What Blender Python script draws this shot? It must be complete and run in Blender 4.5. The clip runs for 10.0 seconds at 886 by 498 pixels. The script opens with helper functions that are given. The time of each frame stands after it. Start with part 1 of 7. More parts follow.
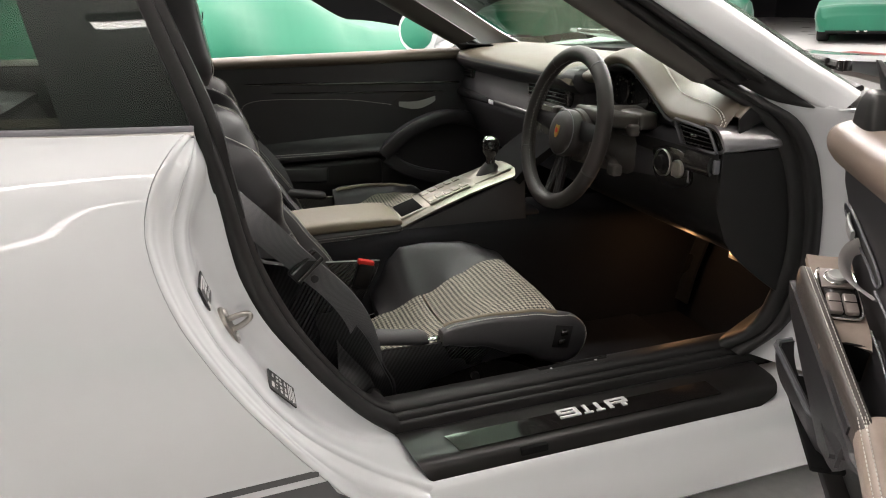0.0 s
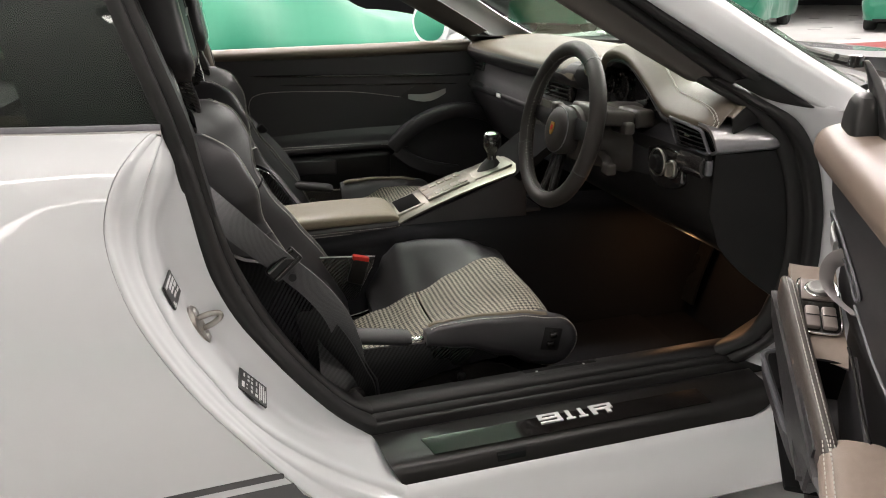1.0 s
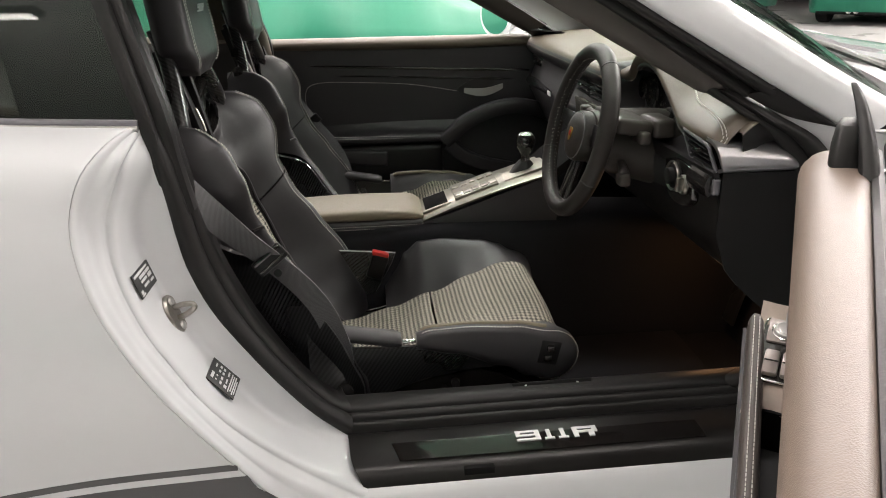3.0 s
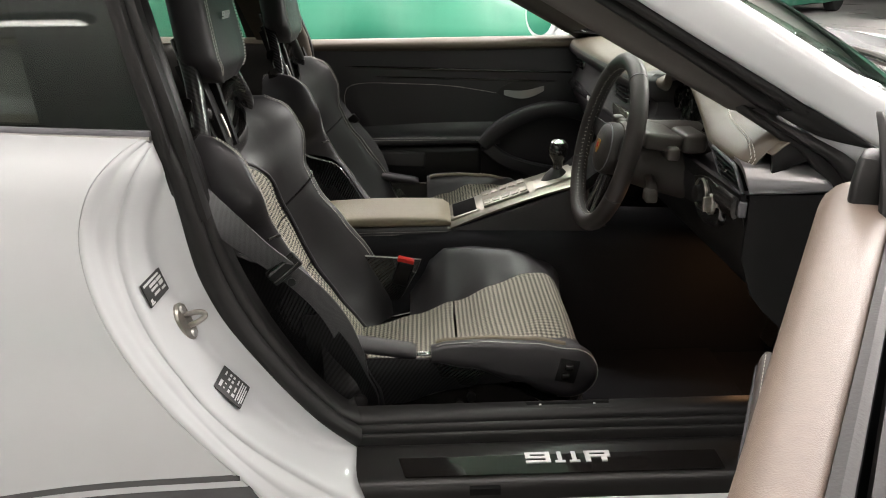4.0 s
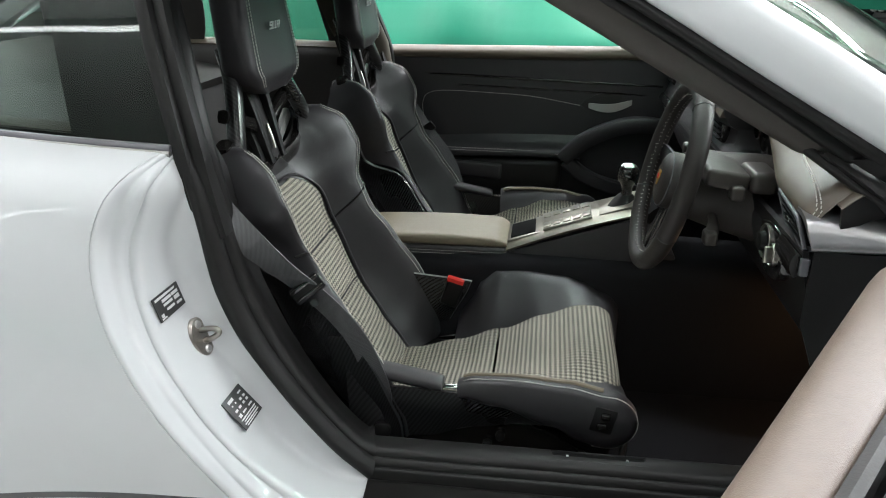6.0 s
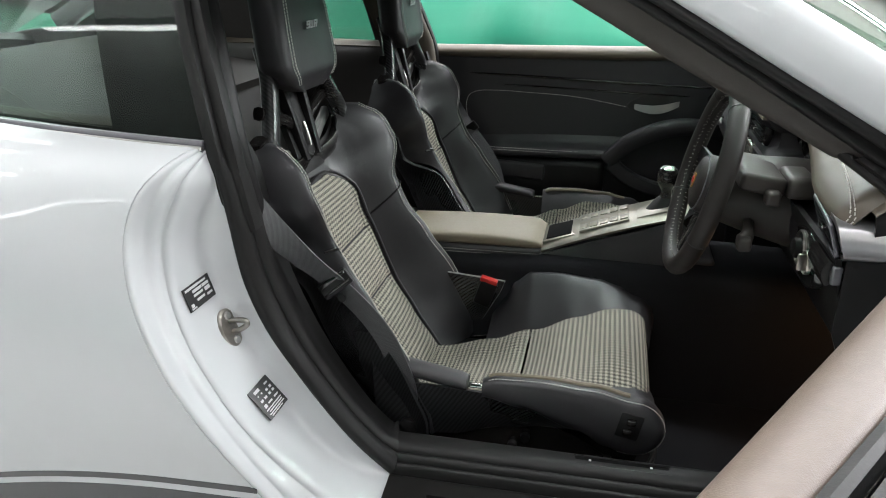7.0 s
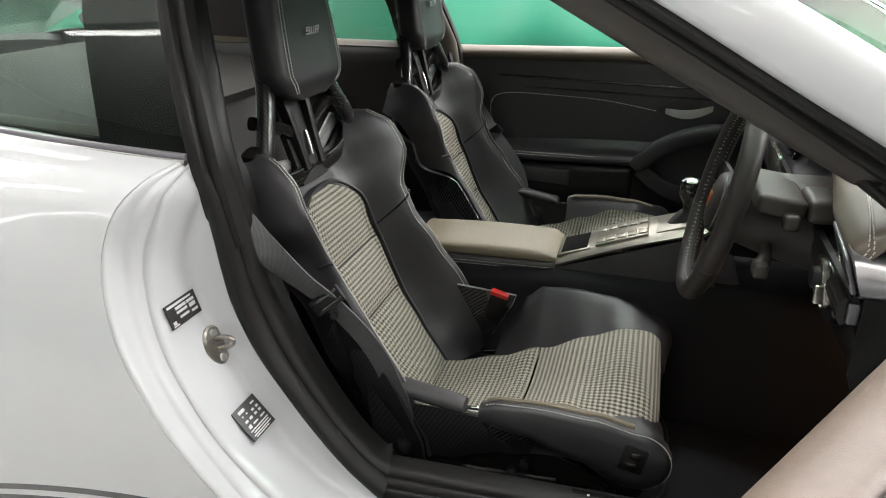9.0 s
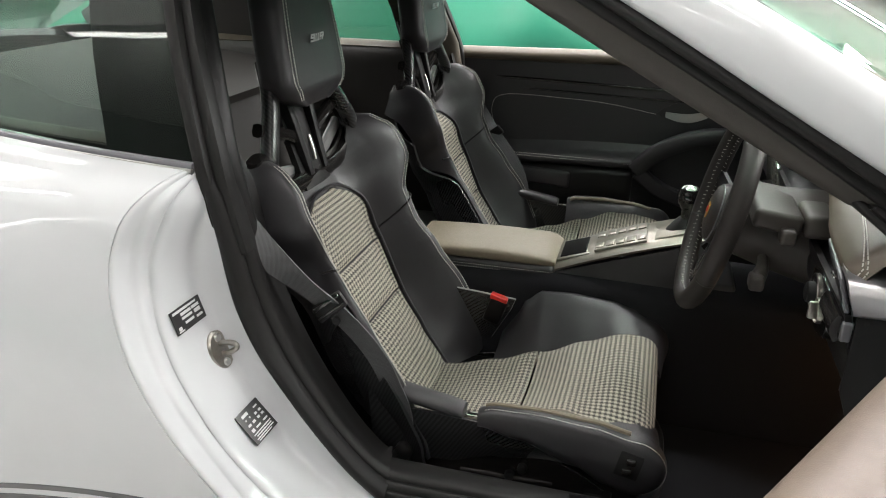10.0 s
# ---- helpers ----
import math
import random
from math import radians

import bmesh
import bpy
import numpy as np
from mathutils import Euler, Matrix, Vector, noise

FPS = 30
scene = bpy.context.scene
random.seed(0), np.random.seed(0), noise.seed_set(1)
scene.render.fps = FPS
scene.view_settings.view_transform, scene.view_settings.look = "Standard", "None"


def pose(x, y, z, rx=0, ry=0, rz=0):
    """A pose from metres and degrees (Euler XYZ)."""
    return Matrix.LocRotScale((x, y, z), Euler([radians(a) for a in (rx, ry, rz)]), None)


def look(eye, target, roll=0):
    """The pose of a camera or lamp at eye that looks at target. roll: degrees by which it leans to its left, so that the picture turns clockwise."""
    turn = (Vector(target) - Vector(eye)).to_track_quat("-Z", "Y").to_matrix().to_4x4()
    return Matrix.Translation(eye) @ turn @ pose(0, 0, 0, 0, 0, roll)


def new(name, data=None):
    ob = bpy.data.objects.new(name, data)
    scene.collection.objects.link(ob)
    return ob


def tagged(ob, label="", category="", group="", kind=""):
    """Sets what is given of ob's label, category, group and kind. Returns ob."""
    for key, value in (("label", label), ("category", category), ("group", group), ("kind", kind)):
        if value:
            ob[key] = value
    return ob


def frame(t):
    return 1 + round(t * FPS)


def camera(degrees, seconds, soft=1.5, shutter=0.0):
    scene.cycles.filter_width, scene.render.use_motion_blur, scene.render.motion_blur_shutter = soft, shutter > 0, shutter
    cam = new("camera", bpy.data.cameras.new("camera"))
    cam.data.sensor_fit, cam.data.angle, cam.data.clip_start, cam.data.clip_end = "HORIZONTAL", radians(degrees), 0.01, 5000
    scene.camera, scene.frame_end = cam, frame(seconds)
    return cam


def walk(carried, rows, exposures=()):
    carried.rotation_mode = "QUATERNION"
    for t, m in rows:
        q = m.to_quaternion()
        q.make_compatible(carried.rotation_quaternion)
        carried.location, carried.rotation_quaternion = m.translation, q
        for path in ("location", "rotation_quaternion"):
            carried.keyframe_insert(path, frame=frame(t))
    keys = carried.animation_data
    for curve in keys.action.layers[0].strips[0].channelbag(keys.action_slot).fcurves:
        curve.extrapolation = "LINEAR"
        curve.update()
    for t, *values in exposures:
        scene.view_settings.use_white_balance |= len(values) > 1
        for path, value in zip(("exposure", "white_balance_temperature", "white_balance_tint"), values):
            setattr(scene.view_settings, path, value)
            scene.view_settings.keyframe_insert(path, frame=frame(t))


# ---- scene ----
cam = camera(63.3, 10.0, soft=1.0)
PATH = [
    (0, (0.65, -1.748, 1.087), (1.236, 0.046, 0.426), -1.3),
    (0.5, (0.691, -1.746, 1.093), (1.237, 0.055, 0.416), -1.4),
    (1, (0.748, -1.75, 1.097), (1.238, 0.063, 0.408), -1.4),
    (1.5, (0.807, -1.755, 1.103), (1.232, 0.069, 0.402), -1.2),
    (2, (0.853, -1.754, 1.104), (1.214, 0.082, 0.396), -1.0),
    (3.5, (1.003, -1.761, 1.129), (1.115, 0.099, 0.402), -0.9),
    (4, (1.031, -1.731, 1.144), (1.072, 0.127, 0.407), -0.9),
    (4.5, (1.047, -1.682, 1.164), (1.031, 0.173, 0.418), -0.8),
    (5, (1.076, -1.657, 1.168), (0.995, 0.197, 0.422), -0.6),
    (5.5, (1.124, -1.644, 1.169), (0.952, 0.204, 0.424), -0.4),
    (7, (1.207, -1.633, 1.168), (0.796, 0.178, 0.425), -0.6),
    (7.5, (1.23, -1.626, 1.165), (0.767, 0.172, 0.422), -1.0),
    (8, (1.258, -1.601, 1.158), (0.753, 0.186, 0.415), -1.3),
    (8.5, (1.27, -1.567, 1.164), (0.743, 0.211, 0.417), -1.3),
    (9, (1.271, -1.549, 1.184), (0.737, 0.223, 0.426), -1.0),
    (9.5, (1.271, -1.552, 1.205), (0.74, 0.217, 0.437), -0.6),
    (10, (1.267, -1.555, 1.216), (0.741, 0.209, 0.435), -0.3),
]
# The clip's camera cools its white balance half way and opens up a little towards the end.
LEVELS = [(0, -0.50, 6600, 16), (3.5, -0.50, 6600, 16), (4.5, -0.48, 6450, 12), (5.5, -0.46, 5950, 8), (7, -0.44, 6000, 10), (7.5, -0.42, 6250, 11), (10, -0.40, 6300, 12)]
walk(cam, [(t, look(eye, target, roll)) for t, eye, target, roll in PATH], LEVELS)

# ---- world and lamps ----
world = bpy.data.worlds.new("showroom_air")
scene.world = world
world.use_nodes = True
world.node_tree.nodes["Background"].inputs[0].default_value = (0.9, 0.95, 1.0, 1)
world.node_tree.nodes["Background"].inputs[1].default_value = 0.02


def strip_lamp(x, y, z, sx, sy, watts, colour=(1.0, 0.968, 0.93)):
    d = bpy.data.lights.new("ceiling_strip_light", "AREA")
    d.shape, d.size, d.size_y, d.energy, d.color = "RECTANGLE", sx, sy, watts, colour
    ob = new("ceiling_strip_light", d)
    ob.location = (x, y, z)
    return ob


for ly, lw in ((-3.4, 16), (-1.25, 38), (0.9, 145), (3.2, 180), (5.6, 125)):
    for lx, more in ((-2.6, 0.7), (1.1, 0.8), (4.8, 1.75)):
        if (lx, ly) != (-2.6, 0.9):
            strip_lamp(lx, ly, 2.93, 2.6, 0.16, lw * more)
strip_lamp(-2.75, 0.95, 2.90, 2.5, 3.4, 380)
for lx, ly in ((9.0, 2.6), (10.5, 7.5), (13.5, 11.5)):
    strip_lamp(lx, ly, 2.93, 4.6, 0.3, 215)
foot = bpy.data.lights.new("footwell_lamp", "POINT")
foot.energy, foot.color, foot.shadow_soft_size = 0.7, (1.0, 0.55, 0.25), 0.015
new("footwell_lamp", foot).location = (1.75, -0.30, 0.47)


# ---- materials ----
def node(nt, kind, **values):
    n = nt.nodes.new(kind)
    for k, v in values.items():
        n.inputs[k].default_value = v
    return n


def material(name, colour, rough=0.5, metal=0.0, coat=0.0, bump=0.0, scale=200.0, vary=0.12, spec=0.5, sheen=0.0, detail=4.0, big=3.0):
    """A principled surface with fine relief and two scales of slight unevenness."""
    m = bpy.data.materials.new(name)
    m.use_nodes = True
    nt = m.node_tree
    b = nt.nodes["Principled BSDF"]
    b.inputs["Metallic"].default_value = metal
    b.inputs["Coat Weight"].default_value = coat
    b.inputs["Coat Roughness"].default_value = 0.04
    b.inputs["Specular IOR Level"].default_value = spec
    b.inputs["Sheen Weight"].default_value = sheen
    b.inputs["Sheen Roughness"].default_value = 0.45
    tc = nt.nodes.new("ShaderNodeTexCoord")
    fine = node(nt, "ShaderNodeTexNoise", Scale=scale, Detail=detail)
    wide = node(nt, "ShaderNodeTexNoise", Scale=big, Detail=3.0)
    for n in (fine, wide):
        nt.links.new(tc.outputs["Object"], n.inputs["Vector"])
    both = nt.nodes.new("ShaderNodeMath")
    both.operation = "ADD"
    nt.links.new(fine.outputs["Fac"], both.inputs[0])
    nt.links.new(wide.outputs["Fac"], both.inputs[1])
    tone = node(nt, "ShaderNodeMapRange")
    tone.inputs["From Min"].default_value, tone.inputs["From Max"].default_value = 0.6, 1.4
    tone.inputs["To Min"].default_value, tone.inputs["To Max"].default_value = 1 - vary, 1 + vary
    nt.links.new(both.outputs[0], tone.inputs["Value"])
    mix = node(nt, "ShaderNodeVectorMath")
    mix.operation = "SCALE"
    mix.inputs[0].default_value = colour
    nt.links.new(tone.outputs[0], mix.inputs["Scale"])
    nt.links.new(mix.outputs[0], b.inputs["Base Color"])
    gloss = node(nt, "ShaderNodeMapRange")
    gloss.inputs["From Min"].default_value, gloss.inputs["From Max"].default_value = 0.3, 0.7
    gloss.inputs["To Min"].default_value, gloss.inputs["To Max"].default_value = rough * (1 - vary), min(1, rough * (1 + vary))
    nt.links.new(wide.outputs["Fac"], gloss.inputs["Value"])
    nt.links.new(gloss.outputs[0], b.inputs["Roughness"])
    if bump:
        bp = node(nt, "ShaderNodeBump", Strength=bump, Distance=0.001)
        nt.links.new(fine.outputs["Fac"], bp.inputs["Height"])
        nt.links.new(bp.outputs[0], b.inputs["Normal"])
    return m


def leather(name, colour, rough=0.42, spec=0.5):
    """Grained leather: small cells as pebbles."""
    m = material(name, colour, rough, spec=spec, vary=0.1, scale=120)
    nt = m.node_tree
    b = nt.nodes["Principled BSDF"]
    tc = nt.nodes.new("ShaderNodeTexCoord")
    cells = node(nt, "ShaderNodeTexVoronoi", Scale=900.0)
    nt.links.new(tc.outputs["Object"], cells.inputs["Vector"])
    bp = node(nt, "ShaderNodeBump", Strength=0.25, Distance=0.0006)
    nt.links.new(cells.outputs["Distance"], bp.inputs["Height"])
    nt.links.new(bp.outputs[0], b.inputs["Normal"])
    return m


def maths(nt, op, a, b=0.0):
    n = nt.nodes.new("ShaderNodeMath")
    n.operation = op
    for k, v in enumerate((a, b)):
        if isinstance(v, (int, float)):
            n.inputs[k].default_value = v
        else:
            nt.links.new(v, n.inputs[k])
    return n.outputs[0]


def woven(name, dark, pale, thread, rough, twill, check, coat=0.0, bump=0.4):
    """A weave on the UV map in metres: threads in a twill, in bands of dark and pale both ways (check) or two tones (no check)."""
    m = material(name, pale, rough, coat=coat)
    nt = m.node_tree
    b = nt.nodes["Principled BSDF"]
    tc = nt.nodes.new("ShaderNodeTexCoord")
    sep = nt.nodes.new("ShaderNodeSeparateXYZ")
    nt.links.new(tc.outputs["UV"], sep.inputs[0])
    u = maths(nt, "DIVIDE", sep.outputs[0], thread)
    v = maths(nt, "DIVIDE", sep.outputs[1], thread)
    fu, fv = maths(nt, "FLOOR", u), maths(nt, "FLOOR", v)
    over = maths(nt, "LESS_THAN", maths(nt, "FLOORED_MODULO", maths(nt, "ADD", fu, fv), float(twill)), twill / 2 - 0.5)
    if check:
        warp = maths(nt, "LESS_THAN", maths(nt, "FLOORED_MODULO", fu, 8.0), 3.5)
        weft = maths(nt, "LESS_THAN", maths(nt, "FLOORED_MODULO", fv, 8.0), 3.5)
        pick = maths(nt, "ADD", maths(nt, "MULTIPLY", over, warp), maths(nt, "MULTIPLY", maths(nt, "SUBTRACT", 1.0, over), weft))
    else:
        pick = over
    mix = nt.nodes.new("ShaderNodeMix")
    mix.data_type = "RGBA"
    mix.inputs[6].default_value, mix.inputs[7].default_value = (*dark, 1), (*pale, 1)
    nt.links.new(pick, mix.inputs[0])
    nt.links.new(mix.outputs[2], b.inputs["Base Color"])
    round_u = maths(nt, "ABSOLUTE", maths(nt, "SUBTRACT", maths(nt, "FRACT", u), 0.5))
    round_v = maths(nt, "ABSOLUTE", maths(nt, "SUBTRACT", maths(nt, "FRACT", v), 0.5))
    h = maths(nt, "ADD", maths(nt, "MULTIPLY", over, round_u), maths(nt, "MULTIPLY", maths(nt, "SUBTRACT", 1.0, over), round_v))
    bp = node(nt, "ShaderNodeBump", Strength=bump, Distance=0.0008)
    nt.links.new(maths(nt, "SUBTRACT", 0.5, h), bp.inputs["Height"])
    nt.links.new(bp.outputs[0], b.inputs["Normal"])
    return m


def glazing(name, tint, rough=0.0, ior=1.5):
    m = bpy.data.materials.new(name)
    m.use_nodes = True
    nt = m.node_tree
    nt.nodes.remove(nt.nodes["Principled BSDF"])
    see = nt.nodes.new("ShaderNodeBsdfTransparent")
    see.inputs[0].default_value = (*tint, 1)
    shine = nt.nodes.new("ShaderNodeBsdfGlossy")
    shine.inputs["Roughness"].default_value = rough
    face = node(nt, "ShaderNodeLayerWeight", Blend=0.5)
    base = ((ior - 1) / (ior + 1)) ** 2
    gloss = maths(nt, "ADD", maths(nt, "MULTIPLY", maths(nt, "POWER", face.outputs["Facing"], 4.0), 0.8 * (1 - base)), base)
    mix = nt.nodes.new("ShaderNodeMixShader")
    nt.links.new(gloss, mix.inputs[0])
    nt.links.new(see.outputs[0], mix.inputs[1])
    nt.links.new(shine.outputs[0], mix.inputs[2])
    nt.links.new(mix.outputs[0], nt.nodes["Material Output"].inputs[0])
    return m


def glowing(name, colour, strength):
    m = bpy.data.materials.new(name)
    m.use_nodes = True
    b = m.node_tree.nodes["Principled BSDF"]
    b.inputs["Base Color"].default_value = (*colour, 1)
    b.inputs["Emission Color"].default_value = (*colour, 1)
    b.inputs["Emission Strength"].default_value = strength
    return m


PAINT = material("white_car_paint", (0.56, 0.574, 0.582), 0.30, coat=1.0, vary=0.012, scale=30, spec=0.08)
PAINT.node_tree.nodes["Principled BSDF"].inputs["Coat Roughness"].default_value = 0.015
RUBBER = material("black_rubber", (0.0135, 0.013, 0.0125), 0.46, bump=0.15, scale=400, spec=0.26)
PLASTIC = material("black_grained_plastic", (0.0085, 0.0082, 0.0080), 0.42, bump=0.25, scale=900, spec=0.30)
GLOSSBLACK = material("gloss_black_trim", (0.014, 0.013, 0.012), 0.16, coat=0.6, vary=0.05)
LEATHER = leather("black_leather", (0.0215, 0.0204, 0.0220), 0.45, 0.62)
# Black dash leather: the sheen of overhead light is put into this taupe.
DASH = leather("lit_dash_leather", (0.100, 0.082, 0.059), 0.42, 0.5)
# Black leather lightened by colour where its top catches the ceiling light.
LID = leather("lit_lid_leather", (0.20, 0.170, 0.120), 0.42, 0.5)
SWITCH = material("satin_taupe_switch", (0.20, 0.17, 0.155), 0.32, metal=0.3, vary=0.05)
DOORTOP = leather("taupe_door_leather", (0.145, 0.110, 0.088), 0.42, 0.5)
POSTTRIM = material("grey_brown_post_lining", (0.058, 0.051, 0.044), 0.6, bump=0.3, scale=900, vary=0.1)
SATIN = material("satin_silver_paint", (0.42, 0.42, 0.41), 0.35, metal=0.5, vary=0.05)
CONSOLE = material("satin_console_metal", (0.27, 0.255, 0.215), 0.34, metal=0.85, vary=0.06)
ARMSKIN = leather("pale_taupe_armrest_leather", (0.27, 0.215, 0.178), 0.42, 0.5)
ARMDARK = leather("dark_taupe_armrest_leather", (0.062, 0.052, 0.046), 0.42, 0.5)
STRAP = material("grey_strap_fabric", (0.38, 0.36, 0.35), 0.8, bump=0.4, scale=900)
CARBON = woven("carbon_fibre", (0.006, 0.006, 0.006), (0.030, 0.030, 0.031), 0.0022, 0.28, 4, False, coat=0.45, bump=0.1)
PEPITA = woven("houndstooth_cloth", (0.048, 0.046, 0.043), (0.49, 0.455, 0.37), 0.00122, 0.85, 4, True)
# Black rear lining, its colour lifted for ambient light and glare in the cabin.
REARTRIM = material("lifted_black_rear_lining", (0.048, 0.044, 0.040), 0.55, bump=0.3, scale=700, vary=0.12)
WINTRIM = material("satin_window_trim", (0.17, 0.165, 0.18), 0.30, metal=0.25, vary=0.06)
CARPET = material("black_carpet", (0.015, 0.0152, 0.017), 0.95, bump=1.0, scale=700, spec=0.1, vary=0.3)
ALU = material("brushed_aluminium", (0.55, 0.54, 0.52), 0.35, metal=1.0, vary=0.08)
PEDAL = material("dark_pedal_metal", (0.34, 0.33, 0.31), 0.32, metal=1.0, vary=0.15)
CHROME = material("polished_metal", (0.75, 0.74, 0.72), 0.14, metal=1.0, vary=0.05)
THREAD = material("pale_stitching", (0.62, 0.60, 0.55), 0.8, vary=0.1)
RED = material("red_button_plastic", (0.55, 0.02, 0.012), 0.35, vary=0.05)
SILVERMARK = material("silver_mark", (0.62, 0.62, 0.62), 0.4, vary=0.03)
STRIPE = material("dark_grey_stripe_film", (0.028, 0.029, 0.030), 0.3, coat=0.5, vary=0.04)
WEB = woven("seat_belt_webbing", (0.055, 0.055, 0.057), (0.10, 0.10, 0.103), 0.0007, 0.6, 4, False)
TINT = glazing("tinted_side_glass", (0.60, 0.65, 0.62), 0.0, 1.65)
SCREEN_GLASS = glazing("green_tinted_windscreen", (0.70, 0.82, 0.75), 0.0, 1.6)
MIRROR = material("mirror_glass", (0.85, 0.88, 0.88), 0.02, metal=1.0, vary=0.0)
TYRE = material("tyre_rubber", (0.02, 0.02, 0.02), 0.8, bump=0.3, scale=200)
CLOTH = material("green_car_cover_cloth", (0.010, 0.148, 0.086), 0.6, bump=0.15, scale=500, vary=0.1, sheen=0.25, spec=0.3)
FLOOR = material("grey_painted_floor", (0.78, 0.77, 0.76), 0.30, vary=0.12, scale=40, big=1.2)
REDFLOOR = material("red_painted_floor", (0.35, 0.03, 0.03), 0.35, vary=0.12)
WALL = material("pale_wall_paint", (0.25, 0.25, 0.245), 0.8, vary=0.06)
DARKWALL = material("dark_wall_paint", (0.06, 0.06, 0.065), 0.8, vary=0.1)
CEIL = material("ceiling_paint", (0.75, 0.74, 0.72), 0.9, vary=0.08)
SCREEN = material("display_glass", (0.10, 0.10, 0.085), 0.1, coat=0.5, vary=0.05)
# Near-black that puts the shade of slots and hollows into the colour.
HOLLOWBLACK = material("shade_black", (0.006, 0.006, 0.006), 0.9, spec=0.1)
TRIMGREY = material("satin_grey_window_trim", (0.10, 0.10, 0.108), 0.3, vary=0.05)
COWLGLOSS = material("gloss_black_cowl", (0.05, 0.042, 0.038), 0.10, coat=1.0, spec=0.9, vary=0.05)
SILLGLOSS = material("gloss_black_sill", (0.009, 0.008, 0.0075), 0.07, coat=0.0, vary=0.03, spec=0.4)
SILLSATIN = material("satin_black_sill", (0.012, 0.0112, 0.0105), 0.30, bump=0.1, scale=600, vary=0.06, spec=0.28)
SILVERTRIM = material("brushed_aluminium_dash_trim", (0.46, 0.455, 0.46), 0.30, metal=0.9, vary=0.05)
WHEELSKIN = leather("wheel_leather", (0.021, 0.0175, 0.0155), 0.50, 0.4)
SHROUD = material("grey_column_plastic", (0.052, 0.046, 0.040), 0.45, spec=0.4, bump=0.2, scale=900)
PEWTER = material("worn_pewter_metal", (0.36, 0.34, 0.31), 0.3, metal=1.0, vary=0.12)
LABELBLACK = material("black_label_film", (0.02, 0.02, 0.02), 0.4, vary=0.05)
LABELWHITE = material("white_label_ink", (0.6, 0.6, 0.6), 0.5, vary=0.03)
LENS = glowing("footwell_lamp_lens", (1.0, 0.55, 0.25), 0.9)
LIGHTFACE = glowing("strip_light_diffuser", (1.0, 0.95, 0.88), 6.0)
CREST = material("gold_crest", (0.55, 0.33, 0.08), 0.3, metal=0.7)


# ---- mesh helpers ----
def catmull(pts, n):
    """n points along a smooth curve through pts."""
    p = [Vector(q) for q in pts]
    p = [2 * p[0] - p[1]] + p + [2 * p[-1] - p[-2]]
    out, spans = [], len(p) - 3
    for i in range(n):
        s = i * spans / (n - 1)
        k = min(int(s), spans - 1)
        t = s - k
        a, b, c, d = p[k : k + 4]
        out.append(0.5 * (2 * b + (c - a) * t + (2 * a - 5 * b + 4 * c - d) * t**2 + (3 * b - a - 3 * c + d) * t**3))
    return out


def sheet(rows, close_rows=False, close_cols=False, bm=None, uvs=True):
    """A mesh over rows of points, with a UV map in metres."""
    bm = bm or bmesh.new()
    uv = bm.loops.layers.uv.verify()
    vs = [[bm.verts.new(p) for p in row] for row in rows]
    nr, nc = len(rows), len(rows[0])
    along = [0.0]
    for i in range(1, nr):
        along.append(along[-1] + (Vector(rows[i][nc // 2]) - Vector(rows[i - 1][nc // 2])).length)
    across = [0.0]
    for j in range(1, nc):
        across.append(across[-1] + (Vector(rows[nr // 2][j]) - Vector(rows[nr // 2][j - 1])).length)
    for i in range(nr if close_rows else nr - 1):
        for j in range(nc if close_cols else nc - 1):
            a, b = (i + 1) % nr, (j + 1) % nc
            try:
                f = bm.faces.new((vs[i][j], vs[i][b], vs[a][b], vs[a][j]))
            except ValueError:
                continue
            for loop, (r, c) in zip(f.loops, ((i, j), (i, j + 1), (i + 1, j + 1), (i + 1, j))):
                rr = along[r] if r < nr else along[-1] + 0.01
                cc = across[c] if c < nc else across[-1] + 0.01
                loop[uv].uv = (cc, rr)
    return bm


def normals(rows):
    nr, nc = len(rows), len(rows[0])
    out = []
    for i in range(nr):
        line = []
        for j in range(nc):
            du = Vector(rows[min(i + 1, nr - 1)][j]) - Vector(rows[max(i - 1, 0)][j])
            dv = Vector(rows[i][min(j + 1, nc - 1)]) - Vector(rows[i][max(j - 1, 0)])
            n = dv.cross(du)
            line.append(n.normalized() if n.length > 1e-9 else Vector((0, 0, 1)))
        out.append(line)
    return out


def slab(rows, thick, flip=False):
    """A sheet with thickness: its back lies thick metres behind the face."""
    rows = [[Vector(p) for p in row] for row in rows]
    ns = normals(rows)
    s = -thick if flip else thick
    back = [[p - n * s for p, n in zip(r, nr)] for r, nr in zip(rows, ns)]
    bm = sheet(rows)
    sheet(back, bm=bm)
    nr, nc = len(rows), len(rows[0])
    rim = [(0, j) for j in range(nc)] + [(i, nc - 1) for i in range(1, nr)] + [(nr - 1, j) for j in range(nc - 2, -1, -1)] + [(i, 0) for i in range(nr - 2, 0, -1)]
    bm.verts.ensure_lookup_table()
    for k, (i, j) in enumerate(rim):
        a, b = rim[(k + 1) % len(rim)]
        f, g = i * nc + j, a * nc + b
        h = nr * nc
        try:
            bm.faces.new((bm.verts[f], bm.verts[g], bm.verts[h + g], bm.verts[h + f]))
        except ValueError:
            pass
    bmesh.ops.recalc_face_normals(bm, faces=bm.faces[:])
    return bm


def loft(rings, cap=True, closed=True):
    bm = sheet(rings, close_cols=closed)
    if cap and closed:
        bm.verts.ensure_lookup_table()
        n = len(rings[0])
        bm.faces.new([bm.verts[i] for i in range(n)])
        bm.faces.new([bm.verts[len(rings) * n - n + i] for i in range(n)])
        bmesh.ops.recalc_face_normals(bm, faces=bm.faces[:])
    return bm


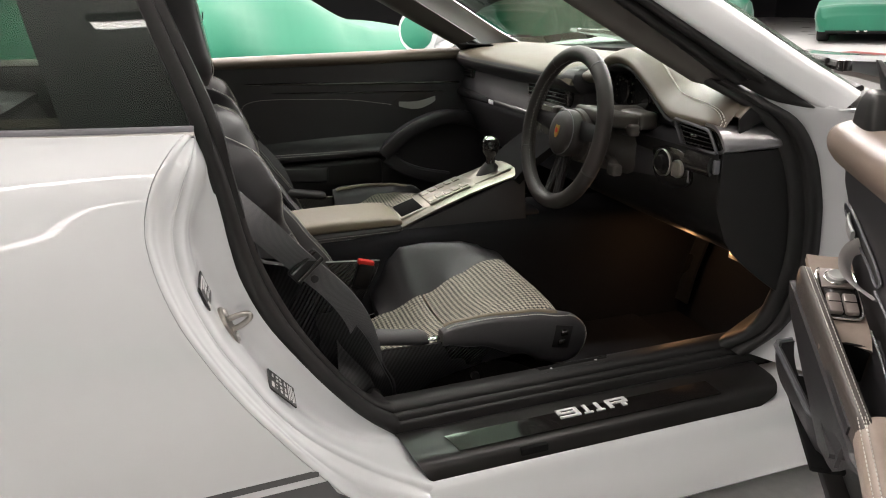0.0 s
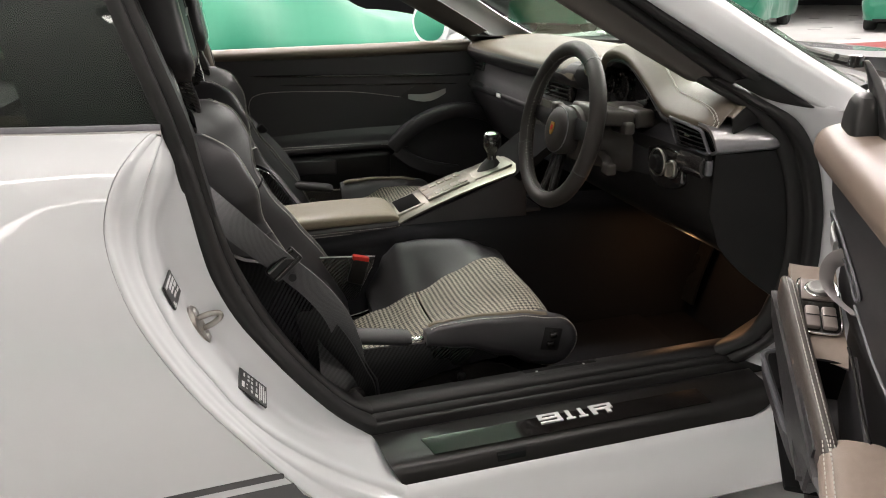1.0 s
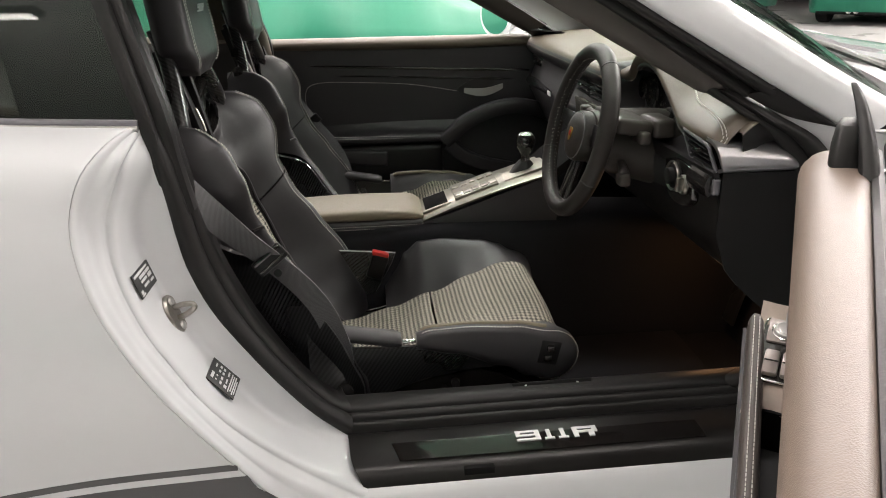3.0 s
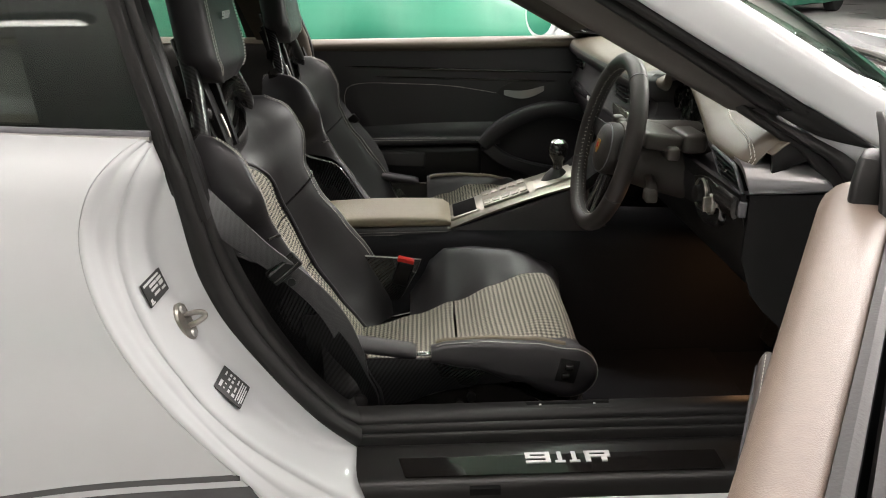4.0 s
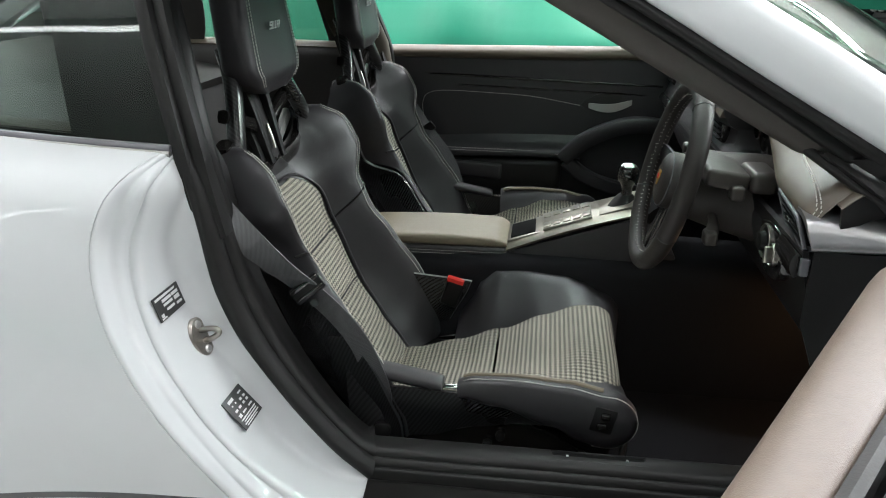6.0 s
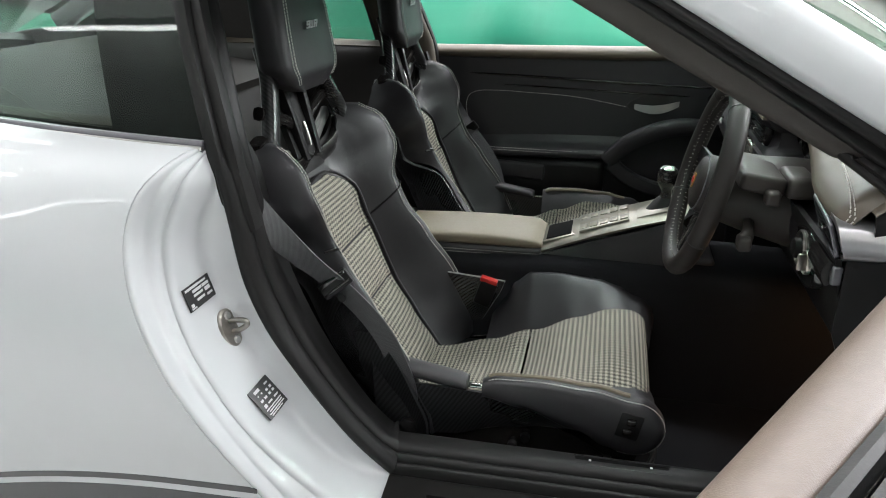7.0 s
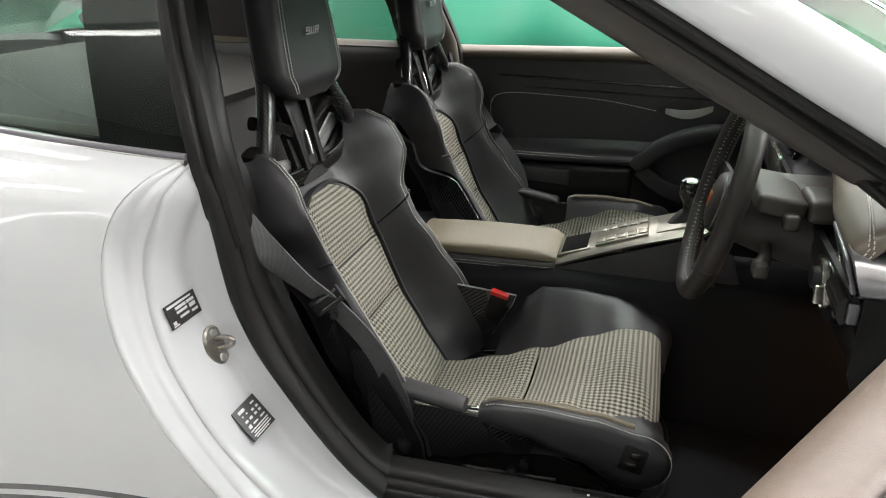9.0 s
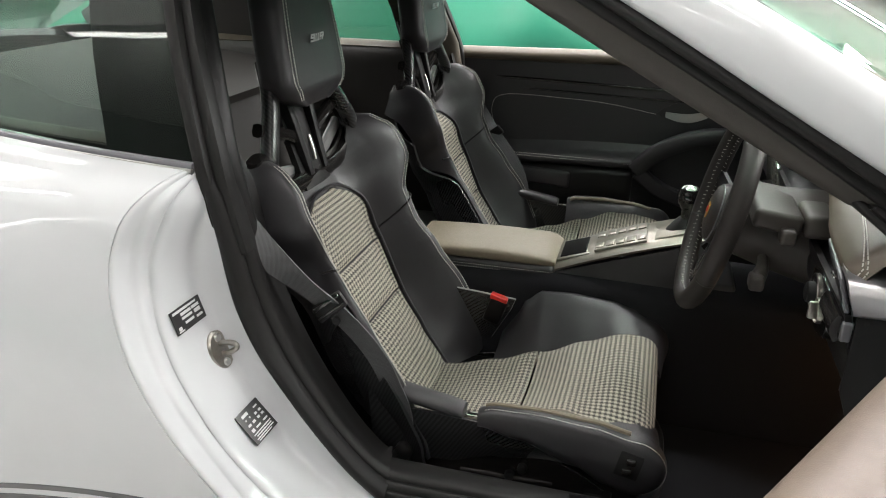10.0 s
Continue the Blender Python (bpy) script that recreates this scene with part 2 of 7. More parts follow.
def tube(pts, radius, sides=8, cap=True, closed=False, flat=None, side=None):
    """A round bar along pts; radius is a number or a list. flat: (half width, half height), with its width along side."""
    pts = [Vector(p) for p in pts]
    n = len(pts)
    up = Vector(side) if side else None
    rings = []
    for i, p in enumerate(pts):
        a = pts[(i - 1) % n] if closed or i else p
        b = pts[(i + 1) % n] if closed or i < n - 1 else p
        t = (b - a).normalized()
        if up is None:
            up = t.orthogonal()
        up = (up - t * up.dot(t)).normalized()
        w = t.cross(up)
        r = radius[i] if isinstance(radius, (list, tuple)) else radius
        ru, rw = flat if flat else (r, r)
        ring = []
        for k in range(sides):
            c, s = math.cos(2 * math.pi * k / sides), math.sin(2 * math.pi * k / sides)
            if flat:
                c, s = math.copysign(abs(c) ** 0.6, c), math.copysign(abs(s) ** 0.6, s)
            ring.append(p + up * ru * c + w * rw * s)
        rings.append(ring)
    if closed:
        bm = sheet(rings, close_rows=True, close_cols=True)
        bmesh.ops.recalc_face_normals(bm, faces=bm.faces[:])
        return bm
    return loft(rings, cap)


def rbox(x, y, z, sx, sy, sz, bevel=0.004, seg=2, m=None):
    """A rounded box by its middle and sizes."""
    bm = bmesh.new()
    bmesh.ops.create_cube(bm, size=1, matrix=Matrix.Diagonal((sx, sy, sz, 1)))
    if bevel:
        bmesh.ops.bevel(bm, geom=bm.edges[:], offset=min(bevel, 0.49 * min(sx, sy, sz)), segments=seg, profile=0.5, affect="EDGES")
    bm.transform(Matrix.Translation((x, y, z)) @ (m or Matrix.Identity(4)))
    uv = bm.loops.layers.uv.verify()
    for f in bm.faces:
        for l in f.loops:
            l[uv].uv = (l.vert.co.x + l.vert.co.y, l.vert.co.z + l.vert.co.y)
    return bm


def lathe(profile, m=None, n=24):
    """A turned body: (radius, height) pairs round the local z axis."""
    rings = [[Vector((r * math.cos(2 * math.pi * k / n), r * math.sin(2 * math.pi * k / n), h)) for k in range(n)] for r, h in profile]
    bm = sheet(rings, close_cols=True)
    bmesh.ops.remove_doubles(bm, verts=bm.verts[:], dist=1e-6)
    bmesh.ops.holes_fill(bm, edges=bm.edges[:])
    bmesh.ops.recalc_face_normals(bm, faces=bm.faces[:])
    if m:
        bm.transform(m)
    return bm


def join(*bms):
    out = bms[0]
    for b in bms[1:]:
        me = bpy.data.meshes.new("t")
        b.to_mesh(me)
        out.from_mesh(me)
        bpy.data.meshes.remove(me)
        b.free()
    return out


def mirrored(bm):
    bm.transform(Matrix.Diagonal((1, -1, 1, 1)))
    bmesh.ops.reverse_faces(bm, faces=bm.faces[:])
    return bm


def mesh_object(name, bm, mat, sharp=40):
    me = bpy.data.meshes.new(name)
    bm.to_mesh(me)
    bm.free()
    me.materials.append(mat)
    me.shade_smooth()
    me.set_sharp_from_angle(angle=radians(sharp))
    return new(name, me)


def thing(name, at, label, category, group="", kind=""):
    ob = new(name)
    ob.empty_display_size = 0.1
    ob.location = at
    ob["base"] = tuple(at)
    return tagged(ob, label, category, group, kind)


def part(name, bm, mat, parent, label="", sharp=40):
    """One mesh under a thing or a part; the mesh is in world coordinates."""
    ob = mesh_object(name, bm, mat, sharp)
    ob.parent = parent
    if parent.type == "EMPTY":
        ob.matrix_parent_inverse = Matrix.Translation(parent.location).inverted()
    if label:
        ob["label"] = label
    return ob


def stitch(name, pts, parent, gap=0.0055, r=0.0006, length=0.0036):
    """A row of separate stitches along a line, joined."""
    pts = [Vector(p) for p in pts]
    verts, faces = [], []
    run, want = 0.0, 0.0
    for a, b in zip(pts, pts[1:]):
        d = (b - a).length
        if d < 1e-6:
            continue
        t = (b - a) / d
        o = t.orthogonal().normalized()
        q = t.cross(o)
        while want < run + d:
            s = a + t * (want - run)
            e = s + t * length
            k = len(verts)
            for c in (s, e):
                for w in (o, q, -o, -q):
                    verts.append(c + w * r)
            faces += [(k + i, k + (i + 1) % 4, k + 4 + (i + 1) % 4, k + 4 + i) for i in range(4)] + [(k + 3, k + 2, k + 1, k), (k + 4, k + 5, k + 6, k + 7)]
            want += gap
        run += d
    me = bpy.data.meshes.new(name)
    me.from_pydata([tuple(v) for v in verts], [], faces)
    me.materials.append(THREAD)
    ob = new(name, me)
    ob.parent = parent
    if parent.type == "EMPTY":
        ob.matrix_parent_inverse = Matrix.Translation(parent.location).inverted()
    return ob


def plain(name, bm, mat, label, category, kind="structure", group=""):
    return tagged(mesh_object(name, bm, mat), label, category, group, kind)


# ---- the hall ----
def flat(x0, x1, y0, y1, z, up=True):
    bm = bmesh.new()
    vs = [bm.verts.new(p) for p in ((x0, y0, z), (x1, y0, z), (x1, y1, z), (x0, y1, z))]
    bm.faces.new(vs if up else vs[::-1])
    return bm


X0, X1, Y0, Y1, HIGH = -12.0, 24.0, -9.0, 24.0, 3.1
plain("floor", rbox((X0 + X1) / 2, (Y0 + Y1) / 2, -0.05, X1 - X0, Y1 - Y0, 0.1, 0), FLOOR, "pale grey polished painted concrete floor", "floor")
plain("floor_marking", rbox(11.3, 7.0, 0.002, 1.4, 3.4, 0.004, 0), REDFLOOR, "red painted area on the grey floor", "floor marking")
plain("ceiling", rbox((X0 + X1) / 2, (Y0 + Y1) / 2, HIGH + 0.05, X1 - X0, Y1 - Y0, 0.1, 0), CEIL, "plain grey ceiling with strip lights", "ceiling")
for wname, wx, wy, sx, sy, wm in (("wall_front", X1 + 0.1, (Y0 + Y1) / 2, 0.2, Y1 - Y0, DARKWALL), ("wall_back", X0 - 0.1, (Y0 + Y1) / 2, 0.2, Y1 - Y0, WALL),
                                  ("wall_near", (X0 + X1) / 2, Y0 - 0.1, X1 - X0, 0.2, WALL), ("wall_far", (X0 + X1) / 2, Y1 + 0.1, X1 - X0, 0.2, DARKWALL)):
    plain(wname, rbox(wx, wy, HIGH / 2, sx, sy, HIGH, 0), wm, "plain painted hall wall", "wall")


# ---- the sports car ----
car = thing("sports_car", (1.0, 0, 0), "white sports coupe with one door open and black interior", "car")

# Curves of the right rear door opening: the panel's edge, a step, the hollow of the jamb and the seal's outer edge.
EDGE = [(0.628, -0.69, 0.917), (0.602, -0.745, 0.900), (0.576, -0.784, 0.868), (0.561, -0.806, 0.818), (0.566, -0.827, 0.765), (0.585, -0.845, 0.702), (0.615, -0.857, 0.640), (0.650, -0.862, 0.578), (0.690, -0.862, 0.518), (0.735, -0.855, 0.450), (0.805, -0.850, 0.360), (0.90, -0.848, 0.272)]
STEP = [(0.632, -0.69, 0.912), (0.620, -0.745, 0.888), (0.602, -0.764, 0.855), (0.584, -0.777, 0.810), (0.583, -0.789, 0.760), (0.597, -0.804, 0.705), (0.623, -0.817, 0.643), (0.655, -0.825, 0.588), (0.690, -0.826, 0.527), (0.742, -0.826, 0.455), (0.820, -0.826, 0.380), (0.915, -0.835, 0.320)]
FACE = [(0.634, -0.69, 0.908), (0.628, -0.735, 0.880), (0.616, -0.750, 0.845), (0.602, -0.762, 0.800), (0.601, -0.772, 0.750), (0.613, -0.785, 0.697), (0.637, -0.796, 0.637), (0.668, -0.802, 0.582), (0.702, -0.802, 0.522), (0.760, -0.800, 0.455), (0.842, -0.800, 0.388), (0.93, -0.815, 0.342)]
HOLLOW = [(0.636, -0.688, 0.905), (0.640, -0.705, 0.870), (0.630, -0.704, 0.838), (0.614, -0.704, 0.795), (0.611, -0.704, 0.750), (0.622, -0.704, 0.690), (0.645, -0.704, 0.625), (0.680, -0.704, 0.560), (0.722, -0.704, 0.487), (0.775, -0.704, 0.420), (0.85, -0.716, 0.372), (0.94, -0.735, 0.352)]
SEAL = [(0.637, -0.685, 0.908), (0.646, -0.69, 0.875), (0.653, -0.69, 0.835), (0.659, -0.69, 0.790), (0.664, -0.69, 0.745), (0.674, -0.69, 0.690), (0.702, -0.69, 0.617), (0.748, -0.69, 0.542), (0.795, -0.69, 0.475), (0.845, -0.69, 0.415), (0.90, -0.69, 0.366), (0.95, -0.685, 0.355)]
MID = [(0.10, -0.618, 0.941), (0.10, -0.735, 0.917), (0.10, -0.825, 0.858), (0.10, -0.872, 0.765), (0.10, -0.888, 0.655), (0.10, -0.888, 0.535), (0.10, -0.880, 0.415), (0.10, -0.865, 0.28)]
REAR = [(-0.62, -0.50, 0.975), (-0.62, -0.67, 0.945), (-0.62, -0.81, 0.885), (-0.62, -0.895, 0.79), (-0.62, -0.925, 0.67), (-0.62, -0.93, 0.55), (-0.62, -0.925, 0.41), (-0.62, -0.90, 0.26)]
REAR2 = [(-1.0, -0.42, 0.87), (-1.02, -0.60, 0.84), (-1.04, -0.74, 0.79), (-1.05, -0.83, 0.72), (-1.05, -0.865, 0.63), (-1.05, -0.87, 0.53), (-1.04, -0.86, 0.41), (-1.02, -0.84, 0.27)]
NV = 40


def curve_rows(curves, n_across):
    """Rows across curves, smooth both ways."""
    lines = [catmull(c, NV) for c in curves]
    return [catmull([l[k] for l in lines], n_across) for k in range(NV)]


quarter_rows = curve_rows([EDGE, MID, REAR, REAR2], 54)


def quarter_point(u, v):
    i, j = min(int(v * (NV - 1)), NV - 2), min(int(u * 53), 52)
    a, b = v * (NV - 1) - i, u * 53 - j
    q = quarter_rows
    return (q[i][j] * (1 - b) + q[i][j + 1] * b) * (1 - a) + (q[i + 1][j] * (1 - b) + q[i + 1][j + 1] * b) * a


for side in (0, 1):
    q = slab(quarter_rows, 0.004, True)
    part("quarter_panel", mirrored(q) if side else q, PAINT, car, "glossy white rear quarter panel")


def inner(curve, dx, dy):
    return [(x + dx, y + dy, z) for x, y, z in curve]


jamb = []
for k in range(NV):
    e, s, a, h, l = (catmull(c, NV)[k] for c in (EDGE, STEP, FACE, HOLLOW, SEAL))
    fade = min(1, k / 5)
    roll = e + Vector((0.005, 0.003 * fade, 0))
    groove = e * 0.45 + s * 0.55 + Vector((-0.001, 0.005 * fade, 0))
    jamb.append(catmull([e, roll, groove, s + Vector((0.002, -0.001, 0)), s * 0.4 + a * 0.6 + Vector((-0.004 * fade, 0.002, 0)), a, (a + h) / 2, h, h * 0.6 + l * 0.4 + Vector((0, 0.006 * fade, 0)), l], 46))
jm = slab(jamb, 0.003)
part("door_jamb", jm, PAINT, car, "glossy white stepped door jamb", 60)
jamb2 = sheet([[p for p in row] for row in jamb])
part("door_jamb", mirrored(jamb2), PAINT, car, "glossy white stepped door jamb", 60)

# Rocker: the white outer sill below the door opening.
ROCK = [(-0.69, 0.352), (-0.775, 0.350), (-0.812, 0.3465), (-0.831, 0.322), (-0.842, 0.285), (-0.848, 0.24), (-0.838, 0.205), (-0.80, 0.19), (-0.70, 0.188)]
for side in (0, 1):
    rows = []
    for i in range(24):
        x = 0.885 + i * (1.86 - 0.885) / 23
        rows.append([Vector((x, y, z)) for y, z in [tuple(p)[1:] for p in catmull([(0, *p) for p in ROCK], 26)]])
    r = slab(rows, 0.004)
    part("rocker_panel", mirrored(r) if side else r, PAINT, car, "white outer door sill")
    rows = []
    for i in range(24):
        x = -0.5 + i * 1.32 / 23
        rows.append([Vector((x, y, z)) for y, z in ((-0.905 + 0.06 * i / 23, 0.285 + 0.02 * i / 23), (-0.90 + 0.06 * i / 23, 0.235), (-0.86 + 0.03 * i / 23, 0.195), (-0.7, 0.188))])
    r = slab(rows, 0.004)
    part("rear_skirt", mirrored(r) if side else r, PAINT, car, "white lower rear side skirt")

# Sill cover plate with its tread, slot and mark, and the ribbed inner sill.
COVER = [(-0.690, 0.362), (-0.700, 0.371), (-0.725, 0.374), (-0.765, 0.376), (-0.785, 0.3735), (-0.796, 0.369), (-0.803, 0.363), (-0.809, 0.354), (-0.813, 0.346)]
prof = [tuple(p)[1:] for p in catmull([(0, *p) for p in COVER], 24)]
rows = []
for i in range(61):
    f = i / 60
    row = []
    for k, (y, z) in enumerate(prof):
        a = k / (len(prof) - 1)
        x0 = 0.898 + 0.028 * a**1.5
        x1 = 1.66 - 0.05 * a - 0.03 * max(0, a - 0.8) * 5
        row.append(Vector((x0 + (x1 - x0) * f, y, z)))
    rows.append(row)
sill_cover = part("sill_cover", slab(rows, 0.003), SILLSATIN, car, "satin black sill cover plate")
tread = []
for i in range(41):
    f = i / 40
    x = 0.985 + 0.52 * f
    e = 1.0
    tread.append([Vector((x - 0.012 * (1 - g) * (f < 0.5), -0.738 - 0.046 * (0.35 + 0.65 * e) * g - 0.004, 0.3772 + 0.0006 * math.sin(math.pi * g) - 0.0012 * g)) for g in [k / 6 for k in range(7)]])
part("tread", slab(tread, 0.002), SILLGLOSS, sill_cover, "gloss black tread inlay")
# A solid box; the slot's inner shade is its black colour.
part("slot", rbox(1.113, -0.8035, 0.3580, 0.050, 0.012, 0.015, 0.001), HOLLOWBLACK, sill_cover, "recessed black jacking slot")
part("slot_rim", rbox(1.113, -0.8060, 0.3495, 0.056, 0.010, 0.0025, 0.001), TRIMGREY, sill_cover)


def mark_strokes(which):
    """Bars of a square-cut mark on a 1 x 1 cell: (x0, y0, x1, y1)."""
    t = 0.2
    if which == "9":
        return [(0, 1 - t, 1, 1), (0, 0.42, t, 1), (1 - t, 0, 1, 1), (0, 0.42, 1, 0.42 + t), (0, 0, 1, t)]
    if which == "1":
        return [(0.30, 0, 0.72, 1), (0.0, 0, 1.0, 0.17)]
    return [(0, 0, t, 1), (0, 1 - t, 1, 1), (1 - t, 0.45, 1, 1), (0, 0.42, 1, 0.42 + t), (0.62, 0, 0.84, 0.42)]


def marks(m, width, height, thick, parent, label):
    """A row of four square-cut characters, centred at m, lying in its local xy plane; each is a mesh of its own."""
    for ch, at, w in (("9", 0.0, 0.29), ("1", 0.34, 0.12), ("1", 0.51, 0.12), ("R", 0.70, 0.30)):
        bm = bmesh.new()
        for n_, (x0, y0, x1, y1) in enumerate(mark_strokes(ch)):
            a, b = (at + x0 * w - 0.5) * width, (at + x1 * w - 0.5) * width
            c, d = (y0 - 0.5) * height, (y1 - 0.5) * height
            bmesh.ops.create_cube(bm, size=1, matrix=m @ Matrix.Translation(((a + b) / 2, (c + d) / 2, 0)) @ Matrix.Diagonal((b - a, d - c, thick * (1 + 0.12 * n_), 1)))
        part("mark_character", bm, SILVERMARK, parent, label)


marks(pose(1.255, -0.752, 0.3784), 0.142, 0.027, 0.0016, sill_cover, "raised silver character")

RIDGE = [(-0.693, 0.360), (-0.688, 0.376), (-0.684, 0.382), (-0.680, 0.379), (-0.677, 0.388), (-0.672, 0.393), (-0.668, 0.390), (-0.664, 0.399), (-0.655, 0.404), (-0.640, 0.404), (-0.622, 0.398), (-0.612, 0.37), (-0.606, 0.30), (-0.60, 0.215)]
prof = [tuple(p)[1:] for p in catmull([(0, *p) for p in RIDGE], 50)]
rows = [[Vector((0.893 + 0.80 * i / 30, y, z)) for y, z in prof] for i in range(31)]
inner_sill = part("inner_sill", slab(rows, 0.003), RUBBER, car, "ribbed black rubber seal along the sill", 70)
clip_bed = part("sill_clip", rbox(1.275, -0.642, 0.4048, 0.15, 0.020, 0.005, 0.002), HOLLOWBLACK, inner_sill, "black recess with sliding clips")
part("clip_frame", tube([(1.275 + sx * 0.077, -0.642 + sy * 0.0115, 0.4062) for sx, sy in ((-1, -1), (0, -1), (1, -1), (1, 1), (0, 1), (-1, 1))], 0.0014, 6, closed=True), PLASTIC, clip_bed)
for cx in (1.225, 1.322):
    part("clip", rbox(cx, -0.642, 0.4075, 0.004, 0.004, 0.002, 0.0006), SILVERMARK, inner_sill)
part("inner_sill", mirrored(sheet(rows)), RUBBER, car, "ribbed black rubber seal along the sill", 70)

# Seal round the rear of the opening, wide and soft, with an inner lip; then the hinge post and windscreen post.
SEAL_IN = [(0.655, -0.640, 0.915), (0.668, -0.635, 0.870), (0.682, -0.635, 0.79), (0.705, -0.635, 0.69), (0.75, -0.635, 0.58), (0.812, -0.635, 0.478), (0.868, -0.637, 0.415), (0.90, -0.640, 0.402)]
for side in (0, 1):
    rows = []
    for k in range(NV):
        o, i_ = catmull(SEAL[:11], NV)[k], catmull(SEAL_IN, NV)[k]
        d = (i_ - o)
        bulge = Vector((0.35, -0.8, 0.35)).normalized()
        ramp = ((0, -0.004), (0.06, 0.008), (0.2, 0.016), (0.42, 0.017), (0.55, 0.010), (0.6, 0.004), (0.66, 0.012), (0.85, 0.013), (0.97, 0.004), (1.1, -0.012), (1.35, -0.03))
        rows.append(catmull([o + d * a + bulge * b for a, b in ramp], 34))
    s = slab(rows, 0.004)
    part("door_seal", mirrored(s) if side else s, RUBBER, car, "black rubber seal round the door opening", 70)

# Windscreen post: white outer face, black seal band and inner trim.
POST_GLASS = [(1.80, -0.715, 0.905), (1.67, -0.705, 0.972), (1.50, -0.678, 1.072), (1.33, -0.650, 1.168), (1.18, -0.615, 1.240), (1.02, -0.575, 1.285)]
POST_LOW = [(1.72, -0.745, 0.870), (1.585, -0.722, 0.948), (1.415, -0.703, 1.046), (1.245, -0.685, 1.145), (1.075, -0.660, 1.235), (0.92, -0.625, 1.285)]
POST_SEAL = [(1.535, -0.675, 0.942), (1.372, -0.665, 1.045), (1.20, -0.66, 1.145), (1.04, -0.645, 1.232), (0.88, -0.61, 1.275)]
POST_TRIM = [(1.488, -0.640, 0.940), (1.312, -0.637, 1.036), (1.140, -0.632, 1.133), (0.977, -0.615, 1.222), (0.82, -0.58, 1.258)]
POST_IN = [(1.55, -0.595, 0.955), (1.39, -0.590, 1.05), (1.215, -0.575, 1.15), (1.05, -0.55, 1.225), (0.92, -0.50, 1.248)]
for side in (0, 1):
    a, b, c, d, e = (catmull(k, 30) for k in (POST_GLASS, POST_LOW, POST_SEAL, POST_TRIM, POST_IN))
    low2 = catmull(POST_LOW[1:], 30)
    rows = [catmull([a[k] + Vector((0.004, 0.006, -0.004)), a[k], (a[k] * 0.55 + b[k] * 0.45) + Vector((0.004, -0.012, 0.010)), b[k] + Vector((0.004, -0.003, 0.006)), b[k], b[k] + Vector((-0.002, 0.012, -0.004))], 16) for k in range(30)]
    s = slab(rows, 0.004)
    part("windscreen_post", mirrored(s) if side else s, PAINT, car, "white painted windscreen post")
    rows = []
    for k in range(30):
        p, r = low2[k] + Vector((0, 0.006, -0.002)), c[k]
        rows.append(catmull([p, p * 0.8 + r * 0.2 + Vector((-0.002, -0.012, -0.008)), p * 0.5 + r * 0.5 + Vector((0, -0.004, -0.002)), p * 0.3 + r * 0.7 + Vector((-0.004, -0.010, -0.010)), r + Vector((0, 0, -0.004)), r + Vector((0, 0.01, 0.004))], 22))
    s = slab(rows, 0.004)
    part("post_seal", mirrored(s) if side else s, RUBBER, car, "black rubber seal along the windscreen post", 70)
    rows = [catmull([c[k], c[k] * 0.4 + d[k] * 0.6 + Vector((-0.004, -0.006, -0.006)), d[k], d[k] * 0.6 + e[k] * 0.4 + Vector((-0.005, 0.004, -0.004)), e[k]], 14) for k in range(30)]
    s = slab(rows, 0.004)
    part("post_trim", mirrored(s) if side else s, POSTTRIM, car, "grey-brown inner windscreen post lining", 70)
    # hinge post: from the sill up to the windscreen post
    HS = [(1.640, -0.69, 0.385), (1.712, -0.712, 0.450), (1.748, -0.724, 0.56), (1.745, -0.726, 0.656), (1.733, -0.728, 0.72), (1.704, -0.728, 0.801), (1.656, -0.726, 0.864), (1.590, -0.712, 0.902), (1.535, -0.682, 0.940)]
    HI = [(1.600, -0.650, 0.400), (1.655, -0.685, 0.445), (1.690, -0.700, 0.56), (1.694, -0.700, 0.651), (1.677, -0.700, 0.737), (1.648, -0.700, 0.808), (1.600, -0.700, 0.869), (1.548, -0.690, 0.906), (1.497, -0.645, 0.940)]
    HO = [(1.80, -0.80, 0.345), (1.83, -0.80, 0.46), (1.84, -0.80, 0.58), (1.84, -0.80, 0.70), (1.82, -0.79, 0.80), (1.78, -0.775, 0.868), (1.70, -0.745, 0.888)]
    HD = [(1.74, -0.58, 0.40), (1.78, -0.60, 0.45), (1.81, -0.61, 0.54), (1.81, -0.61, 0.65), (1.80, -0.61, 0.74), (1.77, -0.61, 0.80), (1.71, -0.62, 0.86), (1.66, -0.62, 0.905), (1.60, -0.59, 0.935)]
    rows = []
    for k in range(30):
        o, i_, q = (catmull(w, 30)[k] for w in (HS, HI, HD))
        m_ = (o + i_) / 2
        rows.append(catmull([o, o * 0.7 + i_ * 0.3 + Vector((-0.008, -0.014, 0)), m_ + Vector((-0.004, -0.006, 0)), o * 0.25 + i_ * 0.75 + Vector((-0.006, -0.010, 0)), i_, (i_ + q) / 2, q], 24))
    s = slab(rows, 0.004)
    part("door_seal", mirrored(s) if side else s, RUBBER, car, "black rubber seal up the hinge post", 70)
    rows = []
    for k in range(30):
        o, i_ = catmull(HO, 30)[k], catmull(HS, 30)[k]
        rows.append(catmull([o + Vector((0.05, -0.03, 0.0)), o, (o + i_) / 2 + Vector((-0.004, 0.004, 0)), i_ + Vector((0.006, 0.006, 0))], 10))
    s = slab(rows, 0.004)
    part("hinge_post", mirrored(s) if side else s, PAINT, car, "white hinge post")
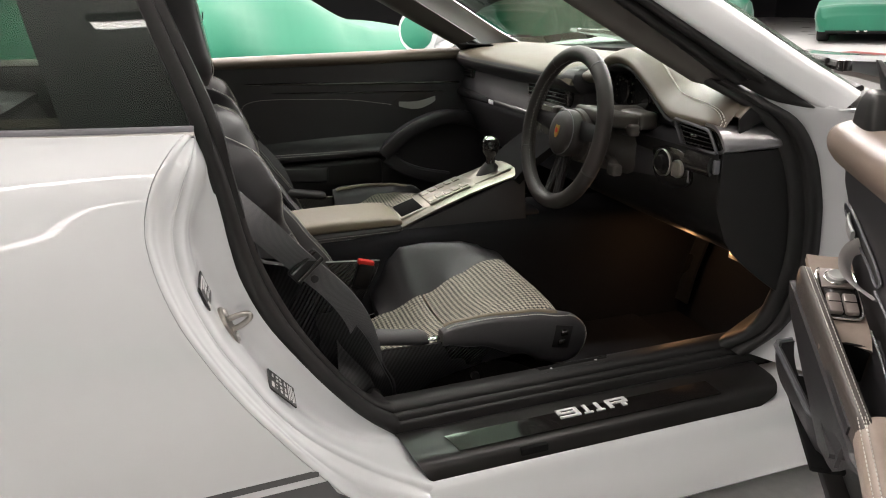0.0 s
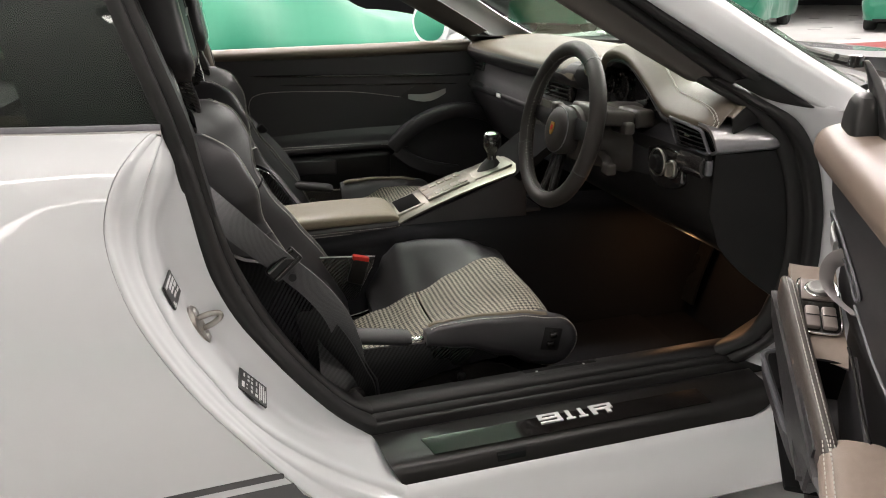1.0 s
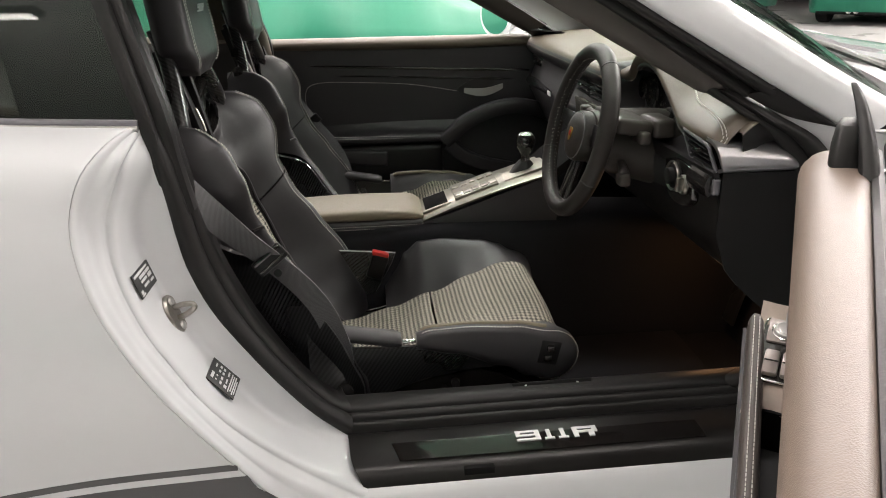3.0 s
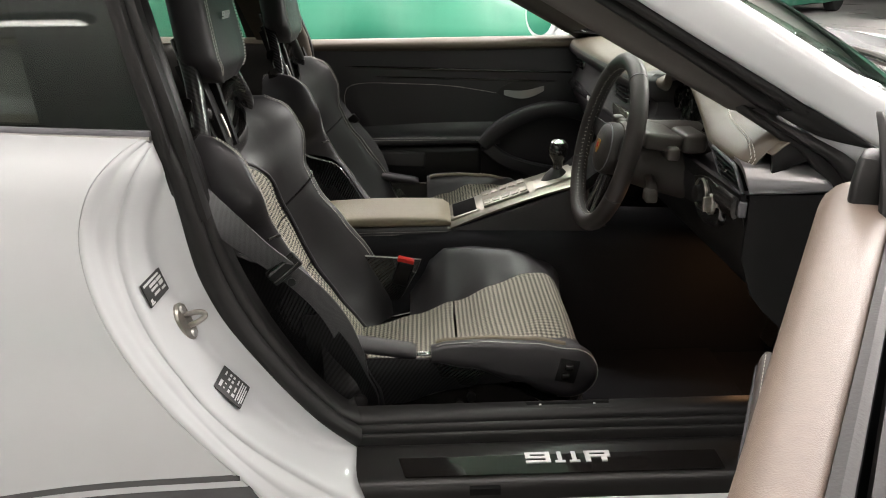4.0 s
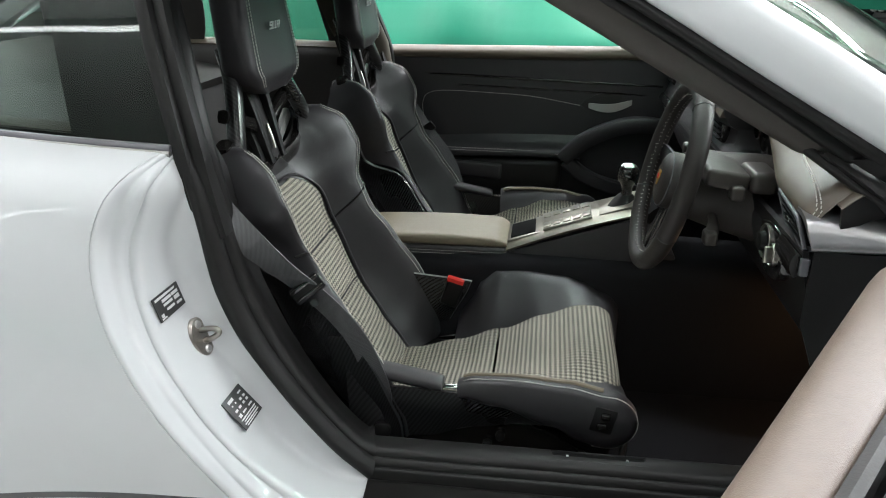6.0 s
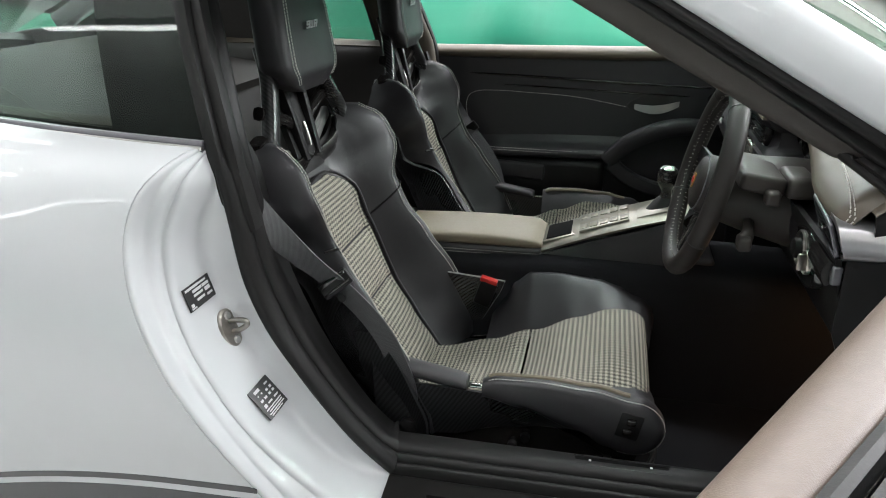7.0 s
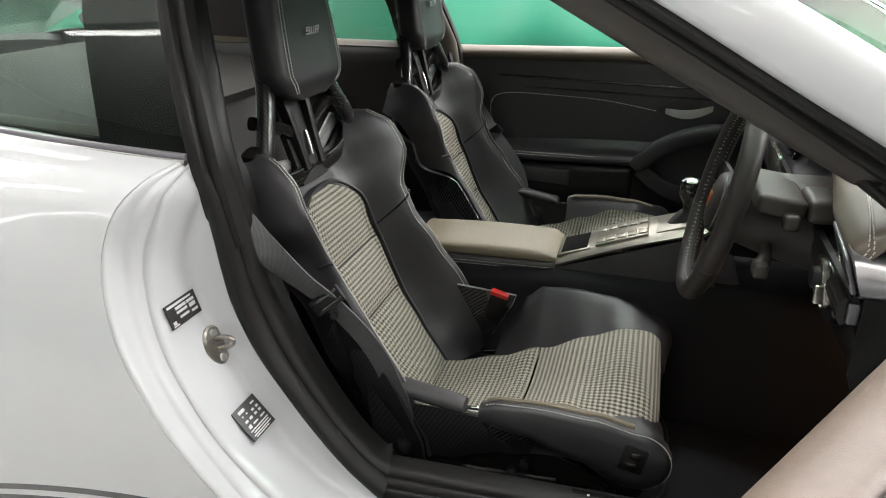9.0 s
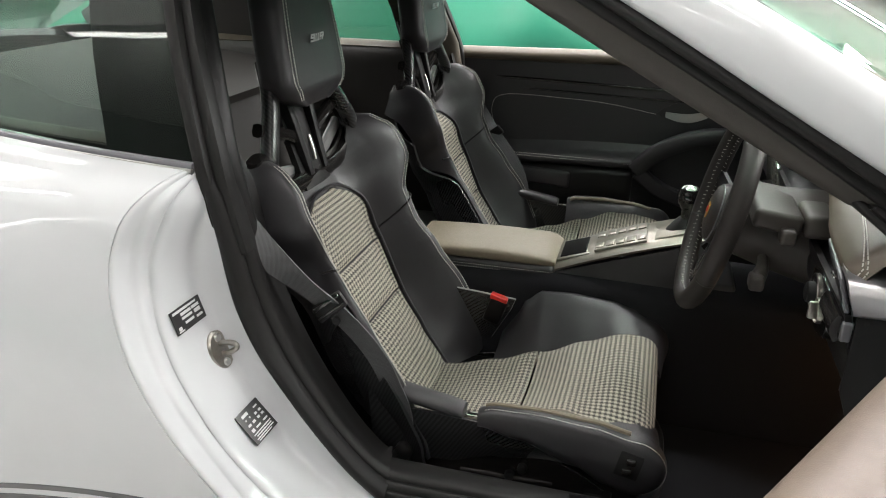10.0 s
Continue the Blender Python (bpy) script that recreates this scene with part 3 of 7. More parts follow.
    ga, gb = catmull([(1.575, -0.720, 0.946), (1.625, -0.728, 0.918), (1.676, -0.736, 0.889)], 12), catmull([(1.540, -0.695, 0.934), (1.600, -0.714, 0.903), (1.672, -0.734, 0.886)], 12)
    s = slab([[ga[k].lerp(gb[k], g / 4) + Vector((0, -0.005 - 0.003 * math.sin(math.pi * g / 4), 0.001)) for g in range(5)] for k in range(12)], 0.004)
    part("post_gusset", mirrored(s) if side else s, RUBBER, car, "black corner filler at the foot of the windscreen post")

# Rear pillar strips, side glass, window trims.
for side in (0, 1):
    for (x0, y0, x1, y1, wid, dep, nm) in ((0.641, -0.683, 0.552, -0.570, 0.011, 0.012, "pillar_seal"), (0.656, -0.664, 0.560, -0.545, 0.014, 0.016, "pillar_seal")):
        pts = catmull([(x0 + 0.022, y0 + 0.004, 0.78), (x0 + 0.010, y0 + 0.0, 0.86), (x0, y0, 0.93), ((x0 + x1) / 2 - 0.003, (y0 + y1) / 2 - 0.008, 1.09), (x1, y1, 1.255)], 20)
        s = tube(pts, 0.01, 10, flat=(wid, dep), side=(1, 0, 0))
        part(nm, mirrored(s) if side else s, RUBBER, car, "black rubber strip on the pillar")
    rows = []
    for k in range(14):
        f = k / 13
        z = 0.66 + 0.60 * f
        x, y = 0.662 - 0.105 * max(0, (z - 0.93) / 0.325) + 0.13 * max(0, 0.93 - z), -0.655 + 0.13 * max(0, (z - 0.93) / 0.325) + 0.06 * max(0, 0.93 - z)
        rows.append(catmull([(x - 0.002, y - 0.004, z), (x + 0.006, y + 0.010, z), (x + 0.006, y + 0.026, z), (x - 0.012, y + 0.042, z), (x - 0.07, y + 0.050, z), (x - 0.15, y + 0.045, z)], 14))
    s = slab(rows, 0.004)
    part("pillar_trim", mirrored(s) if side else s, DASH if side else PLASTIC, car, "dark inner trim of the middle pillar")
    top, low = [], []
    for k in range(20):
        f = k / 19
        x = 0.635 - 1.05 * f
        low.append(Vector((x, -0.692 + 0.155 * f * f + 0.05 * f, 0.920 + 0.035 * f)))
        top.append(Vector((0.548 - 0.90 * f, -0.570 + 0.02 * f + 0.08 * f * f, 1.252 - 0.02 * f - 0.19 * f**2.2)))
    rows = [catmull([low[k], low[k] * 0.5 + top[k] * 0.5 + Vector((0, -0.012, 0)), top[k]], 8) for k in range(20)]
    g = slab(rows, 0.004)
    fr = [[p + Vector((0, 0.007, 0)) for p in row] for row in rows]
    band = []
    for row in fr[:4]:
        band.append(row)
    s = slab(band, 0.002)
    part("window_frit", mirrored(s) if side else s, LABELBLACK, car, "black printed band of the side window")
    ob = part("quarter_window", mirrored(g) if side else g, TINT, car, "dark tinted fixed side window")
    ob.visible_shadow = False
    t1 = [p + Vector((0, -0.003, -0.006)) for p in low]
    s = tube(t1, 0.01, 10, flat=(0.007, 0.013), side=(0, 1, 0))
    part("window_trim", mirrored(s) if side else s, WINTRIM, car, "satin black trim under the side window")
    s = tube([p + Vector((0.0, -0.009, -0.004)) for p in low], 0.0035, 8)
    part("window_trim_edge", mirrored(s) if side else s, ALU, car, "thin satin metal edge of the trim")

# Roof, windscreen, rear body, bonnet and wings.
roof_rows = []
for i in range(20):
    f = i / 19
    x = 1.06 - 1.08 * f
    zc = 1.285 + 0.01 * math.sin(math.pi * f) - 0.06 * max(0, f - 0.45) ** 1.6
    hw = 0.615 - 0.06 * f
    zs = 1.252 - 0.08 * max(0, f - 0.45) ** 1.8 + (0.012 if f < 0.3 else 0)
    roof_rows.append([Vector((x + 0.06 * (1 - abs(v)) * (1 - f), hw * v, zc - (zc - zs) * abs(v) ** 2.6)) for v in [j / 8 - 1 for j in range(17)]])
part("roof", slab(roof_rows, 0.03, True), PAINT, car, "white roof panel")
lining = [[p + Vector((0, 0, -0.045)) for p in row] for row in roof_rows]
part("roof_lining", slab(lining, 0.006, True), CARPET, car, "black headliner")
for side in (0, 1):
    rail = tube(catmull([(1.06, -0.642, 1.243), (0.8, -0.625, 1.262), (0.55, -0.585, 1.258), (0.1, -0.562, 1.238), (-0.30, -0.525, 1.13), (-0.55, -0.50, 1.00)], 24), 0.02, 10, flat=(0.045, 0.03), side=(0, 1, 0))
    part("roof_rail", mirrored(rail) if side else rail, PAINT, car, "white roof side rail")

gl = []
for j in range(25):
    v = j / 12 - 1
    low_p = Vector((1.96 - 0.16 * abs(v) ** 2.2, 0.713 * v, 0.925 - 0.02 * abs(v) ** 2))
    top_p = Vector((1.14 - 0.10 * abs(v) ** 2, 0.588 * v, 1.29 - 0.012 * abs(v) ** 2))
    gl.append([low_p.lerp(top_p, k / 13) + Vector((0.03, 0, 0.045)) * math.sin(math.pi * k / 13) * (1 - 0.5 * abs(v) ** 2) for k in range(14)])
ob = part("windscreen", slab(gl, 0.005), SCREEN_GLASS, car, "green-tinted windscreen with strip light reflections")
ob.visible_shadow = False
part("windscreen_frit", tube([r[0] + Vector((-0.004, 0, 0.004)) for r in gl], 0.012, 8, flat=(0.014, 0.006), side=(1, 0, 0.5)), RUBBER, car, "black lower edge of the windscreen")

cowl = []
for i in range(10):
    f = i / 9
    cowl.append([Vector((1.90 - 0.14 * abs(v) ** 2.2 + 0.20 * f + 0.02 * abs(v) * f, 0.74 * v, 0.905 + 0.01 * f - 0.02 * v * v - 0.022 * math.sin(math.pi * f))) for v in [j / 10 - 1 for j in range(21)]])
part("cowl", slab(cowl, 0.004, True), COWLGLOSS, car, "gloss black cowl panel under the windscreen")
for y0, y1, lift in ((-0.52, 0.02, 0.012), (0.0, 0.50, 0.012)):
    arm = tube(catmull([(1.985, y0 + 0.02, 0.925), (1.955, y0 + 0.16, 0.945), (1.955, (y0 + y1) / 2, 0.955), (1.965, y1, 0.962)], 12), [0.011, 0.010, 0.009, 0.008, 0.007, 0.007, 0.006, 0.006, 0.005, 0.005, 0.004, 0.004], 8)
    w = part("wiper", join(arm, tube(catmull([(1.895, y0 - 0.02, 0.945), (1.93, (y0 + y1) / 2, 0.965), (1.945, y1 + 0.12, 0.968)], 14), 0.007, 8)), GLOSSBLACK, car, "black wiper arm and blade")
    part("pivot_cap", lathe([(0.0, 0.025), (0.014, 0.022), (0.017, 0.0)], pose(1.985, y0 + 0.02, 0.918), 14), GLOSSBLACK, w)
bon = []
for i in range(16):
    f = i / 15
    bon.append([Vector((2.10 - 0.11 * abs(v) ** 2.5 * (1 - f) + 1.28 * f - 0.22 * f * v * v, (0.76 - 0.20 * f) * v, 0.935 + 0.035 * abs(v) ** 3 * (1 - 0.4 * f) - 0.06 * f - 0.26 * f**2.6)) for v in [j / 10 - 1 for j in range(21)]])
part("bonnet", slab(bon, 0.012, True), PAINT, car, "white bonnet")
for side in (0, 1):
    rows = []
    for i in range(24):
        f = i / 23
        x = 1.80 + 1.60 * f
        top_z = 0.895 + 0.03 * math.sin(math.pi * min(1, f * 1.4)) - 0.30 * f**3
        yi = -(0.76 - 0.17 * f)
        yo = -(0.85 + 0.04 * math.sin(math.pi * min(1, f * 1.3)) - 0.22 * f**4)
        arch = math.sqrt(max(0, 1 - ((x - 2.33) / 0.37) ** 2)) * 0.37 + 0.33 if abs(x - 2.33) < 0.37 else 0.22
        rows.append(catmull([(x, yi, top_z), (x, yi * 0.6 + yo * 0.4, top_z + 0.012), (x, yo + 0.025, top_z - 0.06), (x, yo, top_z - 0.16), (x, yo, max(arch + 0.02, top_z - 0.35) if arch > 0.4 else 0.5), (x, yo + 0.01, arch)], 16))
    s = slab(rows, 0.006)
    part("front_wing", mirrored(s) if side else s, PAINT, car, "white front wing")
nose = []
for i in range(13):
    v = i / 6 - 1
    y = 0.80 * v
    xs = 3.42 - 0.22 * abs(v) ** 2.4
    nose.append(catmull([(xs - 0.14, y, 0.66), (xs, y, 0.52), (xs + 0.02, y, 0.38), (xs - 0.02, y, 0.22), (xs - 0.2, y, 0.16)], 14))
part("front_bumper", slab(nose, 0.02), PAINT, car, "white front bumper")
tail = []
for i in range(17):
    v = i / 8 - 1
    y = 0.92 * v
    k = abs(v) ** 2.6
    tail.append(catmull([(-0.70, 0.52 * v, 0.985 - 0.03 * k), (-0.80, 0.66 * v, 0.94 - 0.03 * k), (-0.92 + 0.1 * k, 0.80 * v, 0.86 - 0.04 * k), (-1.12 + 0.2 * k, y * 0.97, 0.72), (-1.16 + 0.22 * k, y, 0.5), (-1.10 + 0.2 * k, y * 0.98, 0.26)], 24))
part("tail_panel", slab(tail, 0.02, True), PAINT, car, "white rear deck and bumper")
rear_glass = [[Vector((-0.72 + 0.72 * f - 0.04 * v * v, (0.50 + 0.05 * f) * v, 0.985 + 0.275 * f + 0.03 * math.sin(math.pi * f) - 0.03 * v * v)) for f in [k / 8 for k in range(9)]] for v in [j / 6 - 1 for j in range(13)]]
ob = part("rear_window", slab(rear_glass, 0.004, True), TINT, car, "tinted rear window")
ob.visible_shadow = False
for wx, wy in ((2.33, -0.76), (2.33, 0.76), (-0.12, -0.77), (-0.12, 0.77)):
    s = 1 if wy > 0 else -1
    m = pose(wx, wy, 0.335, 90 * -s, 0, 0)
    wheel = part("wheel", lathe([(0.05, 0.03), (0.24, 0.05), (0.255, 0.10), (0.245, 0.11), (0.235, 0.06), (0.23, -0.1), (0.2, -0.1)], m, 32), ALU, car, "dark alloy wheel")
    part("tyre", lathe([(0.255, 0.11), (0.30, 0.125), (0.328, 0.10), (0.335, 0.05), (0.335, -0.08), (0.32, -0.12), (0.25, -0.12)], m, 40), TYRE, wheel, "black low-profile tyre")
part("underbody", rbox(0.95, 0, 0.185, 3.9, 1.40, 0.05, 0.01), PLASTIC, car, "black underbody")

# Stripes on the rear flank, running to the opening's edge.
def stripe(z_top, z_low, drop, start):
    rows = []
    for i in range(40):
        f = i / 39
        row = []
        for k in range(4):
            z = z_top + (z_low - z_top) * k / 3
            x = start(z) - (start(z) + 0.45) * f
            zz = z + drop * (1.2 * max(0, 0.62 - x)) ** 2
            best = min(range(0, 200), key=lambda q: abs(at_x(x, q / 199).z - zz))
            p = at_x(x, best / 199)
            row.append(Vector((x, p.y - 0.0025, zz)))
        rows.append(row)
    return slab(rows, 0.002)


def at_x(x, v):
    """The flank's point at height fraction v and length x."""
    lo, hi = 0.0, 1.0
    for _ in range(12):
        mid = (lo + hi) / 2
        if quarter_point(mid, v).x > x:
            lo = mid
        else:
            hi = mid
    return quarter_point(lo, v)


edge_line = catmull(EDGE, 60)


def edge_x(z):
    return min(edge_line[20:], key=lambda p: abs(p.z - z)).x + 0.001


part("stripe", stripe(0.447, 0.436, -0.22, edge_x), STRIPE, car, "thin dark grey side stripe")
part("stripe", stripe(0.424, 0.352, -0.22, edge_x), STRIPE, car, "broad dark grey side stripe")

# Striker and labels on the jamb: their faces look ahead.
def facing(centre, along, n):
    """A frame at centre with its y along and its z near n."""
    n = Vector(n).normalized()
    y = Vector(along)
    y = (y - n * y.dot(n)).normalized()
    x = y.cross(n)
    return Matrix.Translation(centre) @ Matrix((x, y, n)).transposed().to_4x4()


sm = facing((0.6475, -0.712, 0.627), (-0.021, 0.004, 0.062), (0.93, -0.08, 0.33))
striker = part("striker", lathe([(0.0, 0.004), (0.028, 0.004), (0.031, 0.001), (0.031, -0.006)], sm @ Matrix.Diagonal((0.80, 1.06, 1, 1)), 32), PEWTER, car, "polished metal door striker")
part("striker_bar", tube(catmull([sm @ Vector(q) for q in ((0, 0.011, 0.002), (0.001, 0.010, 0.020), (0.001, 0.006, 0.033), (0.001, -0.001, 0.033), (0, -0.006, 0.018), (0, -0.007, 0.002))], 22), 0.0046, 10), PEWTER, striker)
for dy in (-0.021, 0.021):
    part("screw", lathe([(0.0, 0.008), (0.0055, 0.007), (0.0075, 0.003)], sm @ Matrix.Translation((0, dy, 0)), 12), ALU, striker)


def jamb_label(centre, along, n, w, h, bars):
    m = facing(Vector(centre) + Vector(n).normalized() * 0.004, along, n)
    bm = rbox(0, 0, -0.0006, w, h, 0.0024, 0)
    bm.transform(m)
    lab = part("label", bm, LABELBLACK, car, "black information label with pale print")
    for bx, by, bw, bh in bars:
        b = rbox(bx * w, by * h, 0.0008, bw * w, bh * h, 0.0006, 0)
        b.transform(m)
        part("print_bar", b, LABELWHITE, lab)


jamb_label((0.618, -0.742, 0.700), (-0.01, 0, 0.034), (0.95, -0.04, 0.28), 0.067, 0.037, [(-0.20, 0.38, 0.5, 0.10), (0.2, 0.38, 0.3, 0.08), (-0.05, 0.20, 0.35, 0.12), (0.28, 0.20, 0.25, 0.12), (-0.05, 0.02, 0.35, 0.10), (0.30, 0.0, 0.20, 0.16), (-0.02, -0.2, 0.3, 0.10), (0.32, -0.25, 0.2, 0.10), (-0.38, -0.3, 0.10, 0.14), (-0.36, -0.42, 0.18, 0.06)])
jamb_label((0.710, -0.736, 0.519), (-0.036, 0, 0.043), (0.76, -0.05, 0.64), 0.058, 0.056, [(0.28, 0.34, 0.16, 0.05), (-0.2, 0.36, 0.26, 0.09), (-0.28, 0.22, 0.05, 0.05), (-0.1, 0.22, 0.05, 0.05), (0.14, 0.18, 0.10, 0.07), (0.33, 0.18, 0.10, 0.07), (-0.28, 0.05, 0.12, 0.07), (-0.08, 0.05, 0.12, 0.07), (0.14, 0.05, 0.10, 0.07), (0.33, 0.05, 0.10, 0.07), (-0.3, -0.12, 0.12, 0.10), (-0.05, -0.12, 0.2, 0.05), (0.28, -0.12, 0.2, 0.05), (0, -0.24, 0.8, 0.035), (0.02, -0.31, 0.7, 0.035), (0, -0.38, 0.8, 0.035), (-0.05, -0.44, 0.6, 0.03)])

# Door mirror on the far side.
mm = Matrix.Translation((1.452, 0.962, 0.966)) @ Euler((0, 0, radians(14))).to_matrix().to_4x4()
shell = []
for i in range(10):
    f = i / 9
    s = (1 - f**2.6) ** 0.5 if f < 1 else 0.05
    shell.append([mm @ Vector((0.13 * f, 0.142 * max(s, 0.06) * math.cos(a) + 0.0, 0.083 * max(s, 0.06) * math.sin(a))) for a in [2 * math.pi * k / 28 for k in range(28)]])
far_mirror = part("door_mirror", loft(shell), PAINT, car, "white door mirror of the far side")
part("mirror_glass", loft([[mm @ Vector((dx, r * 0.120 * math.cos(a) + 0.002, r * 0.066 * math.sin(a))) for a in [2 * math.pi * k / 28 for k in range(28)]] for dx, r in ((0.0, 1.0), (-0.004, 0.99), (-0.0045, 0.5))]), MIRROR, far_mirror, "mirror glass")
part("mirror_arm", tube(catmull([(1.52, 0.90, 0.93), (1.54, 0.84, 0.915), (1.56, 0.76, 0.91)], 8), 0.03, 10, flat=(0.05, 0.022), side=(1, 0, 0)), PAINT, far_mirror)


# ---- cabin: floor, tunnel, rear ----
part("cabin_floor", rbox(1.25, 0, 0.215, 1.5, 1.24, 0.02, 0.004), CARPET, car, "black carpeted cabin floor")
part("floor_mat", rbox(1.50, -0.36, 0.232, 0.46, 0.40, 0.014, 0.006), CARPET, car, "black floor mat")
part("firewall", rbox(1.99, 0, 0.5, 0.06, 1.24, 0.62, 0.01, m=pose(0, 0, 0, 0, 18, 0)), CARPET, car, "carpeted footwell end")
part("kick_panel", rbox(1.90, -0.61, 0.52, 0.24, 0.04, 0.6, 0.01), CARPET, car, "carpeted kick panel")
part("kick_panel", rbox(1.80, 0.61, 0.52, 0.40, 0.04, 0.6, 0.01), CARPET, car, "carpeted kick panel")
rows = []
for i in range(20):
    f = i / 19
    x = 0.45 + 1.5 * f
    zt = 0.50 + 0.03 * math.sin(math.pi * f)
    rows.append(catmull([(x, -0.155, 0.22), (x, -0.135, 0.33), (x, -0.115, zt - 0.04), (x, -0.09, zt), (x, 0, zt + 0.005), (x, 0.09, zt), (x, 0.115, zt - 0.04), (x, 0.135, 0.33), (x, 0.155, 0.22)], 24))
part("tunnel", slab(rows, 0.01), CARPET, car, "black carpeted centre tunnel")
bulk = [[Vector((0.50 - 0.30 * f + 0.0 * v, 0.60 * v, 0.24 + 0.62 * f)) for v in [j / 8 - 1 for j in range(17)]] for f in [k / 8 for k in range(9)]]
part("rear_bulkhead", slab(bulk, 0.02), REARTRIM, car, "black carpeted rear bulkhead")
shelf = [[Vector((0.22 - 0.62 * f, 0.60 * v, 0.86 + 0.10 * f)) for v in [j / 8 - 1 for j in range(17)]] for f in [k / 6 for k in range(7)]]
part("rear_shelf", slab(shelf, 0.02), REARTRIM, car, "black rear parcel area")
for side in (0, 1):
    rows = []
    for i in range(14):
        f = i / 13
        x = 0.62 - 0.95 * f
        rows.append(catmull([(x, -0.668 + 0.14 * f * f + 0.04 * f, 0.918 + 0.03 * f), (x, -0.62 + 0.13 * f * f, 0.922 + 0.03 * f), (x, -0.595 + 0.10 * f, 0.88 + 0.02 * f), (x, -0.60 + 0.08 * f, 0.70), (x, -0.60 + 0.06 * f, 0.40)], 14))
    s = slab(rows, 0.008, True)
    part("rear_side_trim", mirrored(s) if side else s, REARTRIM, car, "black leather rear side trim")
    sh = slab([[p + Vector((0, 0.003, 0.004)) for p in r[:6]] for r in rows], 0.006, True)
    qt = slab([[Vector((0.06 - 0.50 * g + 0.05 * math.sin(math.pi * f), -0.585 + 0.05 * f + 0.06 * g, 0.86 + 0.37 * f)) for g in [k / 6 for k in range(7)]] for f in [k / 10 for k in range(11)]], 0.006, True)
    part("rear_quarter_trim", mirrored(qt) if side else qt, REARTRIM, car, "dark trim behind the rear side window")
    part("rear_shoulder", mirrored(sh) if side else sh, DASH, car, "pale leather ledge under the rear side window")

# ---- dashboard ----
YS = [-0.655 + 1.355 * k / 40 for k in range(41)]
DPROF = [(1.93, 0.895), (1.80, 0.915), (1.65, 0.917), (1.55, 0.910), (1.515, 0.900), (1.508, 0.885), (1.525, 0.868), (1.545, 0.855), (1.540, 0.82), (1.528, 0.79), (1.522, 0.765), (1.53, 0.74), (1.555, 0.69), (1.59, 0.63), (1.66, 0.585), (1.85, 0.57)]
rows = []
for y in YS:
    bend = 0.05 * max(0, abs(y + 0.0) - 0.35) ** 1.5
    cave = max(0, min(1, (0.262 - abs(y + 0.405)) / 0.03))
    rows.append(catmull([(x + bend + (cave * max(0, 1.60 - x) if 0.80 <= z <= 0.93 else 0), y, z) for x, z in [(q[0], q[1] - (0.055 * max(0, min(1, (-0.42 - y) / 0.15)) if q[1] > 0.86 else 0)) for q in DPROF]], 64))
dash = part("dashboard", slab(rows, 0.01), LEATHER, car, "black leather dashboard")
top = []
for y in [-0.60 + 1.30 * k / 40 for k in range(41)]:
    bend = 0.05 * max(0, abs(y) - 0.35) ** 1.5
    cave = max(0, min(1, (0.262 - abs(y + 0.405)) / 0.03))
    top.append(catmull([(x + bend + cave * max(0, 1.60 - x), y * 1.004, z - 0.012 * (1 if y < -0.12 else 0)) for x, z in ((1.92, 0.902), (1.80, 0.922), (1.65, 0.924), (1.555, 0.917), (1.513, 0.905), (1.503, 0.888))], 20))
# Lighter copy of the dash leather; light from above is in its colour.
part("dash_top", slab(top, 0.006), DASH, dash, "black leather dash top with overhead light in its colour")
# Instrument hood: an arch over the gauges, running into the dash top and over the end vent.
# front edge: arch over the gauges, then on along the top of the end vent
FRONT = [(1.545, -0.110, 0.905), (1.530, -0.195, 0.908), (1.520, -0.258, 0.922), (1.516, -0.295, 0.952), (1.515, -0.340, 0.962), (1.515, -0.391, 0.955), (1.514, -0.438, 0.934), (1.513, -0.485, 0.908), (1.511, -0.525, 0.884), (1.507, -0.560, 0.872), (1.502, -0.635, 0.8705), (1.503, -0.690, 0.8695), (1.520, -0.706, 0.862)]
front_line = catmull(FRONT, 61)
hood = []
for i in range(20):
    f = i / 19
    row = []
    for k, p in enumerate(front_line):
        g = k / 60
        back = Vector((1.80, -0.06 - 0.612 * g, 0.924 - 0.012 * g - 0.05 * max(0, g - 0.85)))
        crown = 0.010 * math.sin(math.pi * min(1.0, f * 1.5)) * (0.35 + 0.65 * g) + (0.010 + 0.016 * g) * (1 - (1 - min(1.0, f / 0.20)) ** 2) * (1 - max(0.0, f - 0.3) / 0.7)
        row.append(p.lerp(back, f) + Vector((0, 0, crown)))
    hood.append(row)
rolled = [[p + Vector((dx, 0, dz)) for p in hood[0]] for dx, dz in ((0.012, -0.022), (0.001, -0.016), (-0.003, -0.007))]
# The hood's black leather takes the same lit colour.
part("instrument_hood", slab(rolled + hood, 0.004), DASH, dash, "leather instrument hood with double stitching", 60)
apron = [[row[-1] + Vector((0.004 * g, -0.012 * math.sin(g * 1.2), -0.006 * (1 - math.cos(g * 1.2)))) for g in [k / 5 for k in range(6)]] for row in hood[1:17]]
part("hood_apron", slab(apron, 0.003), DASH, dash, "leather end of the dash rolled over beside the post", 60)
under = [[r[-1] + Vector((0.004 * g, 0.003 - 0.004 * math.sin(3 * g), 0.002 - 0.042 * g)) for g in [k / 6 for k in range(7)]] for r in apron]
part("dash_cheek", slab(under, 0.004), PLASTIC, dash, "black end of the dash under the hood")
arch = [Vector((q.x + 0.010, -0.385 + (q.y + 0.385) * 0.94, q.z - 0.022)) for q in front_line[14:47]]
part("hood_lip", tube(arch, 0.005, 8), LEATHER, dash)
fascia = []
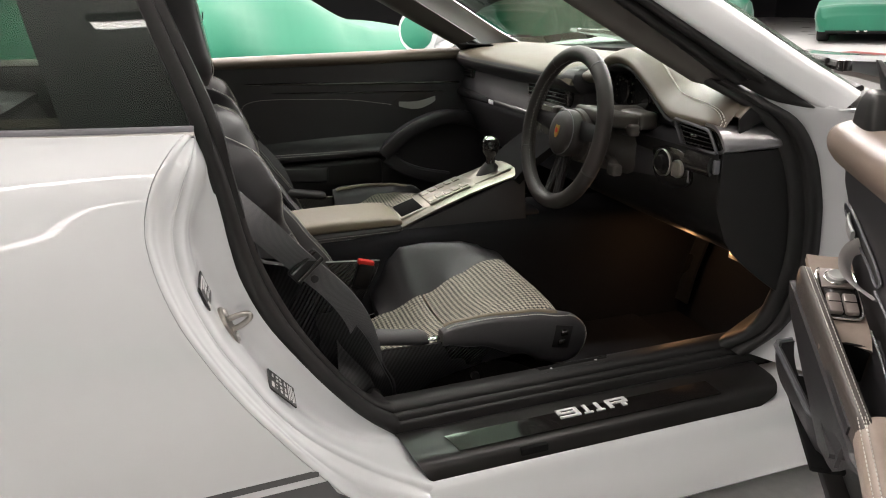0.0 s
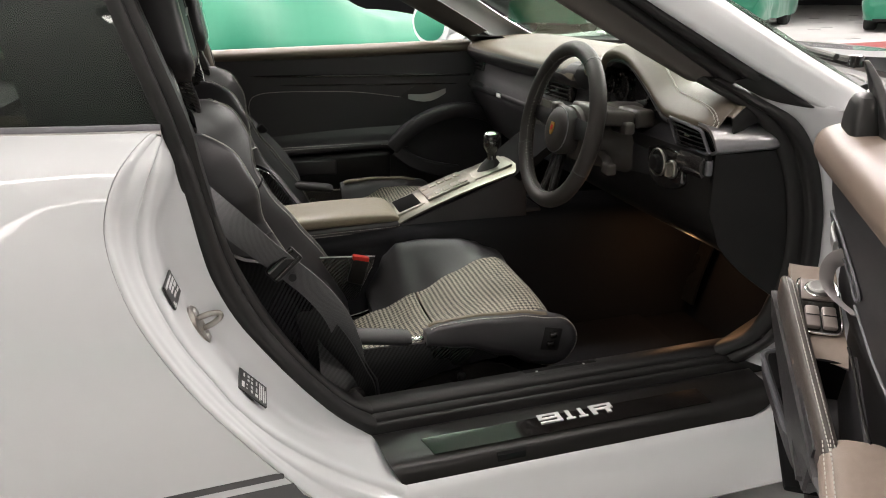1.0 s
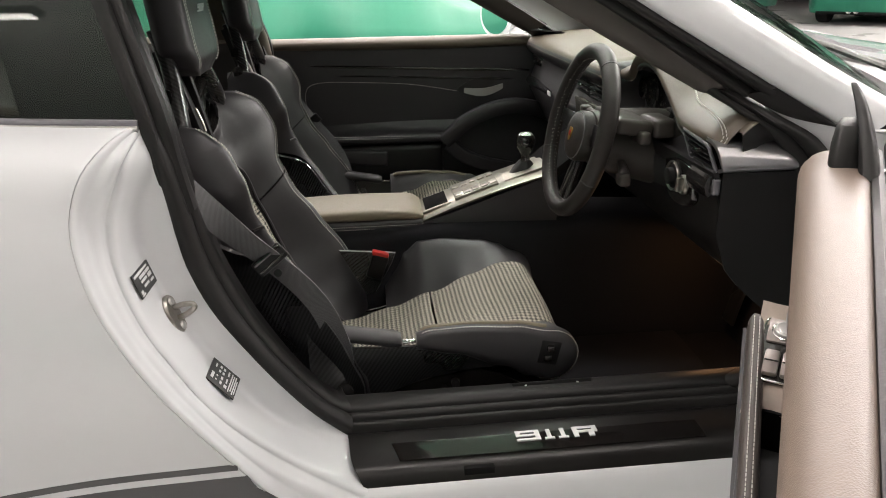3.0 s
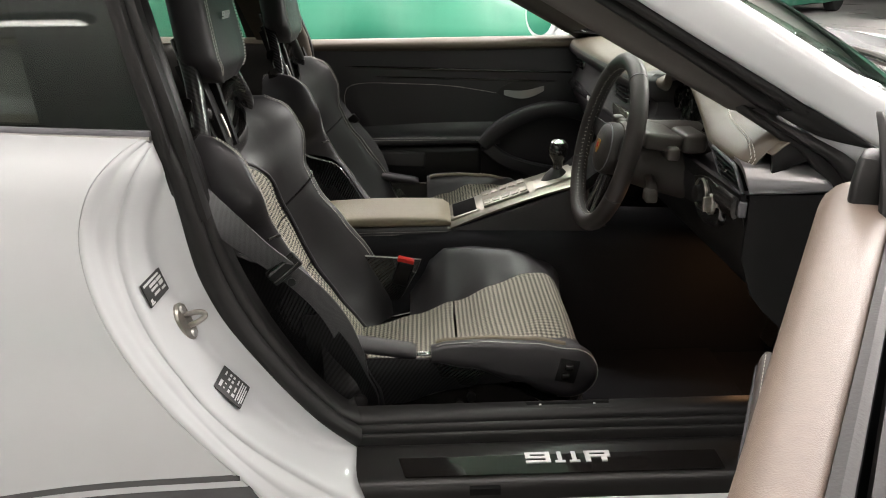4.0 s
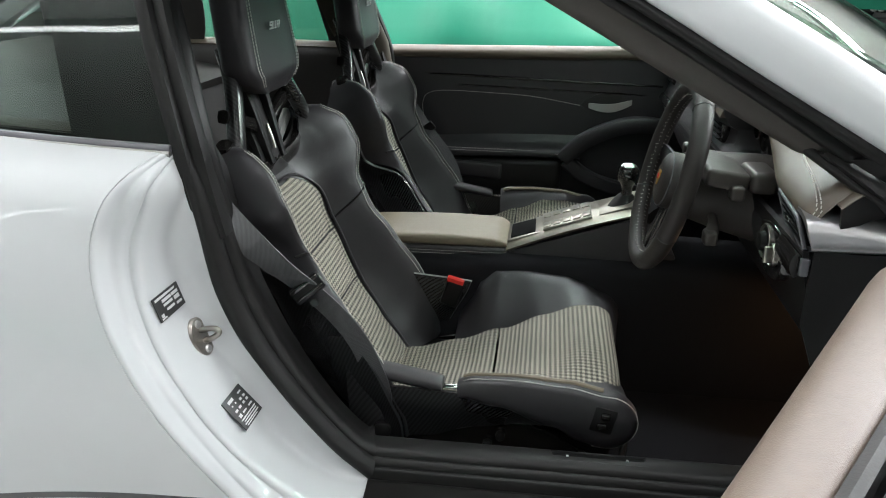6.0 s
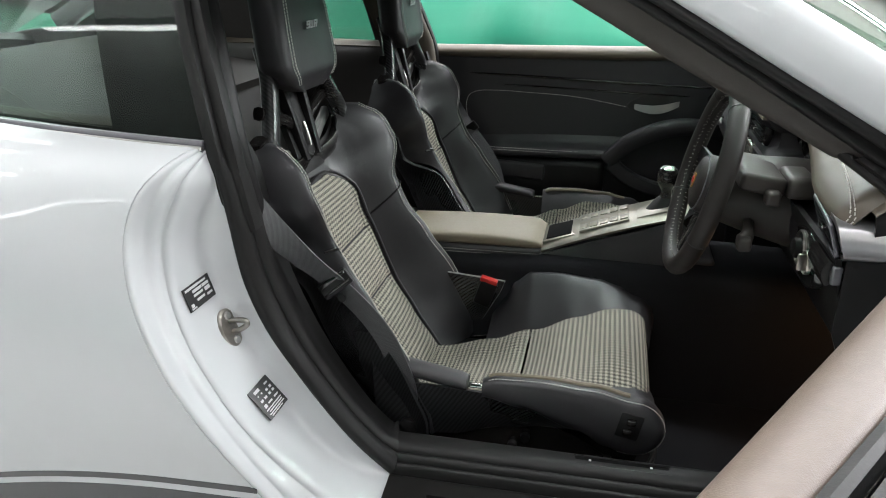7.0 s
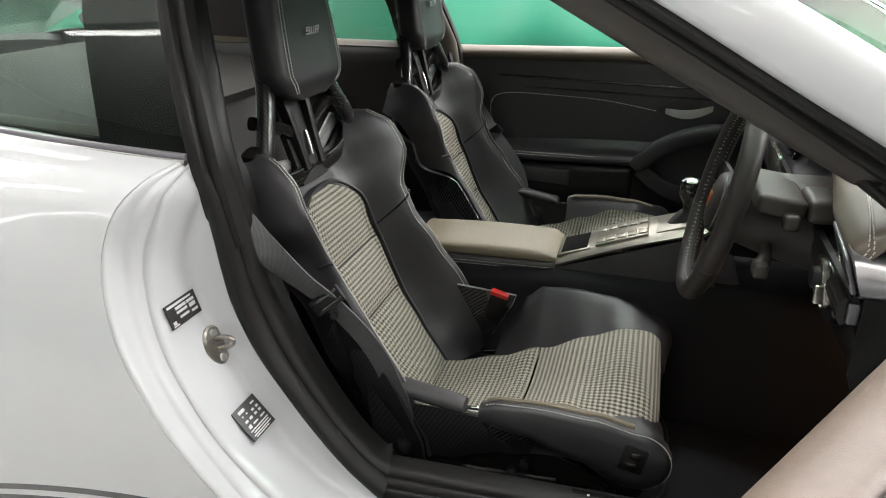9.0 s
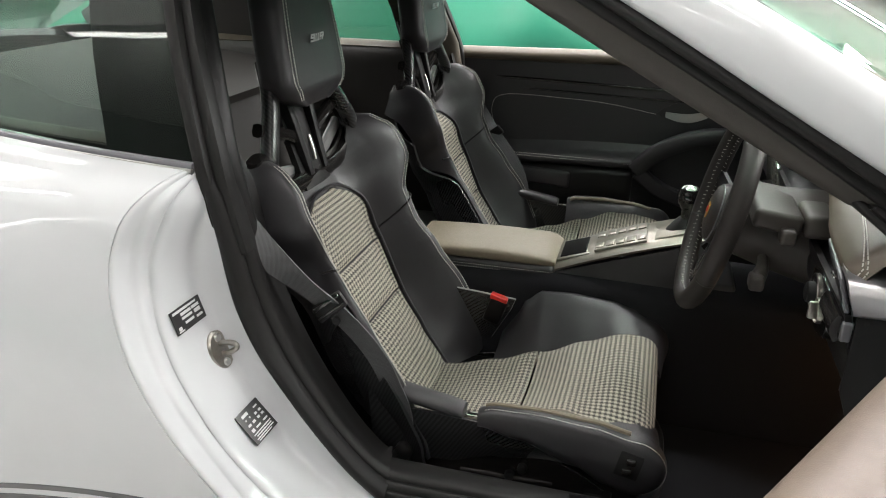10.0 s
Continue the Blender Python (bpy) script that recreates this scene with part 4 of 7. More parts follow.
for k, a in enumerate(arch):
    o = front_line[14 + k] + Vector((0.004, 0, -0.014))
    fascia.append([a.lerp(o, g / 3) for g in range(4)])
part("hood_fascia", sheet(fascia), LEATHER, dash, "black leather face of the hood")
face = []
for i in range(8):
    f = i / 7
    face.append([Vector((p.x + 0.002 + 0.045 * f, -0.385 + (p.y + 0.385) * (0.99 - 0.1 * f), 0.83 + (p.z - 0.83) * (0.985 - 0.1 * f))) for p in arch])
part("gauge_recess", sheet(face), PLASTIC, dash, "dark gauge recess")
part("gauge_panel", rbox(1.576, -0.375, 0.868, 0.01, 0.30, 0.09, 0.03, 3), LABELBLACK, dash, "dark gauge cluster panel")
for gy, gr in ((-0.375, 0.048), (-0.447, 0.036), (-0.303, 0.036), (-0.500, 0.022), (-0.252, 0.024)):
    g = part("gauge", lathe([(gr, 0.0), (gr, 0.012), (gr - 0.004, 0.014), (gr - 0.006, 0.004), (0, 0.004)], pose(1.566, gy, 0.880, 0, -90, 0), 28), GLOSSBLACK, dash, "round black gauge")
    for k in range(9):
        a = radians(215 - 31 * k)
        part("tick", rbox(1.559, gy - (gr - 0.011) * math.cos(a), 0.880 + (gr - 0.011) * math.sin(a), 0.002, 0.003, 0.005, 0), SCREEN, g)
# twin seam over the hood: how far back it lies, and where along the front edge
SEAM = catmull([(0.0, 59.4, 0), (0.03, 57.4, 0), (0.06, 54.3, 0), (0.08, 51.3, 0), (0.10, 47.5, 0), (0.12, 42.5, 0), (0.16, 34.5, 0), (0.26, 26.0, 0), (0.42, 18.0, 0)], 24)
for off in (0.0, 0.010):
    pts = []
    for i in range(24):
        p = SEAM[i]
        k = max(0.0, p.y - off * 130)
        j = min(int(k), 59)
        r = min(p.x * 19, 18.99)
        a, b = hood[int(r)][j].lerp(hood[int(r)][j + 1], k - j), hood[int(r) + 1][j].lerp(hood[int(r) + 1][j + 1], k - j)
        pts.append(a.lerp(b, r - int(r)) + Vector((0, 0, 0.0015)))
    stitch("hood_stitching", catmull([pts[0] + Vector((0.002, 0, -0.020)), pts[0] + Vector((-0.0045, 0, -0.009))] + pts, 70), dash, 0.006, 0.0009, 0.0042)
# Right end: vent, aluminium end piece, light switch, knee panel.
VTL, VTR, VBR, VBL = Vector((1.504, -0.577, 0.860)), Vector((1.497, -0.690, 0.854)), Vector((1.509, -0.703, 0.813)), Vector((1.521, -0.588, 0.807))


def on_vent(u, v, d=0.0):
    """A point of the end vent: u across, v down, d ahead into the dash."""
    return VTL.lerp(VTR, u).lerp(VBL.lerp(VBR, u), v) + Vector((d, 0, 0))


end_vent = part("end_vent", slab([[on_vent(0.04 + 0.92 * u / 8, 0.05 + 0.9 * v / 4, 0.006) for u in range(9)] for v in range(5)], 0.01, True), GLOSSBLACK, dash, "black end air vent")
for k in range(4):
    q = 0.20 + 0.20 * k
    part("vane", loft([[on_vent(u, q + 0.03, 0.006), on_vent(u, q - 0.03, -0.003), on_vent(u, q, -0.004), on_vent(u, q + 0.07, 0.005)] for u in (0.08, 0.5, 0.92)]), PLASTIC, end_vent)
tab = on_vent(0.55, 0.42, -0.003)
part("vane_tab", rbox(tab.x, tab.y, tab.z, 0.010, 0.016, 0.006, 0.002), CHROME, end_vent)
part("vent_surround", slab([[on_vent(-0.10 + 1.10 * u / 8, -0.12 + 1.40 * v / 5, 0.010 + 0.006 * v / 5) for u in range(9)] for v in range(6)], 0.006, True), PLASTIC, end_vent, "black vent surround")
part("vent_rim", tube([on_vent(u, v) for u, v in [(0.06 + 0.88 * k / 8, 0.0) for k in range(9)] + [(1.0, 0.08 + 0.84 * k / 4) for k in range(5)] + [(0.94 - 0.88 * k / 8, 1.0) for k in range(9)] + [(0.0, 0.92 - 0.84 * k / 4) for k in range(5)]], 0.0032, 8, closed=True), TRIMGREY, end_vent)
rows = []
for i in range(18):
    f = i / 17
    x = 1.499 + 0.136 * f
    e = 1 - max(0, (f - 0.75) / 0.25) ** 2
    rows.append(catmull([(x, -0.676, 0.866 - 0.008 * f), (x, -0.697, 0.864 - 0.010 * f), (x + 0.001, -0.709 - 0.004 * e, 0.856 - 0.012 * f), (x + 0.005, -0.716 - 0.006 * e, 0.838 - 0.008 * f), (x + 0.012, -0.712 - 0.006 * e, 0.818), (x + 0.016, -0.690, 0.808)], 14))
part("end_trim", slab(rows, 0.006), SILVERTRIM, dash, "brushed aluminium dash end piece")
part("end_cap", rbox(1.60, -0.655, 0.825, 0.16, 0.08, 0.07, 0.02, 3), LEATHER, dash)
part("release_lever", rbox(1.530, -0.675, 0.788, 0.03, 0.040, 0.022, 0.006, 3), SATIN, dash, "grey release lever")
knee = []
for i in range(12):
    f = i / 11
    y = -0.70 + 0.62 * f
    knee.append(catmull([(1.515, y, 0.812), (1.520, y, 0.79), (1.530, y, 0.75), (1.545, y, 0.70), (1.575, y, 0.64), (1.64, y, 0.595), (1.80, y, 0.58)], 22))
part("knee_panel", slab(knee, 0.008), PLASTIC, dash, "black knee panel under the dash")
kside = [[Vector((1.52 + 0.24 * f, -0.705 - 0.004 * math.sin(3 * f), 0.812 - (0.30 + 0.04 * f) * g * (0.35 + 0.65 * f**0.5))) for g in [k / 6 for k in range(7)]] for f in [k / 10 for k in range(11)]]
part("side_panel", slab(kside, 0.006), PLASTIC, dash, "black dash side panel")
pan = catmull([(0, -0.508, 0.790), (0, -0.560, 0.803), (0, -0.615, 0.797), (0, -0.628, 0.770), (0, -0.622, 0.738), (0, -0.590, 0.722), (0, -0.540, 0.722), (0, -0.512, 0.745), (0, -0.508, 0.790)], 41)[:-1]
mid_p = Vector((0, -0.567, 0.762))
panel = part("light_switch_panel", loft([[Vector((1.522 - dx + 0.05 * (p.z - 0.762) * -1, *(mid_p + (p - mid_p) * sc).yz)) for p in pan] for dx, sc in ((0.0, 1.0), (0.010, 1.0), (0.013, 0.96))]), GLOSSBLACK, dash, "gloss black light switch panel")
band = [[Vector((1.5125 - 0.007 * math.sin(math.pi * (0.08 + 0.84 * g)), -0.626 - 0.070 * f, 0.8035 - 0.030 * g - 0.002 * f + 0.004 * f * g)) for g in [k / 6 for k in range(7)]] for f in [k / 8 for k in range(9)]]
part("switch_band", slab(band, 0.010, True), GLOSSBLACK, panel, "gloss black band running to the end of the dash")
part("band_end", rbox(1.5125, -0.7000, 0.788, 0.012, 0.009, 0.026, 0.003, 3), TRIMGREY, panel, "satin grey end of the band")
sw = pose(1.510, -0.548, 0.767, 0, -90, 0)
part("light_switch", lathe([(0.0275, 0.0), (0.0275, 0.005), (0.0262, 0.0065), (0.0248, 0.004), (0.024, 0.0)], sw, 32), PEWTER, panel, "round light switch with metal ring")
part("switch_knob", lathe([(0.023, 0.0), (0.022, 0.004), (0.016, 0.005), (0.0145, 0.014), (0.011, 0.016), (0, 0.016)], sw, 24), PLASTIC, panel)
ig = pose(1.506, -0.601, 0.765, 0, -90, 0)
part("ignition_slot", lathe([(0.0175, 0.0), (0.0175, 0.005), (0.0165, 0.0065), (0.0155, 0.003), (0.0, 0.003)], ig, 28), PEWTER, panel, "ignition switch with metal ring")
b = rbox(0, 0, 0.008, 0.026, 0.007, 0.016, 0.003, 2)
b.transform(ig)
part("ignition_blade", b, PEWTER, panel, "polished ignition grip")
# Passenger side: trim strip, vents, badge.
strip = [[Vector((1.522 - 0.012 * math.sin(math.pi * k / 6), 0.69 - 0.60 * f, 0.755 + 0.034 * k / 6)) for k in range(7)] for f in [i / 12 for i in range(13)]]
part("dash_strip", slab(strip, 0.004, True), CARBON, dash, "dark trim strip across the dash")
part("badge", rbox(1.507, 0.36, 0.775, 0.003, 0.035, 0.013, 0.001), SILVERMARK, dash, "small silver badge")
lv = part("far_vent", rbox(1.548, 0.625, 0.845, 0.03, 0.085, 0.045, 0.008), GLOSSBLACK, dash, "black end air vent")
for k in range(3):
    part("vane", rbox(1.533, 0.625, 0.833 + 0.012 * k, 0.012, 0.07, 0.003, 0.001), PLASTIC, lv)
cv = part("centre_vent", rbox(1.535, 0.0, 0.842, 0.03, 0.24, 0.05, 0.008), GLOSSBLACK, dash, "black centre air vents")
for s in (-0.06, 0.06):
    for k in range(4):
        part("vane", rbox(1.519, s, 0.826 + 0.011 * k, 0.01, 0.10, 0.0025, 0.001), PLASTIC, cv)
    part("vane_tab", rbox(1.512, s, 0.845, 0.008, 0.012, 0.005, 0.001), CHROME, cv)
part("display", rbox(1.516, 0.0, 0.772, 0.012, 0.175, 0.085, 0.006, m=pose(0, 0, 0, 0, -8, 0)), SCREEN, dash, "centre display screen")
stack = [[Vector((1.40 + 0.125 * f - 0.01 * math.sin(math.pi * f), 0.10 * v, 0.628 + 0.09 * f)) for v in (-1, -0.9, -0.5, 0, 0.5, 0.9, 1)] for f in [k / 8 for k in range(9)]]
part("centre_panel", slab(stack, 0.02), HOLLOWBLACK, dash, "gloss black centre control panel")
for r_ in range(3):
    for c_ in range(4):
        p = Vector((1.425 + 0.03 * r_, -0.066 + 0.044 * c_, 0.668 + 0.022 * r_))
        part("button", rbox(p.x, p.y, p.z, 0.018, 0.032, 0.008, 0.002, m=pose(0, 0, 0, 0, -36, 0)), SATIN, dash, "")

# ---- centre console ----
console = part("console", rbox(1.22, -0.005, 0.50, 0.50, 0.155, 0.10, 0.012, 3), LEATHER, car, "black leather centre console")
ramp = [[Vector((1.075 + 0.345 * f, 0.078 * v - 0.005, 0.545 + 0.115 * f + 0.008 * math.sin(math.pi * f) - 0.010 * abs(v) ** 4)) for v in (-1, -0.92, -0.6, 0, 0.6, 0.92, 1)] for f in [k / 14 for k in range(15)]]
part("console_top", slab(ramp, 0.006), CONSOLE, console, "brushed aluminium console top")
for s in (-1, 1):
    wall_ = [[Vector((1.075 + 0.345 * f, s * (0.082 + 0.016 * g) - 0.005, 0.536 + 0.115 * f - (0.10 + 0.09 * f) * g)) for g in [k / 4 for k in range(5)]] for f in [k / 10 for k in range(11)]]
    part("console_side", slab(wall_, 0.008, s > 0), LEATHER, console, "black leather console side")
ang = math.degrees(math.atan2(0.115, 0.345))


def on_ramp(x, y, lift=0.0):
    f = (x - 1.075) / 0.345
    return Matrix.Translation((x, y, 0.545 + 0.115 * f + 0.008 * math.sin(math.pi * f) + lift)) @ pose(0, 0, 0, 0, -ang, 0)


def ramp_box(name, x, y, sx, sy, sz, lift, mat, label="", bev=0.002):
    b = rbox(0, 0, 0, sx, sy, sz, bev)
    b.transform(on_ramp(x, y, lift))
    return part(name, b, mat, console, label)


# Raised box, coloured black for the shade inside the slot.
ramp_box("storage_slot", 1.125, -0.005, 0.060, 0.092, 0.010, 0.0045, HOLLOWBLACK, "dark storage slot")
ramp_box("slot_rim", 1.125, -0.005, 0.076, 0.112, 0.008, 0.003, CONSOLE)
ramp_box("button_panel", 1.225, -0.005, 0.115, 0.112, 0.008, 0.004, CONSOLE, "aluminium button panel")
for k in range(5):
    for s in (-0.038, 0.028):
        ramp_box("button", 1.180 + 0.022 * k, s, 0.018, 0.030, 0.006, 0.008, CONSOLE, "", 0.0015)
ramp_box("boot_frame", 1.345, -0.005, 0.105, 0.105, 0.008, 0.004, CONSOLE, "polished gear lever surround", 0.003)
boot_rings = []
for i in range(8):
    f = i / 7
    r = 0.026 * (1 - f) ** 0.9 + 0.012
    boot_rings.append([Vector((1.347 + 0.009 * f + r * (1 + 0.08 * math.sin(4 * a + 3 * f)) * math.cos(a), -0.006 + r * (1 + 0.08 * math.cos(5 * a)) * math.sin(a), 0.638 + 0.032 * f + 0.33 * r * math.cos(a) * (1 - f))) for a in [2 * math.pi * k / 24 for k in range(24)]])
lever = thing("gear_lever", (1.345, -0.006, 0.64), "black gear lever with polished knob cap", "gear lever")
part("boot", loft(boot_rings), RUBBER, lever, "black leather gaiter")
part("shaft", lathe([(0.010, 0.66), (0.010, 0.69)], pose(1.356, -0.008, 0), 16), GLOSSBLACK, lever)
part("knob", lathe([(0.012, 0.668), (0.0125, 0.676), (0.0125, 0.686), (0.0155, 0.692), (0.0205, 0.700), (0.0238, 0.710), (0.0245, 0.718), (0.0232, 0.727), (0.0185, 0.7345)], pose(1.356, -0.008, 0), 28), GLOSSBLACK, lever, "gloss black pear-shaped knob")
part("knob_cap", lathe([(0.0188, 0.7345), (0.0125, 0.7400), (0.0, 0.7415)], pose(1.356, -0.008, 0), 24), CHROME, lever, "polished metal cap")
# Armrest lid: black leather, with overhead light put into its pale colour
arm = []
for i in range(22):
    f = i / 21
    x = 0.755 + 0.333 * f
    e = 1 if f < 0.86 else max(0.0, 1 - ((f - 0.86) / 0.14) ** 2.5) ** 0.5
    w, zt, zb = 0.085 * (0.90 + 0.10 * e), 0.556 + (0.018 + 0.006 * math.sin(3 * f)) * (0.35 + 0.65 * e), 0.550
    arm.append([Vector((x, -0.008 + w * math.copysign(abs(math.cos(a)) ** 0.35, math.cos(a)), (zt + zb) / 2 + (zt - zb) / 2 * math.copysign(abs(math.sin(a)) ** 0.45, math.sin(a)))) for a in [2 * math.pi * (k + 0.5) / 28 for k in range(28)]])
lid = part("armrest_lid", loft(arm), LID, console, "padded leather armrest lid")
part("armrest_body", rbox(0.922, -0.008, 0.510, 0.332, 0.172, 0.088, 0.012, 4), LEATHER, console, "black leather armrest box")
part("lid_catch", rbox(1.035, -0.095, 0.487, 0.05, 0.004, 0.006, 0.0015), CHROME, console, "metal catch of the lid")
for zz in (0.534, 0.541):
    stitch("lid_stitching", catmull([(0.76, -0.0948, zz), (0.95, -0.0950, zz), (1.05, -0.0950, zz), (1.080, -0.0925, zz), (1.0888, -0.08, zz), (1.0890, -0.03, zz), (1.0890, 0.02, zz)], 40), console)

# ---- steering wheel ----
TILT_W = 13.0
WM = Matrix.Translation((1.382, -0.360, 0.815)) @ Matrix(((0, math.sin(radians(TILT_W)), -math.cos(radians(TILT_W)), 0), (-1, 0, 0, 0), (0, math.cos(radians(TILT_W)), math.sin(radians(TILT_W)), 0), (0, 0, 0, 1)))
wheel_thing = thing("steering_wheel", (1.382, -0.36, 0.815), "black leather three-spoke steering wheel with crest on the hub", "steering wheel")
R = 0.158
ring = [WM @ Vector((R * math.cos(2 * math.pi * k / 64), R * math.sin(2 * math.pi * k / 64), 0)) for k in range(64)]
rim = part("rim", tube(ring, 0.0166, 14, closed=True, side=WM.to_3x3() @ Vector((0, 0, 1))), WHEELSKIN, wheel_thing, "black leather rim")
for a in (58, 122, 205, 335):
    p = radians(a)
    c = WM @ Vector((R * math.cos(p), R * math.sin(p), 0))
    axis = WM.to_3x3() @ Vector((-math.sin(p), math.cos(p), 0))
    part("seam_ring", lathe([(0.0167, -0.0015), (0.0173, 0), (0.0167, 0.0015)], Matrix.Translation(c) @ axis.to_track_quat("Z", "Y").to_matrix().to_4x4(), 18), LEATHER, rim)
inner_pts = [WM @ Vector(((R - 0.0158) * math.cos(radians(a)), (R - 0.0158) * math.sin(radians(a)), 0.006 * (1 if k % 2 else -1))) for k, a in enumerate([x * 1.6 for x in range(226)])]
stitch("rim_stitching", inner_pts, rim, 0.004, 0.00035, 0.004)
airbag = [[WM @ Vector((rr * 1.06 * math.cos(a), rr * math.sin(a) - 0.009, h - 0.006)) for a in [2 * math.pi * k / 32 for k in range(32)]] for rr, h in ((0.046, -0.035), (0.051, -0.012), (0.0505, 0.004), (0.044, 0.013), (0.029, 0.018), (0.012, 0.019))]
hub_ob = part("hub", loft(airbag), WHEELSKIN, wheel_thing, "black padded hub")
part("hub_ring", tube([WM @ Vector((0.0475 * 1.06 * math.cos(a), 0.0475 * math.sin(a) - 0.009, 0.0025)) for a in [2 * math.pi * k / 40 for k in range(40)]], 0.0012, 6, closed=True), TRIMGREY, hub_ob)
crest = [[WM @ Vector((s * x * 0.7, y * 0.7 - 0.008, 0.0145)) for s in (-1, -0.5, 0, 0.5, 1)] for x, y in ((0.003, -0.019), (0.010, -0.010), (0.013, 0.004), (0.012, 0.016), (0.009, 0.019))]
part("crest", slab(crest, 0.003), CREST, hub_ob, "small gold and red shield badge")
part("crest_field", loft([[WM @ Vector((0.0038 * math.cos(a), 0.0055 * math.sin(a) - 0.006, h - 0.0088)) for a in [2 * math.pi * k / 12 for k in range(12)]] for h in (0.023, 0.0245)]), RED, hub_ob)
for ang_, w0, w1 in ((4, 0.022, 0.014), (176, 0.022, 0.014), (262, 0.016, 0.012), (278, 0.016, 0.012)):
    p = radians(ang_)
    d, q = Vector((math.cos(p), math.sin(p), 0)), Vector((-math.sin(p), math.cos(p), 0))
    rows = [[WM @ (d * (0.044 + 0.112 * f) + q * (w0 + (w1 - w0) * f) * s + Vector((0, 0, -0.012 + 0.010 * f - 0.004 * abs(s)))) for s in (-1, -0.85, -0.4, 0.4, 0.85, 1)] for f in [k / 7 for k in range(8)]]
    part("spoke", slab(rows, 0.010, True), GLOSSBLACK if ang_ > 200 else PLASTIC, wheel_thing, "black spoke" if ang_ < 200 else "dark lower spoke")
column = part("column_shroud", loft([[Vector((x, -0.36 + r * 1.15 * math.cos(a), 0.800 - 0.16 * (x - 1.40) + r * math.sin(a))) for a in [2 * math.pi * k / 24 for k in range(24)]] for x, r in ((1.405, 0.046), (1.41, 0.056), (1.46, 0.066), (1.53, 0.076), (1.58, 0.080))]), SHROUD, car, "grey-black steering column shroud")
part("column_cover", rbox(1.455, -0.410, 0.842, 0.068, 0.155, 0.030, 0.008, 3, m=pose(0, 0, 0, 0, 8, 0)), SHROUD, column, "upper cover of the steering column")
part("column_cover", rbox(1.512, -0.445, 0.838, 0.044, 0.085, 0.036, 0.010, 3), SHROUD, column, "rear cover of the steering column")
for pts in (((1.475, -0.405, 0.810), (1.474, -0.450, 0.818), (1.469, -0.490, 0.825)), ((1.455, -0.40, 0.770), (1.45, -0.45, 0.755), (1.440, -0.480, 0.744)), ((1.455, -0.315, 0.815), (1.452, -0.27, 0.822), (1.44, -0.225, 0.830))):
    st = part("stalk", tube(catmull(pts, 10), [0.008, 0.008, 0.008, 0.008, 0.009, 0.010, 0.011, 0.012, 0.012, 0.011], 10), SHROUD, column, "black column stalk")
    e = Vector(pts[2])
    part("stalk_tip", rbox(e.x, e.y, e.z, 0.022, 0.03, 0.024, 0.006, 3), SHROUD, column, "")

# ---- pedals and footwell ----
for (x0, z0, x1, z1, y, w, nm) in ((1.852, 0.275, 1.908, 0.462, -0.208, 0.046, "accelerator"), (1.845, 0.465, 1.865, 0.520, -0.410, 0.052, "brake_pedal")):
    rows = [[Vector((x0 + (x1 - x0) * f - 0.006 * math.sin(math.pi * f), y + w / 2 * s, z0 + (z1 - z0) * f)) for s in (-1, -0.5, 0, 0.5, 1)] for f in [k / 6 for k in range(7)]]
    pd = part(nm, slab(rows, 0.008), PEDAL, car, "dark metal pedal")
    part("pedal_arm", tube(catmull([((x0 + x1) / 2 + 0.01, y, (z0 + z1) / 2), (x1 + 0.03, y, z1 + 0.08), (x1 + 0.03, y, z1 + 0.2)], 8), 0.008, 8), PLASTIC, pd)
part("footwell_light", rbox(1.665, -0.30, 0.583, 0.05, 0.025, 0.01, 0.004), LENS, car, "small amber-glowing footwell light")

# ---- far door, closed ----
far_door = part("far_door", slab([[Vector((0.62 + 1.10 * f, 0.700 + 0.012 * math.sin(math.pi * f), z)) for z in (0.90, 0.86, 0.80, 0.74, 0.66, 0.60, 0.50, 0.40, 0.32)] for f in [k / 16 for k in range(17)]], 0.02, True), LEATHER, car, "closed far door with black leather panel")
pad = [[Vector((0.62 + 1.10 * f, *p)) for p in [tuple(q)[1:] for q in catmull([(0, 0.745, 0.905), (0, 0.735, 0.918), (0, 0.705, 0.920), (0, 0.684, 0.913), (0, 0.676, 0.902), (0, 0.678, 0.890), (0, 0.694, 0.880)], 18)]] for f in [k / 20 for k in range(21)]]
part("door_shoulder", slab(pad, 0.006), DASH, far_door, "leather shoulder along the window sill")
trim_l = [Vector((0.72 + 0.80 * f, 0.689, 0.838 - 0.034 * f)) for f in [k / 12 for k in range(13)]]
part("trim_line", tube(trim_l, 0.004, 8), GLOSSBLACK, far_door, "thin glossy trim line")
part("trim_line", tube([p + Vector((0, 0.001, -0.030)) for p in trim_l], 0.0025, 6), GLOSSBLACK, far_door)
stitch("panel_stitching", catmull([(0.78, 0.684, 0.66), (0.765, 0.684, 0.74), (0.81, 0.684, 0.780), (1.0, 0.684, 0.776), (1.13, 0.684, 0.766), (1.27, 0.684, 0.742)], 50), far_door, 0.006, 0.0009, 0.0042)
hnd = [[Vector((1.295 + 0.14 * f, 0.690 - 0.012 * math.sin(math.pi * f), 0.738 + 0.013 * f - 0.018 * math.sin(math.pi * f) + 0.026 * g * (0.6 + 0.4 * math.sin(math.pi * f)) - 0.004)) for g in (0, 0.5, 1)] for f in [k / 12 for k in range(13)]]
part("door_handle", slab(hnd, 0.004, True), SATIN, far_door, "curved satin metal door handle")
cup = [[Vector((1.27 + 0.20 * f, 0.6895, 0.742 + 0.012 * f + 0.038 * math.sin(math.pi * f) ** 0.7 * g)) for g in (-0.7, 0, 1)] for f in [k / 12 for k in range(13)]]
